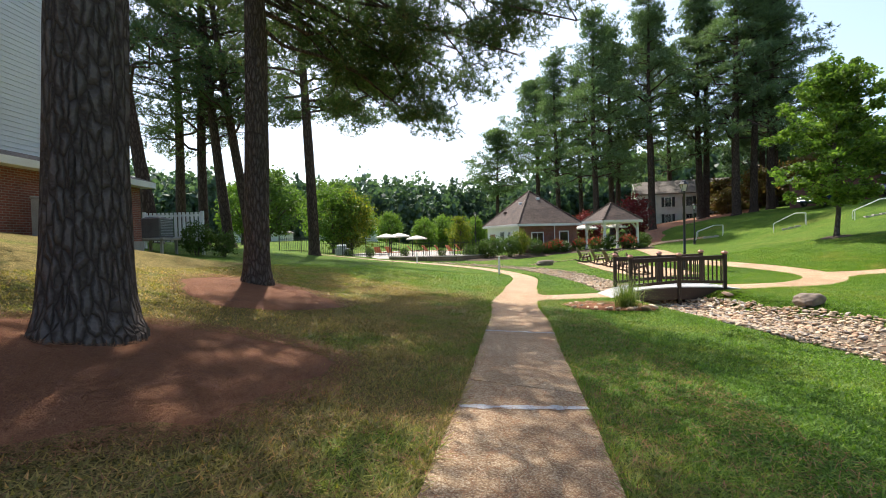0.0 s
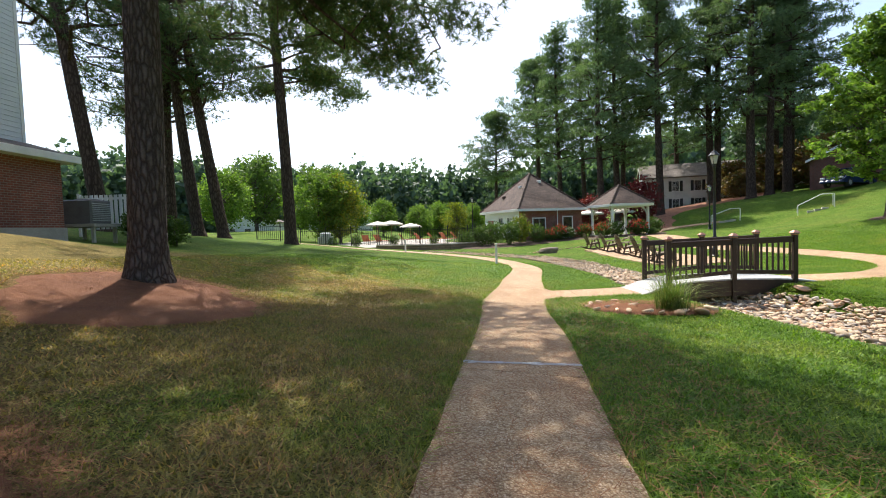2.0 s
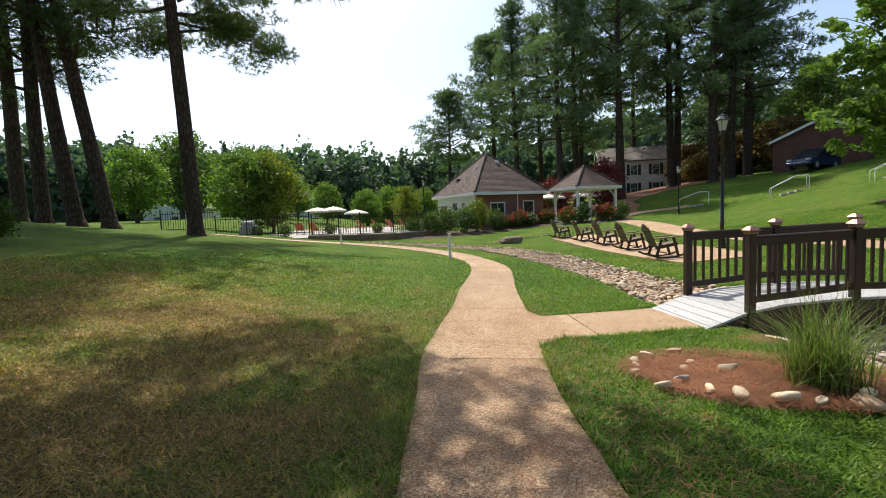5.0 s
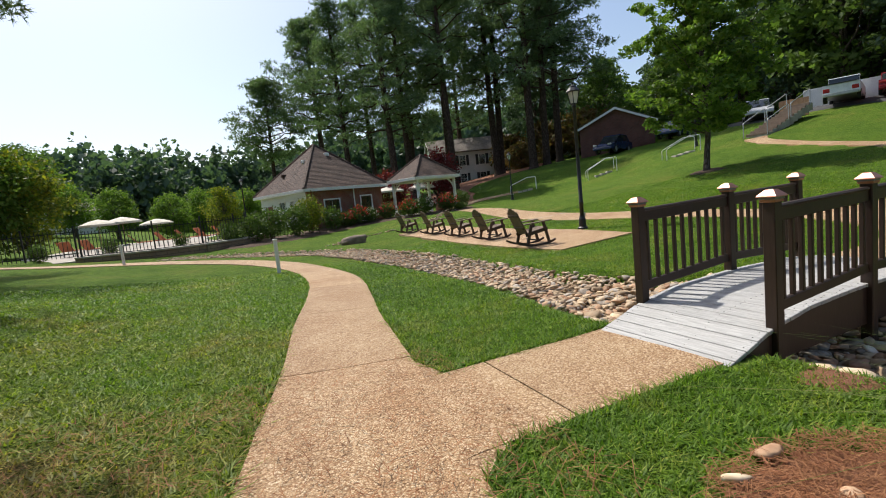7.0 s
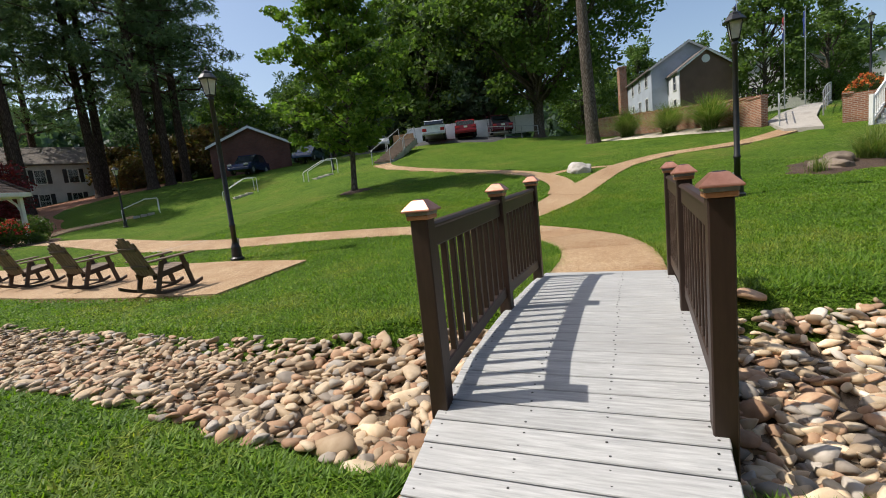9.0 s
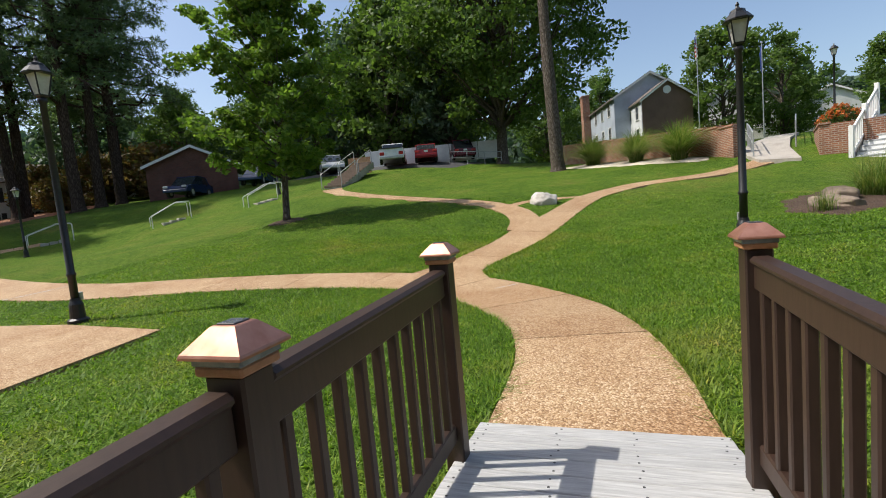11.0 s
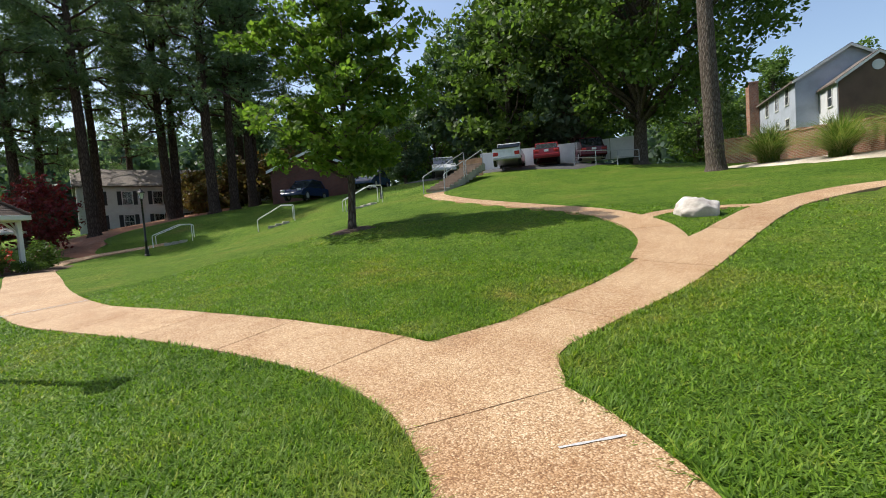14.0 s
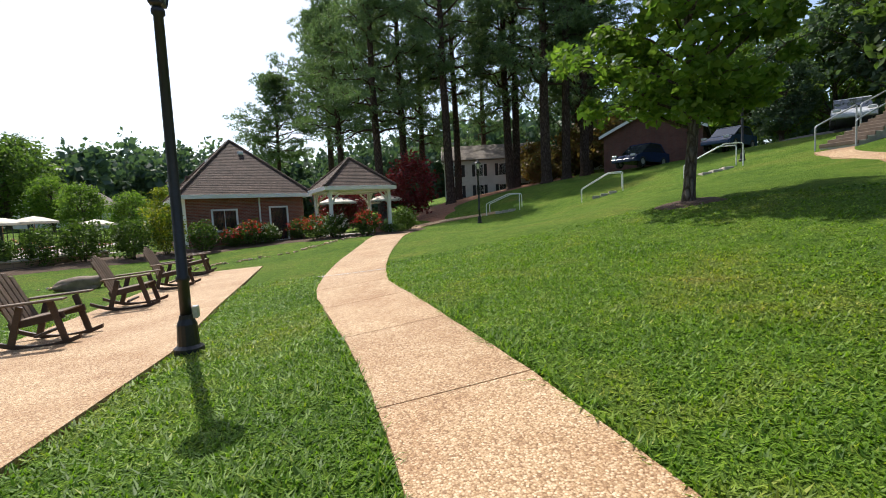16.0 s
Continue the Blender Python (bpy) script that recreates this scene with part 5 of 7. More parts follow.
plant_tree("green_tree", "rounded green tree at the lawn's far edge", -25.0, 56.0, small[0], 80, 1.1)
plant_tree("green_tree", "dark spreading tree beyond the lawn", -28.0, 72.0, small[2], 10, 1.15)
plant_tree("green_tree", "dark spreading tree beyond the lawn", -20.0, 80.0, small[2], 100, 1.1)
plant_tree("yellowing_tree", "small yellow tree behind the pool", 1.4, 58.0, small[1], 40, 0.62)
for x, y, s in ((-3.4, 66, 0.75), (-9.0, 70, 0.8), (-1.0, 70, 0.85), (4.0, 72, 0.8), (-14, 76, 0.9)):
    plant_tree("green_tree", "dark green tree behind the pool terrace", x, y, small[0], x * 31, s, "trees behind the pool")
redtree = broadleaf(95, 4.4, 0.5, 1.9, 0.1, 70, 60, 0.11, M_BARK_GREY, M_RED_LEAF, 0.4)
plant_tree("red_tree", "dark red-leaved ornamental tree behind the gazebo", 19.6, 50.5, redtree, 0, 1.1, category="ornamental tree")
plant_tree("red_tree", "dark red-leaved ornamental tree beside the pool house", 14.6, 50.0, redtree, 120, 0.9, category="ornamental tree")
thick = broadleaf(96, 4.6, 0.2, 2.8, 0.12, 80, 60, 0.2, M_BARK_GREY, M_BROWN_LEAF, 0.5)
for i, (x, y, s) in enumerate(((41, 62, 1.1), (43.5, 58, 1.2), (38.5, 66, 1.0), (45.5, 54.5, 1.0), (36, 60.5, 0.7), (47, 60, 1.2))):
    plant_tree("thicket", "brownish thicket at the wood's edge", x, y, thick, i * 50, s, "thickets", "thicket")

# ---- far woods: a belt of trees round the place ----
pts, big = [], []
for i in range(430):
    f = rng.random()
    if i < 300:
        a = radians(rng.uniform(60, 170))
        d = rng.uniform(105, 150)
        h = rng.uniform(10, 16) + (5 if d > 125 else 0)
    else:
        a = radians(rng.uniform(-40, 60))
        d = rng.uniform(100, 140)
        h = rng.uniform(10, 17)
    x, y = 6 + d * math.cos(a), 12 + d * math.sin(a)
    z = land(x, y) - 1.5
    w = h * rng.uniform(0.26, 0.38)
    n = 760
    v = rng.normal(size=(n, 3))
    v /= np.linalg.norm(v, axis=1)[:, None]
    v *= rng.uniform(0.75, 1.0, (n, 1))
    lump = 1 + 0.28 * np.sin(v[:, :1] * 7 + i) * np.cos(v[:, 1:2] * 6 + i * 2)
    q = v * lump * np.array([w, w, h * 0.55]) + np.array([x, y, z + h * 0.5])
    pts.append(q)
    big.append(np.where(np.linalg.norm(v, axis=1) < 0.92, 0.8, 0.5))
woods = new("far_woods", fast_mesh("far_woods", leaf_cloud(np.vstack(pts), np.hstack(big)[:, None], 0.85), 4, M_WOODS_HAZE))
tagged(woods, "belt of green woods round the place, haze in the leaf colour", "woods", kind="stuff")
pts = []
for i in range(120):
    a = radians(rng.uniform(185, 330))
    d = rng.uniform(60, 90)
    x, y, h = 6 + d * math.cos(a), 8 + d * math.sin(a), rng.uniform(11, 17)
    n = 160
    v = rng.normal(size=(n, 3))
    v /= np.linalg.norm(v, axis=1)[:, None]
    pts.append(v * np.array([h * 0.35, h * 0.35, h * 0.55]) + np.array([x, y, land(x, y) + h * 0.45]))
tagged(new("woods_behind", fast_mesh("woods_behind", leaf_cloud(np.vstack(pts), 1.0, 0.7), 4, M_WOODS_HAZE)), "green woods closing the place behind", "woods", kind="stuff")


# ---- shrubs and tall grasses ----
def shrub_meshes(seed, w, h, n, size, leaf, flower=None, nf=0):
    r = np.random.default_rng(seed)
    v = r.normal(size=(n, 3))
    v /= np.linalg.norm(v, axis=1)[:, None]
    v *= r.uniform(0.45, 1.0, (n, 1))
    k = np.array([1 + 0.35 * noise.noise(Vector(q * 2.2) + Vector((seed, 1, 0))) for q in v])[:, None]
    P = v * k * np.array([w / 2, w / 2, h / 2]) + np.array([0, 0, h * 0.52])
    P[:, 2] = np.maximum(P[:, 2], 0.03)
    g = Geo()
    for i in range(7):
        a = i * 0.9
        g.tube(bend((0.05 * math.cos(a), 0.05 * math.sin(a), -0.1), (0.3 * w * math.cos(a), 0.3 * w * math.sin(a), h * 0.7), 0.1, 4, r), [0.02, 0.016, 0.012, 0.006], 5, cap=False)
    out = [g.mesh("stem_cluster", M_BARK_GREY, True), fast_mesh("leaves", leaf_cloud(P, size, 0.5, 0.2, r), 4, leaf)]
    if flower:
        top = P[(P[:, 2] > h * 0.45) & (np.linalg.norm((P - [0, 0, h * .52]) / [w / 2, w / 2, h / 2], axis=1) > 0.75)]
        top = top[r.integers(len(top), size=nf)]
        cc = np.repeat(top, 5, 0) + r.normal(size=(nf * 5, 3)) * 0.03
        out.append(fast_mesh("blossoms", leaf_cloud(cc, 0.045, 0.9, 0, r), 4, flower))
    return out


def plant_shrub(name, label, x, y, meshes, rz=0, s=1.0, group="shrubs", category="shrub", z=None):
    t = thing(name, label, category, (x, y, (land(x, y) if z is None else z) + 0.0), rz, group)
    t.scale = (s,) * 3
    for n, me in zip(("stem_cluster", "leaves", "blossoms"), meshes):
        part(n, me, None, t)
    return t


ROSE = shrub_meshes(1, 1.5, 1.25, 1500, 0.06, M_SHRUB, M_ROSE, 90)
PALE = shrub_meshes(2, 1.4, 1.25, 1500, 0.06, M_SHRUB, M_CANVAS, 50)
DARK = shrub_meshes(3, 1.5, 1.5, 1800, 0.06, M_SHRUB)
LIME = shrub_meshes(4, 2.0, 2.7, 2600, 0.08, M_YELLOW)
LOW = shrub_meshes(5, 1.2, 0.7, 900, 0.05, M_SHRUB)
for i, (x, y, s) in enumerate(((9.4, 41.4, 1.05), (11.7, 42.2, 0.95), (12.6, 40.2, 1.0), (14.9, 39.2, 1.05), (8.5, 41.0, 0.8))):
    plant_shrub("rose_bush", "rose bush with red blossoms in dark mulch", x, y, ROSE, i * 70, s, "rose bushes", "rose bush")
for i, (x, y, s) in enumerate(((13.4, 39.6, 1.0), (10.2, 41.4, 0.85))):
    plant_shrub("rose_bush", "rose bush with pale blossoms in dark mulch", x, y, PALE, i * 70, s, "rose bushes", "rose bush")
for i, (x, y, s) in enumerate(((3.6, 37.6, 1.15), (5.0, 38.4, 1.2), (2.6, 36.6, 1.0), (7.4, 40.2, 1.0), (1.6, 36.0, 0.8), (17.4, 42.0, 0.95))):
    plant_shrub("shrub", "dense dark green shrub in the mulch bed", x, y, DARK, i * 50, s)
plant_shrub("lime_shrub", "tall yellow-green shrub at the pool house corner", 6.0, 39.6, LIME, 0, 0.85)
for i, (x, y, s) in enumerate(((16.2, 40.2, 0.8), (16.9, 40.9, 0.7), (18.0, 43.6, 0.9))):
    plant_shrub("low_shrub", "low green shrub along the bed's edge", x, y, LOW, i * 50, s, "low shrubs")
for i, (x, y, s) in enumerate(((-12.0, 22.0, 1.05), (-11.0, 22.6, 0.85), (-13.5, 24.0, 1.0))):
    plant_shrub("shrub", "round dark shrub beside the brick house", x, y, DARK, i * 60, s)


def grass_clump(name, label, x, y, h, w, n, width=0.006, seed=0, group="tall grasses"):
    """A fountain of long arching blades."""
    r = np.random.default_rng(seed)
    V = []
    for i in range(n):
        a, lean = r.uniform(0, 6.28), abs(r.normal()) * 0.55 + 0.08
        L = h * r.uniform(0.6, 1.1)
        b = np.array([r.normal() * 0.07 * w, r.normal() * 0.07 * w, 0])
        d = np.array([math.cos(a), math.sin(a), 0])
        sd = np.array([-math.sin(a), math.cos(a), 0]) * width
        p = [b + d * (L * lean * t**1.7 * w) + np.array([0, 0, L * (t - lean * 0.55 * t**2.6)]) for t in np.linspace(0, 1, 6)]
        for j in range(5):
            w0, w1 = 1 - j / 5.5, 1 - (j + 1) / 5.5
            V += [p[j] - sd * w0, p[j] + sd * w0, p[j + 1] + sd * w1, p[j + 1] - sd * w1]
    ob = new(name, fast_mesh(name, np.array(V), 4, M_TALLGRASS))
    ob.matrix_basis = pose(x, y, land(x, y) - 0.01)
    return tagged(ob, label, "grass clump", group)


grass_clump("tall_grass", "fountain of tall ornamental grass in pine straw", 4.22, 11.2, 0.9, 1.5, 560, 0.005, 1)
for i, (x, y, h) in enumerate(((36.6, 13.6, 2.0), (34.0, 11.3, 1.9), (31.2, 9.6, 2.1))):
    grass_clump("tall_grass", "large mound of green grass before the brick wall", x, y, h, 1.7, 1300, 0.022, 10 + i)
grass_clump("tall_grass", "tall grass clump in the mulch bed", 18.9, 7.5, 1.15, 1.9, 700, 0.007, 20)
grass_clump("tall_grass", "wispy grass clump in the mulch bed", 17.0, 9.2, 0.6, 1.2, 160, 0.006, 21)


# ---- turf blades and litter near the path ----
def scatter(n, x0, x1, y0, y1):
    return np.stack([rng.uniform(x0, x1, n), rng.uniform(y0, y1, n)], 1)


route = [(r.x, r.y, 0) for r in [(pose(0, 0, 0, 0, 0, TURN) @ Vector((METRES * q[1], METRES * q[2], 0))) for q in ROWS]]
V = []
P = np.vstack([scatter(3200000, -7, 17, -1, 27), scatter(420000, 14, 24, 8, 27)])
d, _ = along(route, P[:, 0], P[:, 1])
P = P[rng.random(len(P)) < np.clip(1.25 / (0.9 + d * 0.5) ** 1.5, 0.04, 1) * (d < 11)]
ok = ~paved(P[:, 0], P[:, 1], 0.0)
dc, wc = along(CREEK, P[:, 0], P[:, 1])
ok &= dc > wc * 0.97
dt, wt = along(TRICKLE, P[:, 0], P[:, 1])
ok &= dt > wt
bare = np.zeros(len(P), bool)
for poly in (STRAW_1, STRAW_2):
    bare |= in_poly(poly, P[:, 0], P[:, 1])
ok &= ~(bare & (rng.random(len(P)) < 0.985))
straw3 = [(2.9, 11.9), (3.3, 12.25), (3.8, 12.2), (4.3, 11.9), (4.85, 11.3), (4.7, 10.8), (4.1, 10.75), (3.5, 10.95), (3.1, 11.3)]
ok &= ~in_poly(straw3, P[:, 0], P[:, 1])
for poly in CORNERS:
    ok &= ~in_poly(list(poly[0]), P[:, 0], P[:, 1])
ok &= ~((P[:, 0] > 4.4) & (P[:, 0] < 8.04) & (P[:, 1] > 12.95) & (P[:, 1] < 14.3))
P = P[ok]
d, _ = along(route, P[:, 0], P[:, 1])
z = land(P[:, 0], P[:, 1])
n = len(P)
a = rng.uniform(0, 6.28, n)
clump = np.sin(P[:, 0] * 2.3 + np.sin(P[:, 1] * 1.7) * 2) * np.sin(P[:, 1] * 2.9 + np.cos(P[:, 0] * 1.3) * 2)
edge = paved(P[:, 0], P[:, 1], 0.1)
h = (0.026 + 0.026 * rng.random(n) + 0.022 * np.clip(clump, 0, 1) + 0.02 * edge) * (1 - 0.03 * np.minimum(d, 8))
wd = (0.0042 + 0.0034 * rng.random(n)) * (1 + 0.2 * d)
tilt = 0.35 + np.abs(rng.normal(size=n)) * 1.25
dx, dy = np.cos(a), np.sin(a)
root = np.stack([P[:, 0], P[:, 1], z - 0.004], 1)
side = np.stack([-dy * wd, dx * wd, np.zeros(n)], 1)
tip = root + np.stack([dx * h * tilt, dy * h * tilt, h / np.sqrt(1 + 0.4 * tilt**2)], 1)
T = np.stack([root - side, root + side, tip], 1).reshape(-1, 3)
tagged(new("lawn_grass", fast_mesh("lawn_grass", T, 3, M_BLADE)), "short green and straw-coloured grass blades", "grass", kind="stuff")
# fallen needles
N = []
for poly, m in ((STRAW_1, 70000), (STRAW_2, 40000), (straw3, 22000)):
    p = np.array(poly)
    q = scatter(m, p[:, 0].min() - 0.5, p[:, 0].max() + 0.5, p[:, 1].min() - 0.5, p[:, 1].max() + 0.5)
    dd, _ = along([(*k, 0) for k in poly] + [(*poly[0], 0)], q[:, 0], q[:, 1])
    N.append(q[in_poly(poly, q[:, 0], q[:, 1]) | (dd < (0.1 if poly is straw3 else 0.35) * rng.random(m))])
q = scatter(52000, -4, 3, 0, 15)
N.append(q[rng.random(len(q)) < 0.6])
N = np.vstack(N)
n = len(N)
a = rng.uniform(0, 6.28, n)
L = rng.uniform(0.05, 0.1, n)
zz = land(N[:, 0], N[:, 1]) + 0.042 + 0.02 * rng.random(n)
c = np.stack([N[:, 0], N[:, 1], zz], 1)
u = np.stack([np.cos(a) * L, np.sin(a) * L, rng.normal(size=n) * 0.012], 1)
s = np.stack([-np.sin(a), np.cos(a), np.zeros(n)], 1) * 0.0022
tagged(new("fallen_needles", fast_mesh("fallen_needles", np.stack([c - u - s, c - u + s, c + u], 1).reshape(-1, 3), 3, M_STRAW_N)), "loose rust-brown fallen pine needles", "pine needles", kind="stuff")


# ---- buildings ----
def window(parent, cx, cy, cz, w, h, face, cols=2, rows=2, shutters=False, depth=0.06, frame_mat=None, open_door=False):
    """A framed window on a wall. face: the outward direction in degrees, in the parent's space."""
    fm = frame_mat or M_WHITE
    a = radians(face)
    nx, ny, tx, ty = math.cos(a), math.sin(a), -math.sin(a), math.cos(a)

    def put(g, u, v, su, sv, out, th):
        g.box((cx + tx * u + nx * out, cy + ty * u + ny * out, cz + v), (th, su, sv), rz=face, b=0.006)

    t = 0.09
    g = Geo()
    put(g, 0, h / 2 + t / 2, w + 2 * t, t, 0.02, depth)
    put(g, 0, -h / 2 - t / 2, w + 2 * t, t, 0.03, depth + 0.03)
    put(g, -w / 2 - t / 2, 0, t, h, 0.02, depth)
    put(g, w / 2 + t / 2, 0, t, h, 0.02, depth)
    win = part("window", g, fm, parent)
    g = Geo()
    put(g, 0, 0, w, h, -0.01, 0.02)
    part("pane", g, M_GLASS, win, "dark reflecting glass")
    g = Geo()
    for i in range(1, cols):
        put(g, -w / 2 + w * i / cols, 0, 0.025, h, 0.008, 0.02)
    for j in range(1, rows):
        put(g, 0, -h / 2 + h * j / rows, w, 0.045 if j * 2 == rows else 0.025, 0.012, 0.02)
    if cols * rows > 1:
        part("muntins", g, fm, win)
    if shutters:
        for s in (-1, 1):
            g = Geo()
            put(g, s * (w / 2 + t + 0.2), 0, 0.38, h + 0.1, 0.02, 0.04)
            part("shutter", g, M_SHUTTER, win, "dark louvred shutter")
    return win


def coursed_face(geo, a, b, top_a, top_b, n, drop=0.012):
    """A roof slope from the eave a-b to top_a-top_b, in overlapping courses."""
    a, b, ta, tb = (np.asarray(q, float) for q in (a, b, top_a, top_b))
    nrm = np.cross(b - a, ta - a if np.linalg.norm(ta - a) > 0.1 else tb - a)
    nrm /= np.linalg.norm(nrm)
    rows = []
    for i in range(n):
        for u, lift in ((i / n, drop), ((i + 1) / n, 0.0)):
            rows += [a + (ta - a) * u + nrm * lift, b + (tb - b) * u + nrm * lift]
    geo.add(rows, [(2 * k, 2 * k + 1, 2 * k + 3, 2 * k + 2) for k in range(2 * n - 1)])


def hip_roof(parent, hx, hy, z0, z1, over, n, mat, ridge=0.0):
    """A hipped roof on a rectangle with half sizes hx, hy, its fascia and hip caps."""
    X, Y = hx + over, hy + over
    c = [(-X, -Y, z0), (X, -Y, z0), (X, Y, z0), (-X, Y, z0)]
    t = [(-ridge, 0, z1), (ridge, 0, z1), (ridge, 0, z1), (-ridge, 0, z1)]
    tops = [(t[0], t[1]), (t[1], t[2]), (t[2], t[3]), (t[3], t[0])]
    for i in range(4):
        g = Geo()
        coursed_face(g, c[i], c[(i + 1) % 4], tops[i][0], tops[i][1], n)
        part("roof_slope", g, mat, parent)
    for i in range(4):
        g = Geo()
        p0, p1 = np.array(c[i]), np.array(t[i])
        m = max(6, n // 2)
        us = [u for k in range(m) for u in (k / m, (k + 0.97) / m)]
        g.tube([p0 + (p1 - p0) * u + [0, 0, 0.02] for u in us], [0.09, 0.072] * m, 6)
        part("hip_cap", g, mat, parent)
    g = Geo()
    for (x0, y0, _), (x1, y1, _) in zip(c, c[1:] + c[:1]):
        g.box(((x0 + x1) / 2, (y0 + y1) / 2, z0 - 0.1), (abs(x1 - x0) + 0.04 or 0.04, abs(y1 - y0) + 0.04 or 0.04, 0.2), b=0.005)
    part("fascia", g, M_WHITE, parent, "white painted fascia")
    part("soffit", Geo().box((0, 0, z0 - 0.17), (2 * X - 0.06, 2 * Y - 0.06, 0.03)), M_WHITE, parent)


# pool house
CX, CY = 8.0, 46.4
zc = 0.05
club = thing("pool_house", "brick pool house with brown hipped shingle roof", "pool house", (CX, CY, zc), 18.8)
hx, hy = 2.95, 3.65
part("wall", Geo().box((0, -hy + 0.1, 1.2), (2 * hx, 0.2, 2.6)), M_BRICK, club)
part("wall", Geo().box((hx - 0.1, 0.1, 1.2), (0.2, 2 * hy - 0.2, 2.6)), M_BRICK, club)
part("wall", Geo().box((0, hy - 0.1, 1.2), (2 * hx - 0.4, 0.2, 2.6)), M_BRICK, club)
part("wall", Geo().box((-hx + 0.1, 0.1, 1.2), (0.2, 2 * hy - 0.2, 2.6)), M_SIDING, club, "white painted side wall")
part("brick_panel", Geo().box((-hx - 0.012, 2.3, 0.9), (0.03, 1.2, 1.9)), M_BRICK, club)
hip_roof(club, hx, hy, 2.68, 6.05, 0.38, 34, M_SHINGLE, 0.0)
part("downpipe", Geo().tube([(0.55, -hy - 0.05, 0.0), (0.55, -hy - 0.05, 2.5), (0.55, -hy - 0.3, 2.62)], 0.045, 8), M_WHITE, club)
window(club, 1.55, -hy, 1.05, 0.85, 1.75, -90, 1, 1)
window(club, -1.2, -hy, 1.35, 1.1, 1.0, -90, 2, 1)
window(club, -hx, -1.6, 1.05, 0.9, 1.95, 180, 1, 1)
window(club, -hx, 0.1, 1.05, 0.9, 1.95, 180, 2, 3)
for x, y, z in ((0.35, -1.05, 5.2), (-1.3, -0.7, 4.75), (-2.2, 0.9, 3.95)):
    part("roof_vent", Geo().box((x, y, z), (0.3, 0.3, 0.22), b=0.02), M_WHITE if z > 4.3 else M_SHINGLE, club, "small roof vent")

# gazebo
GX, GY = 14.5, 41.9
zg = 0.3
gaz = thing("gazebo", "white-posted gazebo with a brown shingle roof", "gazebo", (GX, GY, zg), 12)
s = 1.55
part("floor_slab", Geo().box((0, 0, -0.2), (3.4, 3.4, 0.44), b=0.02), M_CONC, gaz)
for x in (-s, s):
    for y in (-s, s):
        p = part("post", Geo().box((x, y, 1.15), (0.17, 0.17, 2.3), b=0.012), M_WHITE, gaz)
        part("post_base", Geo().box((x, y, 0.1), (0.25, 0.25, 0.2), b=0.012), M_WHITE, p)
        for dx, dy in ((-np.sign(x), 0), (0, -np.sign(y))):
            q = [(x + dx * 0.06, y + dy * 0.06, 1.6), (x + dx * 0.22, y + dy * 0.22, 1.95), (x + dx * 0.55, y + dy * 0.55, 2.24)]
            part("brace", Geo().tube(q, 0.05, 4), M_WHITE, gaz)
for k in range(2):
    for sg in (-1, 1):
        part("beam", Geo().box((0, sg * s, 2.36) if k == 0 else (sg * s, 0, 2.365), (2 * s + 0.17, 0.14, 0.22) if k == 0 else (0.14, 2 * s - 0.15, 0.21), b=0.01), M_WHITE, gaz)
hip_roof(gaz, s, s, 2.52, 4.12, 0.32, 20, M_SHINGLE)
part("brick_plinth", Geo().box((s, 0.2, 0.4), (0.22, 1.1, 0.8)), M_BRICK, gaz)



# brick house beside the start
house = thing("apartment_house", "large house with white clapboards over a red brick base", "house", (0, 0, 0))
HX = -12.7
part("brick_base", Geo().box((HX - 3.0, 5.55, 2.2), (6.0, 27.1, 3.6)), M_BRICK, house)
part("footing", Geo().box((HX - 3.0, 5.55, 0.55), (6.1, 27.2, 2.5)), M_CONC, house)
part("upper_wall", Geo().box((HX - 4.0, 5.0, 8.0), (6.8, 26.7, 8.0)), M_SIDING, house)
g = Geo()
g.box((HX + 0.05, 5.55, 4.12), (0.75, 27.9, 0.24), b=0.01)
part("eave_board", g, M_WHITE, house)
part("skirt_roof", Geo().add([(HX + 0.42, -8.4, 4.24), (HX + 0.42, 19.5, 4.24), (HX - 0.6, 18.6, 4.6), (HX - 0.6, -8.4, 4.6), (HX - 0.6, 18.6, 4.24), (HX - 0.6, -8.4, 4.24)], [(0, 1, 2, 3), (1, 4, 2), (0, 3, 5), (0, 5, 4, 1), (3, 2, 4, 5)]), M_SHINGLE_G, house)
board = Geo().slabx([(0, 0), (0.022, 0.004), (0.022, 0.02), (0.004, 0.165), (0, 0.165)], 0, 27.3 - 0.55).mesh("clapboard", M_SIDING)
for i in range(36):
    ob = new("clapboard", board)
    ob.parent, ob.matrix_basis = house, pose(HX - 0.6, -8.35, 4.55 + i * 0.16)
part("corner_board", Geo().box((HX - 0.61, 18.42, 7.4), (0.1, 0.12, 6.2), b=0.005), M_WHITE, house)
for y in (16.9, 10.0, 3.0):
    for z in (5.75, 8.6):
        window(house, HX - 0.575, y, z, 0.95, 1.7, 0, 3, 4)
part("downpipe", Geo().tube([(HX + 0.05, 16.4, 3.9), (HX + 0.05, 16.4, 1.4)], 0.045, 8), M_CONC, house)
part("meter_box", Geo().box((HX + 0.1, 16.3, 2.0), (0.2, 0.32, 0.3), b=0.01), M_CONC, house)
part("conduit", Geo().tube([(HX + 0.06, 16.35, 1.9), (HX + 0.07, 16.4, 0.9)], 0.04, 6), M_BLACK, house)
tub = thing("utility_pedestal", "pale utility pedestal against the brick wall", "utility box", (HX + 0.4, 13.9, land(HX + 0.4, 13.9)))
part("body", Geo().box((0, 0, 0.55), (0.3, 0.34, 1.2), b=0.03), M_CONC, tub)
part("lid", Geo().box((0, 0, 1.17), (0.33, 0.37, 0.08), b=0.02), M_CONC, tub)
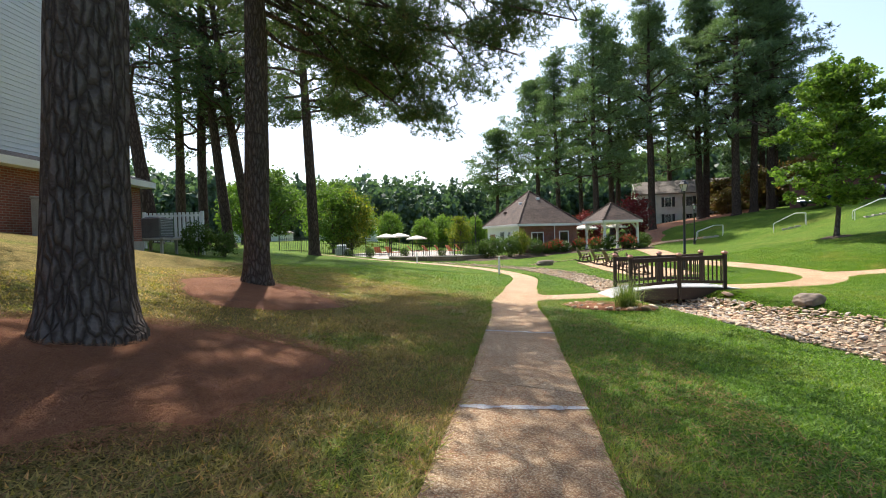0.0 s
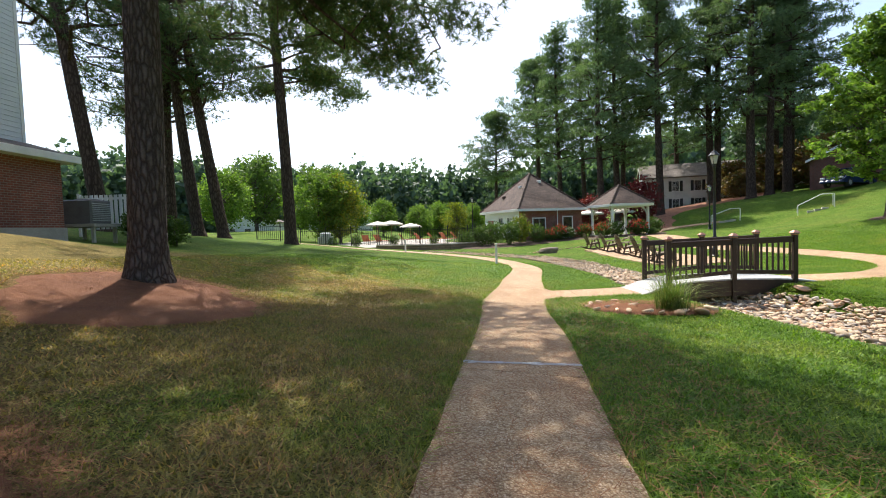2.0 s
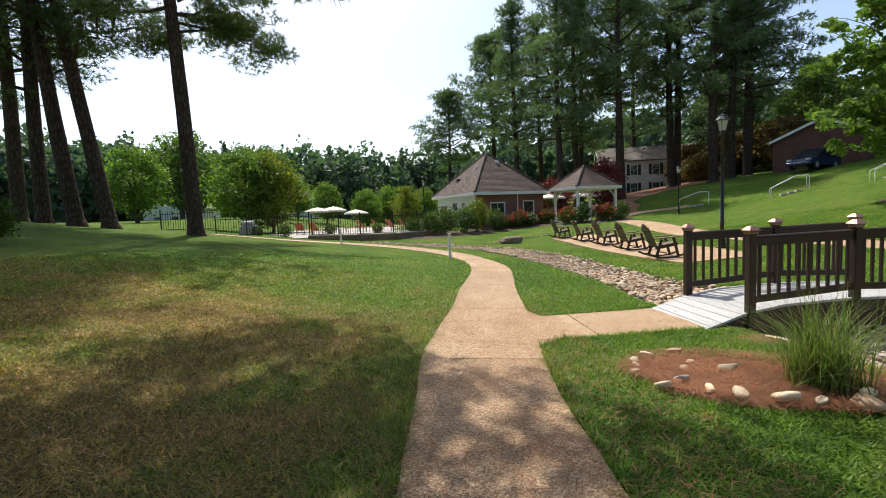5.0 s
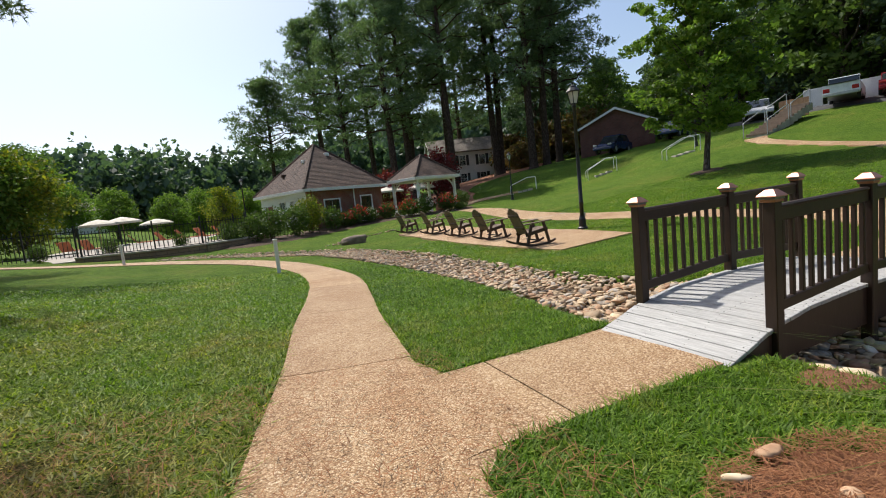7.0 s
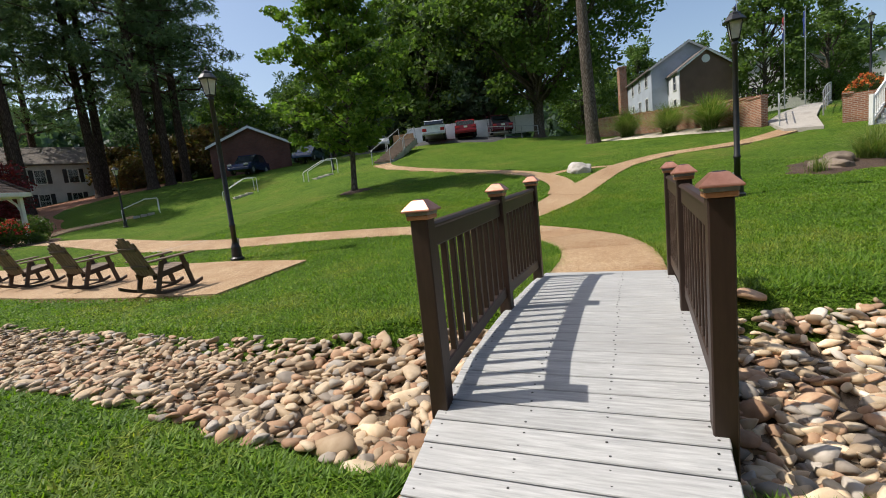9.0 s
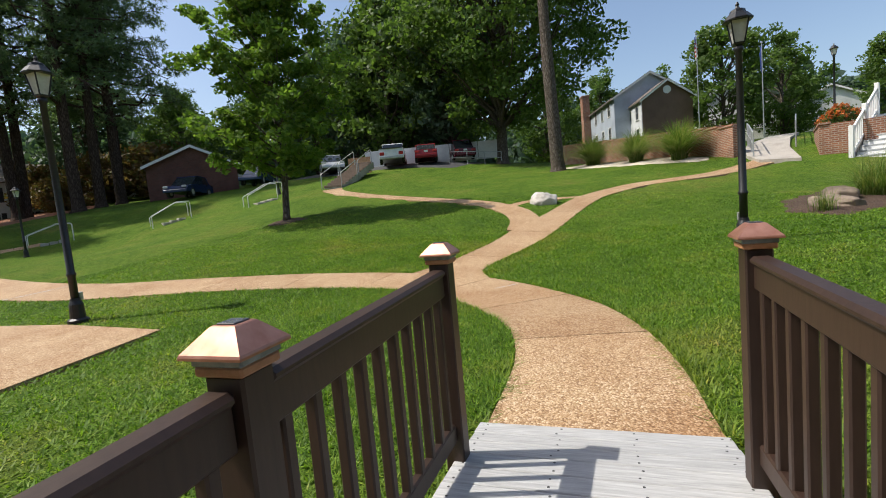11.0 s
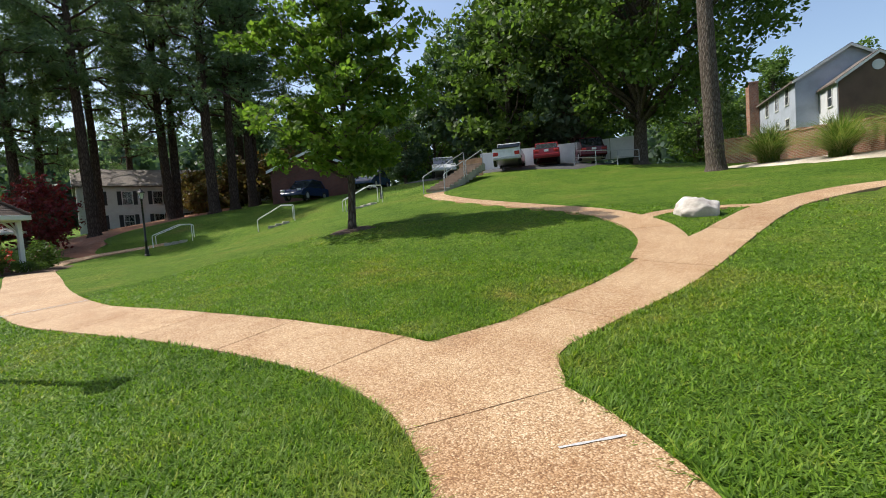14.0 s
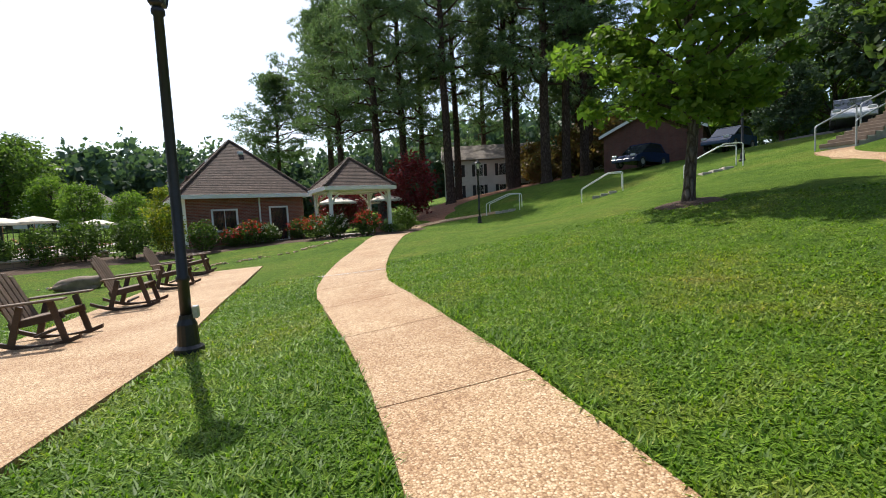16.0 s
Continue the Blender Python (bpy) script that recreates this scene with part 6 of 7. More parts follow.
zac = land(-13.0, 21.0)
ac = thing("air_conditioner", "grey air conditioner on a raised timber stand", "air conditioner", (-13.2, 20.8, zac))
part("stand", Geo().box((0, 0, 0.62), (1.5, 1.4, 0.12), b=0.01), M_CONC, ac)
for x in (-0.6, 0.6):
    for y in (-0.55, 0.55):
        part("leg", Geo().box((x, y, 0.22), (0.1, 0.1, 0.75)), M_CONC, ac)
body = part("body", Geo().box((0, 0, 1.13), (1.05, 1.05, 0.9), b=0.04), surface("grey_case", (0.1, 0.1, 0.1), (0.15, 0.15, 0.15), 30, 3, 0.5, 0.1), ac)
for i in range(10):
    part("louvre", Geo().box((0.535, 0, 0.8 + i * 0.07), (0.02, 0.9, 0.03)), M_STEEL, body)
part("fan_grille", Geo().lathe([(0.4, 1.58), (0.38, 1.61), (0.1, 1.63)], 20), M_BLACK, body)
fence = thing("picket_fence", "white picket screen behind the air conditioner", "fence", (-13.2, 22.2, zac))
for i in range(14):
    part("picket", Geo().box((-1.3 + i * 0.2, 0, 1.2), (0.13, 0.03, 1.4), b=0.004), M_WHITE, fence)
part("rail", Geo().box((0, 0.03, 1.75), (2.8, 0.05, 0.09)), M_WHITE, fence)
part("rail", Geo().box((0, 0.03, 0.7), (2.8, 0.05, 0.09)), M_WHITE, fence)
for x in (-1.4, 1.4):
    part("post", Geo().box((x, 0, 0.9), (0.12, 0.12, 2.1), b=0.006), M_WHITE, fence)


def gable_house(name, label, x, y, z, rz, w, d, h, rise, wall_mat, roof_mat, front=(), side=(), gable_mat=None, over=0.3, group=""):
    """A gabled house: gable ends face -y and +y in its own space. front: windows on the -y gable; side: on the -x side."""
    t = thing(name, label, "house", (x, y, z), rz, group)
    part("wall", Geo().box((0, 0, h / 2 - 1), (w, d, h + 2)), wall_mat, t)
    for sy in (-1, 1):
        yy = sy * d / 2
        g = Geo().add([(-w / 2, yy, h), (w / 2, yy, h), (0, yy, h + rise), (-w / 2, yy - sy * 0.2, h), (w / 2, yy - sy * 0.2, h), (0, yy - sy * 0.2, h + rise)], [(0, 1, 2), (3, 5, 4), (0, 3, 4, 1), (1, 4, 5, 2), (2, 5, 3, 0)])
        part("gable", g, wall_mat, t)
    sl = math.hypot(w / 2, rise)
    for sx in (-1, 1):
        e = (sx * (w / 2 + over), h - over * rise / (w / 2))
        g = Geo()
        y0, y1 = -d / 2 - over, d / 2 + over
        pts = [(e[0], y0, e[1]), (0, y0, h + rise), (0, y1, h + rise), (e[0], y1, e[1])]
        lift = [(a, b, c + 0.16) for a, b, c in pts]
        g.add(pts + lift, [(0, 1, 2, 3), (4, 7, 6, 5), (0, 4, 5, 1), (1, 5, 6, 2), (2, 6, 7, 3), (3, 7, 4, 0)])
        part("roof", g, roof_mat, t)
        for yy in (y0, y1):
            g = Geo()
            g.add([(e[0], yy - 0.03, e[1] - 0.12), (0, yy - 0.03, h + rise - 0.12), (0, yy - 0.03, h + rise + 0.1), (e[0], yy - 0.03, e[1] + 0.1),
                   (e[0], yy + 0.03, e[1] - 0.12), (0, yy + 0.03, h + rise - 0.12), (0, yy + 0.03, h + rise + 0.1), (e[0], yy + 0.03, e[1] + 0.1)],
                  [(0, 1, 2, 3), (7, 6, 5, 4), (0, 4, 5, 1), (3, 2, 6, 7), (0, 3, 7, 4)])
            part("verge_board", g, M_WHITE, t)
    for u, v, ww, hh, sh in front:
        window(t, u, -d / 2, v, ww, hh, -90, 2, 2, sh)
    for u, v, ww, hh, sh in side:
        window(t, -w / 2, u, v, ww, hh, 180, 2, 2, sh)
    return t


# houses beyond the brick wall
blue = gable_house("blue_house", "blue-grey gabled house with a brick chimney", 68.4, 8.75, 6.4, -76, 7.8, 12, 4.9, 2.3, M_SIDING_G, M_SHINGLE_G, (), [])
for u in (-4.0, -1.2, 1.8):
    for v in (1.2, 4.0):
        window(blue, -3.9, u, v, 0.9, 1.5, 180, 2, 2)
ch = part("chimney", Geo().box((-4.4, 5.0, 3.2), (0.9, 1.3, 8.4), b=0.02), M_BRICK_O, blue, "orange brick chimney")
part("chimney_cap", Geo().box((-4.4, 5.0, 7.45), (1.05, 1.45, 0.2), b=0.02), M_BRICK_O, ch)
brown = gable_house("brown_house", "brown gabled house with white siding on its side", 61.7, 6.7, 6.2, -76, 5.0, 5.0, 4.0, 1.7, M_SIDING_B, M_SHINGLE_G, (), [])
part("white_side", Geo().box((-2.53, 0, 1.3), (0.1, 4.9, 5.3)), M_SIDING, brown, "white clapboard side wall")
for v in (1.0, 3.4):
    window(brown, -2.59, -1.2, v - 0.5, 0.8, 1.4, 180, 1, 2)
part("gable_vent", Geo().lathe([(0.4, 0), (0.4, 0.05)], 12).mesh("gable_vent", M_WHITE), None, brown, loc=(0, 0, 0)).matrix_basis = pose(0, -2.51, 4.75, 90, 0, 0)
gable_house("grey_house", "grey house with white trim among trees", 74, -3, 6.2, -98, 9, 8, 4.2, 2.4, M_SIDING_W, M_SHINGLE_G, [(-2.5, 1.6, 1.0, 1.6, True), (2.5, 1.6, 1.0, 1.6, True)], [])
gable_house("grey_house", "grey house with white trim at the ramp's end", 78, -14, 5.6, -98, 7, 8, 4.0, 1.8, M_SIDING_W, M_SHINGLE_G, [(0, 1.8, 1.0, 1.6, False)], [])
# dark brick house behind the slope, and the townhouses under the pines
dark = gable_house("brick_house", "brown brick house with a low gable", 40.9, 49.2, 4.2, -48, 7.0, 8.4, 2.5, 1.6, M_BRICK_D, M_SHINGLE_G, [], [])
town = gable_house("townhouse", "white townhouse with dark shutters under tall pines", 36.0, 73.0, 2.6, 252, 8.0, 13.0, 4.9, 2.1, M_SIDING_W, M_SHINGLE_G, [], [])
for u in (-4.9, -2.2, 0.6, 3.2):
    for v in (1.1, 3.6):
        window(town, 4.0, u, v, 0.85, 1.35, 0, 2, 2, True)
gable_house("townhouse", "low white townhouse wing under tall pines", 45.5, 69.6, 3.0, 252, 7.0, 7.0, 3.6, 1.8, M_SIDING_W, M_SHINGLE_G, [], [])
gable_house("far_house", "pale house glimpsed across the lawn", -36.5, 92.0, 0.4, 10, 9, 12, 3.2, 2.0, M_SIDING_W, M_SHINGLE_G, [(0, 1.4, 1.0, 1.3, False), (-2.6, 1.4, 1.0, 1.3, False)], [], group="far houses")
gable_house("far_house", "pale house glimpsed across the lawn", -21.0, 96.0, 0.4, -30, 8, 10, 4.4, 2.0, M_SIDING_W, M_SHINGLE_G, [(0, 1.4, 1.0, 1.3, False)], [], group="far houses")

# ---- hill: steps, rails, walls ----
steps = thing("hillside_steps", "timber-edged steps climbing to the car park", "steps", (31.9, 29.3, 0), 6)
z0, z1 = land(31.9, 29.3) + 0.02, 5.0
for i in range(11):
    zt = z0 + (z1 - z0) * (i + 1) / 11
    p = part("step", Geo().box((0.3 + i * 0.55, 0, zt - 0.25), (0.6, 1.25, 0.5), b=0.02), M_CONC, steps)
    part("riser_edge", Geo().box((0.02 + i * 0.55, 0, zt - 0.07), (0.08, 1.3, 0.15), b=0.01), M_CHAIR, p, "brown timber edge")
for sy in (-0.68, 0.68):
    for i0 in (0, 5.5):
        a, b = (i0 * 0.55 - 0.2, z0 + i0 * (z1 - z0) / 11), ((i0 + 4.6) * 0.55, z0 + (i0 + 4.6) * (z1 - z0) / 11)
        part("handrail", Geo().tube([(a[0], sy, a[1] - 0.1), (a[0], sy, a[1] + 0.85), (a[0] + 0.1, sy, a[1] + 0.93), (b[0] - 0.1, sy, b[1] + 1.0), (b[0], sy, b[1] + 0.98), (b[0], sy, b[1])], 0.03, 8), M_STEEL, steps)


def hand_rails(x, y, rz, label):
    z = land(x, y)
    t = thing("step_rails", label, "handrail", (x, y, z), rz, "step rails")
    d = (math.cos(radians(rz)), math.sin(radians(rz)))
    zz = [land(x + d[0] * u, y + d[1] * u) - z for u in (-1.05, 1.05)]
    for sy in (-0.5, 0.5):
        part("handrail", Geo().tube([(-1.05, sy, zz[0] - 0.1), (-1.05, sy, zz[0] + 0.6), (-0.98, sy, zz[0] + 0.68), (0.35, sy, zz[1] + 0.92), (1.0, sy, zz[1] + 0.92), (1.05, sy, zz[1] + 0.85), (1.05, sy, zz[1] - 0.1)], 0.024, 8), M_WHITE, t)
    for k in range(3):
        u = -0.3 + k * 0.42
        part("step", Geo().box((u, 0, np.interp(u, (-1.05, 1.05), zz) - 0.04), (0.38, 1.0, 0.2), b=0.015), M_CONC, t)


hand_rails(24.2, 43.6, -34, "white pipe rails by a few slope steps")
hand_rails(27.6, 38.2, -34, "white pipe rails by a few slope steps")
hand_rails(29.5, 32.8, -34, "white pipe rails by a few slope steps")

panel = thing("timber_screen", "tan timber screen at the top of the steps", "screen", (39.0, 31.0, land(39, 31)), 100)
for i in range(6):
    part("board", Geo().box((-0.75 + i * 0.3, 0, 0.6), (0.29, 0.04, 1.3), b=0.005), M_WOODP, panel)
wall_w = thing("screen_wall", "low white wall behind the parked cars", "wall", (46.5, 28.0, land(46.5, 28)), 105)
for i in range(5):
    part("panel", Geo().box((-6 + i * 2.6, 0, 0.7), (2.56, 0.14, 1.6), b=0.01), M_SIDING_W, wall_w)

# curved brick wall with coping, before the houses
bw = thing("brick_wall", "curved orange brick garden wall with brick coping", "wall", (0, 0, 0))
line = smooth_line([(29.4, 7.6, 0), (31.5, 8.4, 0), (35.0, 9.9, 0), (38.5, 12.0, 0), (41.0, 14.0, 0), (42.0, 16.0, 0)], 1.1)
for p, q in zip(line[:-1], line[1:]):
    L = math.hypot(q[0] - p[0], q[1] - p[1])
    a = math.degrees(math.atan2(q[1] - p[1], q[0] - p[0]))
    x, y = (p[0] + q[0]) / 2, (p[1] + q[1]) / 2
    z = land(x, y)
    top = np.interp(x, (29.4, 42), (3.5, 4.75))
    part("wall_bay", Geo().box((0, 0, 0), (L + 0.02, 0.3, top - z + 0.4)), M_BRICK_O, bw, loc=(x, y, (top + z - 0.4) / 2), rz=a)
    part("coping", Geo().box((0, 0, 0), (L + 0.02, 0.38, 0.1), b=0.01), M_BRICK_O, bw, loc=(x, y, top + 0.05), rz=a)
ramp_ob = thing("brick_planter", "orange brick planter with orange flowers by the ramp", "planter", (27.4, 5.4, land(27.4, 5.4)), -18)
part("wall", Geo().box((1.8, -0.2, 0.25), (3.8, 0.3, 1.7)), M_BRICK_O, ramp_ob)
part("wall", Geo().box((0.02, -1.15, 0.25), (0.3, 1.6, 1.7)), M_BRICK_O, ramp_ob)
part("coping", Geo().box((1.8, -0.2, 1.13), (3.9, 0.38, 0.08), b=0.01), M_BRICK_O, ramp_ob)
part("soil", Geo().box((1.9, -1.1, 0.55), (3.5, 1.55, 1.0)), M_MULCH, ramp_ob)
M_ORANGE = foliage("orange_petals", [(0.5, 0.12, 0.03), (0.6, 0.2, 0.05), (0.45, 0.08, 0.05)], 0.3, broad=3)
FLOWER = shrub_meshes(8, 1.3, 0.9, 900, 0.05, M_SHRUB, M_ORANGE, 90)
for i, (x, y) in enumerate(((28.2, 4.3), (29.2, 4.0), (30.3, 3.7))):
    plant_shrub("flower_bush", "orange-flowered bush in the brick planter", x, y, FLOWER, i * 77, 0.95, "planter flowers", "flower bush", z=land(27.4, 5.4) + 1.0)
rampway = [(27.2, 7.4), (26.6, 6.2), (29.5, 5.6), (33.0, 4.4), (36.0, 3.0), (36.6, 4.2), (33.2, 6.0), (30.0, 7.4)]
zr = [land(x, y) + 0.12 for x, y in rampway]
tagged(part("ramp", Geo().prism(rampway, [z - 0.4 for z in zr], zr), M_CONC), "pale concrete ramp up to the building", "ramp", kind="structure")
rails = thing("ramp_rails", "galvanised double handrail along the ramp", "handrail", (0, 0, 0))
for off in ((28.2, 7.3, 33.4, 6.1), (30.0, 5.2, 37.5, 2.6)):
    x0, y0, x1, y1 = off
    for k in range(5):
        x, y = x0 + (x1 - x0) * k / 4, y0 + (y1 - y0) * k / 4
        part("post", Geo().tube([(x, y, land(x, y) - 0.1), (x, y, land(x, y) + 1.1)], 0.03, 6), M_STEEL, rails)
    for hgt in (0.6, 1.1):
        part("handrail", Geo().tube([(x0 + (x1 - x0) * k / 4, y0 + (y1 - y0) * k / 4, land(x0 + (x1 - x0) * k / 4, y0 + (y1 - y0) * k / 4) + hgt) for k in range(5)], 0.026, 6), M_STEEL, rails)
# white porch steps at the right
porch = thing("porch_steps", "white-railed porch steps climbing to a deck", "porch steps", (25.6, 4.2, land(25.6, 4.2)), -40)
for i in range(9):
    part("tread", Geo().box((0.15 + i * 0.28, 0, 0.1 + i * 0.18), (0.32, 1.6, 0.06), b=0.008), M_STEEL, porch)
    part("riser", Geo().box((0.02 + i * 0.28, 0, 0.0 + i * 0.18), (0.03, 1.6, 0.18)), M_WHITE, porch)
for sy in (-0.85, 0.85):
    part("stringer", Geo().slabx([(-0.1, -0.3), (2.6, -0.3), (2.6, 1.75), (-0.1, 0.05)], sy - 0.03, sy + 0.03), M_CONC, porch)
    for i in range(3):
        x = -0.05 + i * 1.25
        part("newel", Geo().box((x, sy, 0.55 + 0.643 * x), (0.14, 0.14, 1.4), b=0.01), M_WHITE, porch)
    for hgt in (0.25, 1.05):
        part("rail", Geo().box((1.2, sy, hgt + 0.643 * 1.2), (2.9, 0.07, 0.09), b=0.008, m=Matrix.Rotation(-math.atan(0.643), 3, "Y").to_4x4()), M_WHITE, porch)
    for i in range(14):
        x = 0.1 + i * 0.175
        part("baluster", Geo().box((x, sy, 0.65 + 0.643 * x), (0.04, 0.04, 0.8)), M_WHITE, porch)
part("deck", Geo().box((4.1, 0, 0.7), (3.0, 4.0, 1.9), b=0.01), M_WHITE, porch)
part("pipe_rail", Geo().tube([(-0.1, -0.95, 0.35), (-0.5, -0.95, 0.4), (-0.55, -0.95, 0.85), (-0.1, -0.95, 0.9), (1.2, -0.95, 1.75)], 0.03, 8), M_WHITE, porch)


# ---- vehicles ----
def vehicle(kind, label, x, y, rz, paint, L=4.6, W=1.85, Ht=1.5, truck=False, lift=0.0):
    """A parked car or pickup: nose towards +x in its own space."""
    v = thing(kind, label, "pickup truck" if truck else "car", (x, y, land(x, y) + lift), rz, "parked cars")
    m = surface("paint_" + kind, paint, tuple(min(1, c * 1.1) for c in paint), 20, 2, 0.25, 0, spread=0)
    h = L / 2
    if truck:
        low = [(-h, 0.5), (-h, 1.15), (-0.35, 1.17), (1.1, 1.17), (h - 0.15, 1.1), (h, 0.85), (h, 0.45), (-h + 0.1, 0.42)]
        top = [(-0.6, 1.16), (-0.5, 1.78), (0.6, 1.82), (1.25, 1.17)]
    else:
        low = [(-h, 0.45), (-h + 0.05, 0.95), (-1.5, 1.0), (1.0, 0.98), (h - 0.3, 0.82), (h, 0.6), (h, 0.35), (-h + 0.1, 0.3)]
        top = [(-h + 0.25, 0.98), (-1.3, Ht - 0.06), (0.1, Ht), (1.15, 0.97)]
    part("body", Geo().slabx(low, -W / 2, W / 2), m, v)
    part("cabin", Geo().slabx([(a, b) for a, b in top], -W / 2 + 0.14, W / 2 - 0.14), M_GLASS, v, "dark glazed cabin")
    rt = [(top[1][0] - 0.03, top[1][1] - 0.02), (top[1][0], top[1][1] + 0.03), (top[2][0], top[2][1] + 0.03), (top[2][0] + 0.05, top[2][1] - 0.02)]
    part("roof", Geo().slabx(rt, -W / 2 + 0.12, W / 2 - 0.12), m, v)
    for sy in (-1, 1):
        g = Geo()
        g.slabx([(top[0][0], top[0][1]), (top[0][0] + 0.1, top[0][1]), (top[1][0] + 0.1, top[1][1]), (top[1][0], top[1][1])], sy * (W / 2 - 0.15) - 0.02, sy * (W / 2 - 0.15) + 0.03)
        part("pillar", g, m, v)
    if truck:
        part("bed", Geo().box((-1.75, 0, 1.19), (2.1, W - 0.3, 0.04)), M_BLACK, v)
    for sx in (-1, 1):
        for sy in (-1, 1):
            w = part("tyre", Geo().lathe([(0.22, -0.1), (0.33, -0.11), (0.34, -0.06), (0.34, 0.06), (0.33, 0.11), (0.22, 0.1)], 18), M_TYRE, v)
            w.matrix_basis = pose(sx * (h - 0.85), sy * (W / 2 - 0.08), 0.34, 90, 0, 0)
            part("rim", Geo().lathe([(0.21, -0.105), (0.2, 0.105), (0.05, 0.108)], 12), M_STEEL, w)
        for sy in (-1, 1):
            part("head_light" if sx > 0 else "tail_light", Geo().box((sx * (h - 0.02), sy * (W / 2 - 0.22), 0.78), (0.1, 0.36, 0.16 if not truck else 0.26), b=0.03), M_FROST if sx > 0 else M_ROSE, v, "clear lamp" if sx > 0 else "red lamp")
        part("bumper", Geo().box((sx * (h + 0.02), 0, 0.47), (0.12, W - 0.1, 0.2), b=0.03), M_STEEL if truck else m, v)
    part("number_plate", Geo().box((-h - 0.03, 0, 0.8 if not truck else 0.62), (0.02, 0.32, 0.16)), M_WHITE, v)
    return v


vehicle("pickup_truck", "white pickup truck parked tail to the lawn", 42.6, 29.6, 20, (0.72, 0.73, 0.74), 5.4, 1.95, 1.8, True, 0.05)
vehicle("red_car", "red car parked tail to the lawn", 44.3, 27.3, 20, (0.3, 0.02, 0.025), 4.4, lift=0.05)
vehicle("silver_car", "silver car parked nose to the lawn", 41.8, 35.2, 215, (0.5, 0.51, 0.53), 4.5, 1.85, 1.62, lift=0.0)
vehicle("red_van", "dark red van under the oak", 48.0, 25.4, 30, (0.13, 0.02, 0.03), 4.9, 1.95, 1.85, lift=0.05)
vehicle("blue_car", "dark blue car parked before the brick house", 35.4, 44.6, 200, (0.02, 0.035, 0.09), 4.4, 1.85, 1.65, lift=0.0)
vehicle("dark_car", "dark car parked behind the slope", 40.8, 42.2, 200, (0.03, 0.06, 0.13), 4.4, 1.85, 1.6, lift=0.0)
lot = [(41.0, 24), (60, 22), (60, 42), (41, 39), (39.5, 33), (41, 30)]
zl = [land(x, y) + 0.05 for x, y in lot]
M_ASPH = surface("asphalt", (0.04, 0.04, 0.042), (0.07, 0.07, 0.072), 60, 1, 0.9, 0.4)
drape("car_park", "asphalt car park at the top of the hill", "car park", lot, M_ASPH, 0.03, 0.5, 0.0)
hr = thing("pipe_fence", "galvanised pipe fence under the oak", "fence", (0, 0, 0))
for k in range(4):
    x, y = 43.6 + k * 0.9, 25.0 - k * 1.3
    part("post", Geo().tube([(x, y, land(x, y) - 0.1), (x, y, land(x, y) + 1.05)], 0.03, 6), M_STEEL, hr)
for hgt in (0.55, 1.05):
    part("rail", Geo().tube([(43.6 + k * 0.9, 25.0 - k * 1.3, land(43.6 + k * 0.9, 25.0 - k * 1.3) + hgt) for k in range(4)], 0.025, 6), M_STEEL, hr)


# ---- flags ----
def flag_pole(x, y, top, cloth, label):
    z = land(x, y)
    t = thing("flagpole", label, "flagpole", (x, y, z), 0, "flagpoles")
    part("pole", Geo().lathe([(0.06, -0.2), (0.05, 2), (0.03, top - z), (0.08, top - z + 0.02), (0.08, top - z + 0.12), (0.01, top - z + 0.16)], 10), M_STEEL, t)
    hz = top - z - 0.15
    for i, (m, a, b) in enumerate(cloth):
        g = Geo()
        n = 8
        V = []
        for k in range(n):
            u = k / (n - 1)
            for zz in (a, b):
                V.append((0.05 + 0.35 * u + 0.06 * math.sin(u * 6 + zz), 0.12 * math.sin(u * 9 + zz * 2), hz - zz - u * 0.7))
        g.add(V, [(2 * k, 2 * k + 1, 2 * k + 3, 2 * k + 2) for k in range(n - 1)])
        part("flag_stripe", g, m, t)
    return t


M_FRED = surface("red_cloth", (0.45, 0.03, 0.04), (0.5, 0.05, 0.06), 30, 3, 0.8, 0.1)
M_FBLUE = surface("blue_cloth", (0.03, 0.06, 0.25), (0.04, 0.09, 0.33), 30, 3, 0.8, 0.1)
flag_pole(55.5, 4.0, 14.8, [((M_FBLUE if i < 2 else (M_FRED, M_WHITE)[i % 2]), i * 0.22, i * 0.22 + 0.22) for i in range(8)], "tall flagpole with a striped flag hanging slack")
flag_pole(55.5, 0.4, 12.8, [(M_FRED, 0, 0.6), (M_WHITE, 0.6, 0.9), (M_FBLUE, 0.9, 1.6)], "flagpole with a red and blue flag hanging slack")
flag_pole(55.0, -1.0, 12.9, [(M_FBLUE, 0, 1.6)], "flagpole with a blue flag hanging slack")

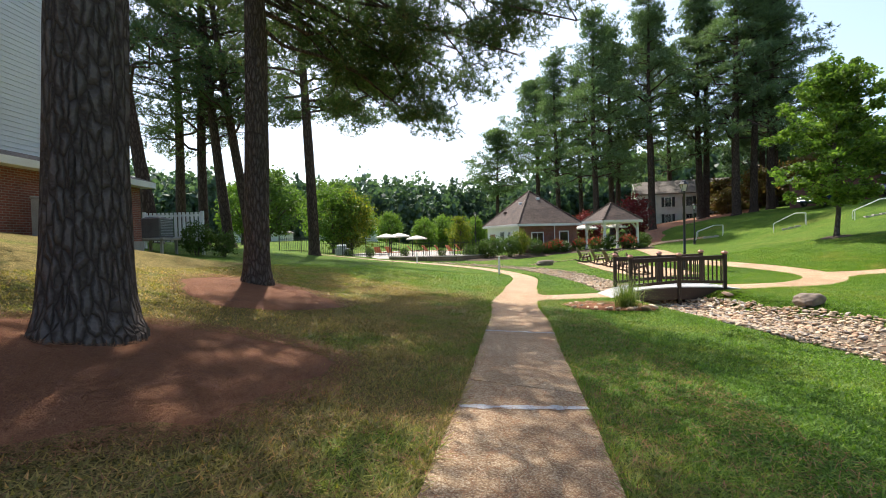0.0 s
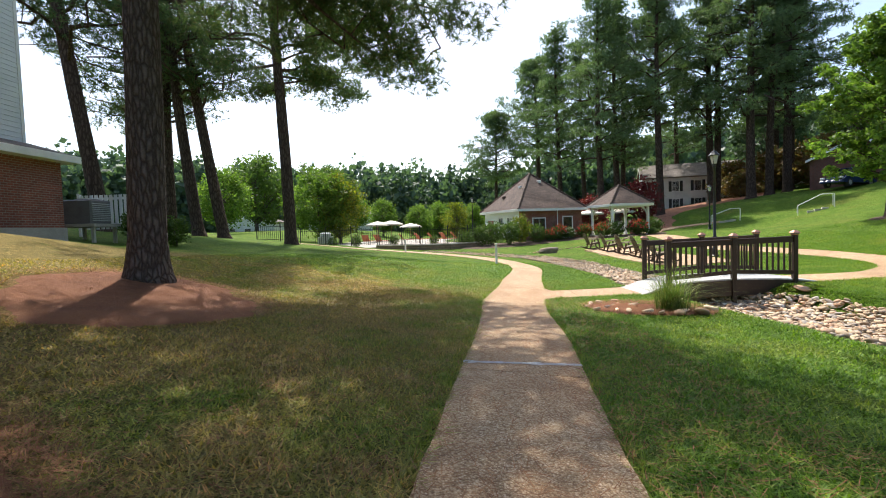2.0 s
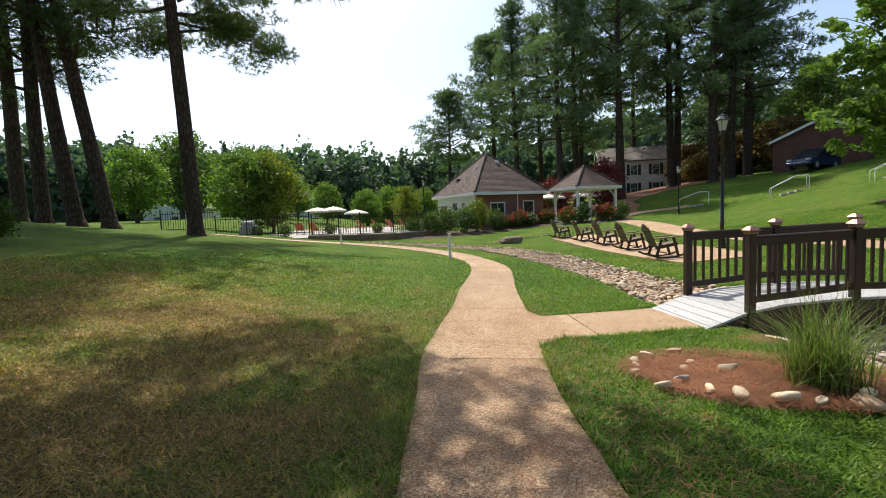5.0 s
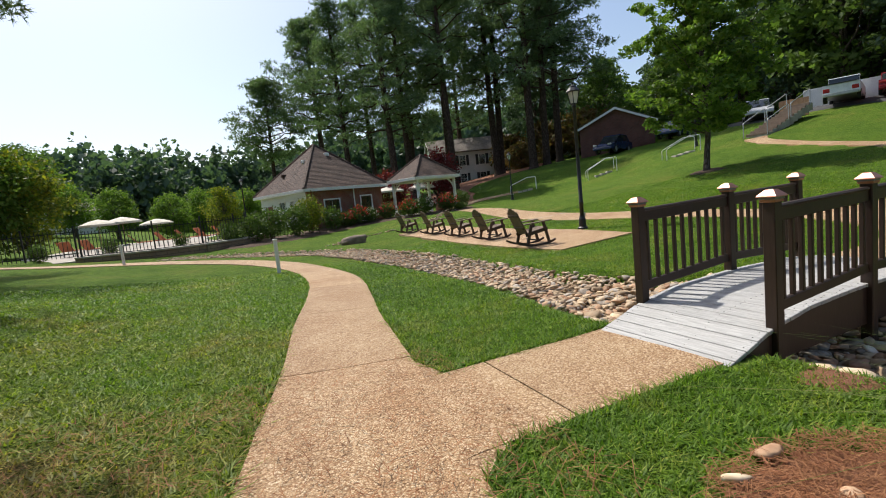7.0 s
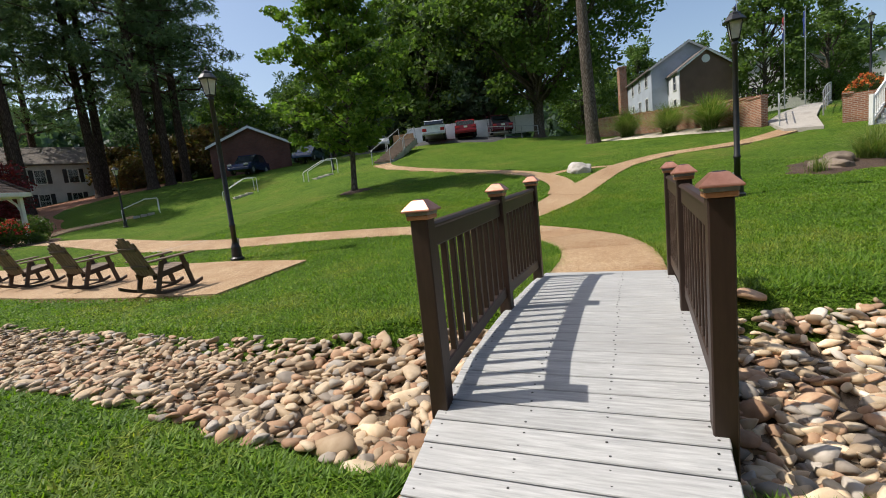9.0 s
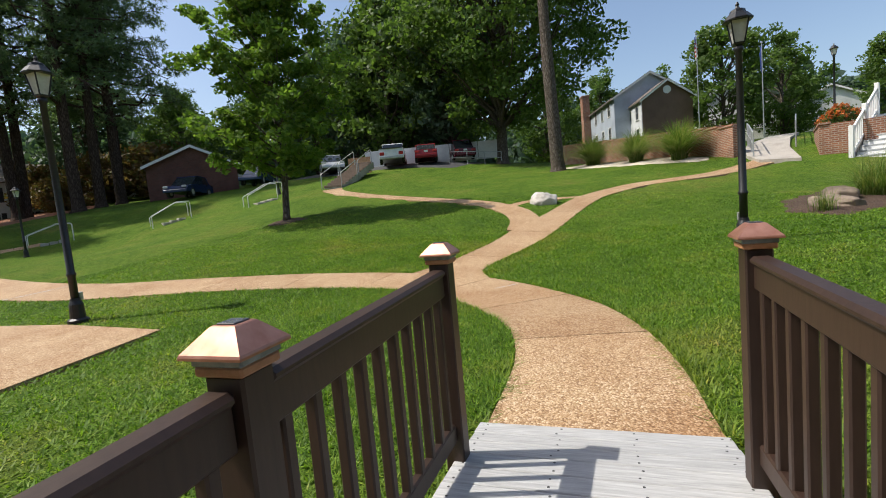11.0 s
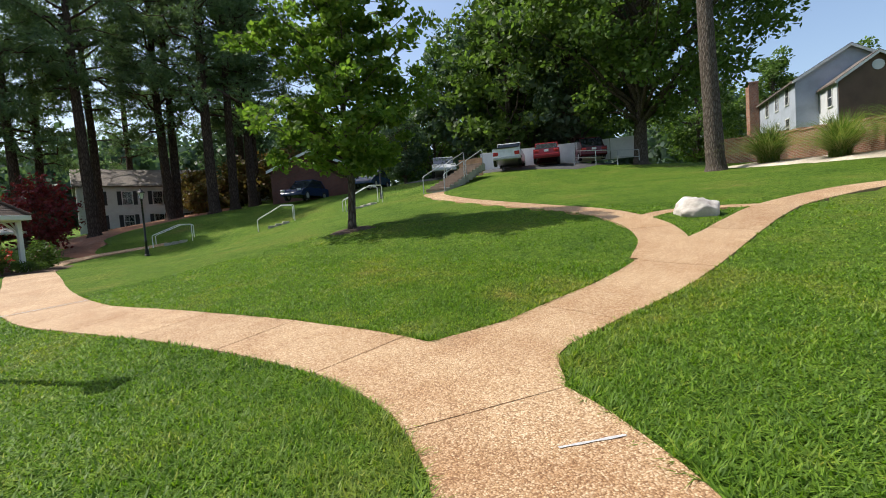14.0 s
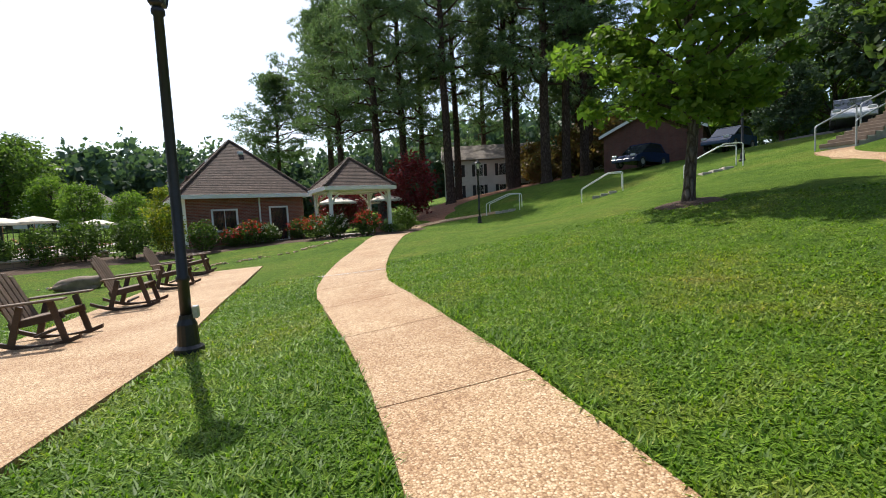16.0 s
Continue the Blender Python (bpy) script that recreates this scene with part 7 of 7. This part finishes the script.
# ---- pool terrace ----
deckp = [(-11.0, 37.0), (-4.6, 36.2), (-1.6, 34.6), (0.4, 34.6), (2.4, 36.6), (3.4, 40.0), (4.4, 46.0), (3.0, 60.0), (-11.0, 60.0)]
tagged(part("pool_terrace", Geo().prism(deckp, -0.7, 0.16), M_CONC), "pale concrete pool terrace", "terrace", kind="structure")
ret = thing("retaining_wall", "low tan block retaining wall round the terrace", "wall", (0, 0, 0))
edge = [(-4.6, 36.1), (-1.6, 34.5), (0.45, 34.5), (2.5, 36.5), (3.5, 39.9)]
for (x0, y0), (x1, y1) in zip(edge[:-1], edge[1:]):
    L, a = math.hypot(x1 - x0, y1 - y0), math.degrees(math.atan2(y1 - y0, x1 - x0))
    part("wall_bay", Geo().box((0, 0, 0), (L + 0.05, 0.3, 1.0)), M_BLOCK, ret, loc=((x0 + x1) / 2, (y0 + y1) / 2, -0.25), rz=a)
    part("coping", Geo().box((0, 0, 0), (L + 0.05, 0.38, 0.07), b=0.01), M_CONC, ret, loc=((x0 + x1) / 2, (y0 + y1) / 2, 0.285), rz=a)
fen = thing("pool_fence", "black iron picket fence round the pool terrace", "fence", (0, 0, 0))
fl = [(-14.0, 38.0), (-10.5, 37.3), (-4.6, 36.4), (-1.6, 34.8), (0.3, 34.8), (2.3, 36.7), (3.3, 40.0), (5.0, 42.6)]
picket = Geo().box((0, 0, 0.62), (0.02, 0.02, 1.22)).mesh("picket", M_BLACK)
ipost = Geo().box((0, 0, 0.68), (0.06, 0.06, 1.4), b=0.005).mesh("fence_post", M_BLACK)
for (x0, y0), (x1, y1) in zip(fl[:-1], fl[1:]):
    L, a = math.hypot(x1 - x0, y1 - y0), math.degrees(math.atan2(y1 - y0, x1 - x0))
    zf = 0.18 if x0 > -5 else land((x0 + x1) / 2, (y0 + y1) / 2)
    for i in range(int(L / 0.16)):
        u = (i + 0.5) / int(L / 0.16)
        ob = new("fence_post" if i % 12 == 0 else "picket", ipost if i % 12 == 0 else picket)
        ob.parent, ob.matrix_basis = fen, pose(x0 + u * (x1 - x0), y0 + u * (y1 - y0), zf, 0, 0, a)
    for hgt in (0.15, 1.1):
        part("rail", Geo().box((0, 0, 0), (L, 0.03, 0.035)), M_BLACK, fen, loc=((x0 + x1) / 2, (y0 + y1) / 2, zf + hgt), rz=a)


def umbrella(x, y, z, top, r, label):
    t = thing("patio_umbrella", label, "umbrella", (x, y, z), x * 20, "patio umbrellas")
    h = top - z
    part("pole", Geo().tube([(0, 0, 0), (0, 0, h)], 0.025, 8), M_WOODP, t)
    part("canopy", Geo().lathe([(r, h - 0.42), (r * 0.99, h - 0.38), (r * 0.5, h - 0.14), (0.05, h), (0.04, h - 0.03), (r * 0.5, h - 0.17)], 8), M_CANVAS, t)
    part("valance", Geo().lathe([(r, h - 0.42), (r * 1.0, h - 0.52), (r * 0.985, h - 0.52), (r * 0.985, h - 0.42)], 8), M_CANVAS, t)
    part("base", Geo().lathe([(0.3, 0), (0.28, 0.06), (0.05, 0.1)], 12), M_BLACK, t)


for x, y, top in ((-7.3, 54.0, 2.35), (-5.9, 54.8, 2.4), (-4.2, 60.0, 2.1), (14.2, 49.0, 2.7), (17.8, 50.2, 2.8), (16.4, 52.4, 2.75)):
    umbrella(x, y, 0.16 if x < 5 else land(x, y), top, 1.35, "cream canvas patio umbrella by the pool")
lounge = thing("sun_lounger", "orange sling lounger on the terrace", "lounger", (-1.6, 44.0, 0.16), 30, "sun loungers")
M_SLING = surface("orange_sling", (0.4, 0.12, 0.06), (0.48, 0.16, 0.08), 40, 3, 0.8, 0.1)
part("seat", Geo().box((0, 0, 0.32), (1.2, 0.6, 0.05), b=0.01), M_SLING, lounge)
part("backrest", Geo().box((-0.8, 0, 0.58), (0.7, 0.6, 0.05), b=0.01, m=Matrix.Rotation(radians(50), 3, "Y").to_4x4()), M_SLING, lounge)
for x in (-0.5, 0.5):
    for y in (-0.27, 0.27):
        part("leg", Geo().box((x, y, 0.15), (0.05, 0.05, 0.3)), M_STEEL, lounge)
for x, y, r in ((-0.4, 43.4, 20), (0.6, 42.6, 35), (-3.0, 44.6, 10), (-5.0, 42.0, 60), (-6.4, 43.0, 80), (1.6, 44.4, 15)):
    copy_thing(lounge, pose(x, y, 0.16, 0, 0, r))
for i, (x, y, s) in enumerate(((-0.6, 36.0, 0.5), (1.4, 37.0, 0.5), (-3.6, 37.2, 0.55), (-6.5, 38.0, 0.6), (-8.4, 38.6, 0.55))):
    plant_shrub("potted_shrub", "small shrub along the terrace fence", x, y, DARK, i * 40, s, "terrace shrubs", z=0.16)
grill = thing("grill", "stainless grill beside the fence", "grill", (-9.0, 38.8, 0.16), 20)
part("cart", Geo().box((0, 0, 0.42), (1.1, 0.6, 0.84), b=0.02), M_STEEL, grill)
part("hood", Geo().box((0, 0, 1.0), (0.8, 0.55, 0.34), b=0.1), M_STEEL, grill)
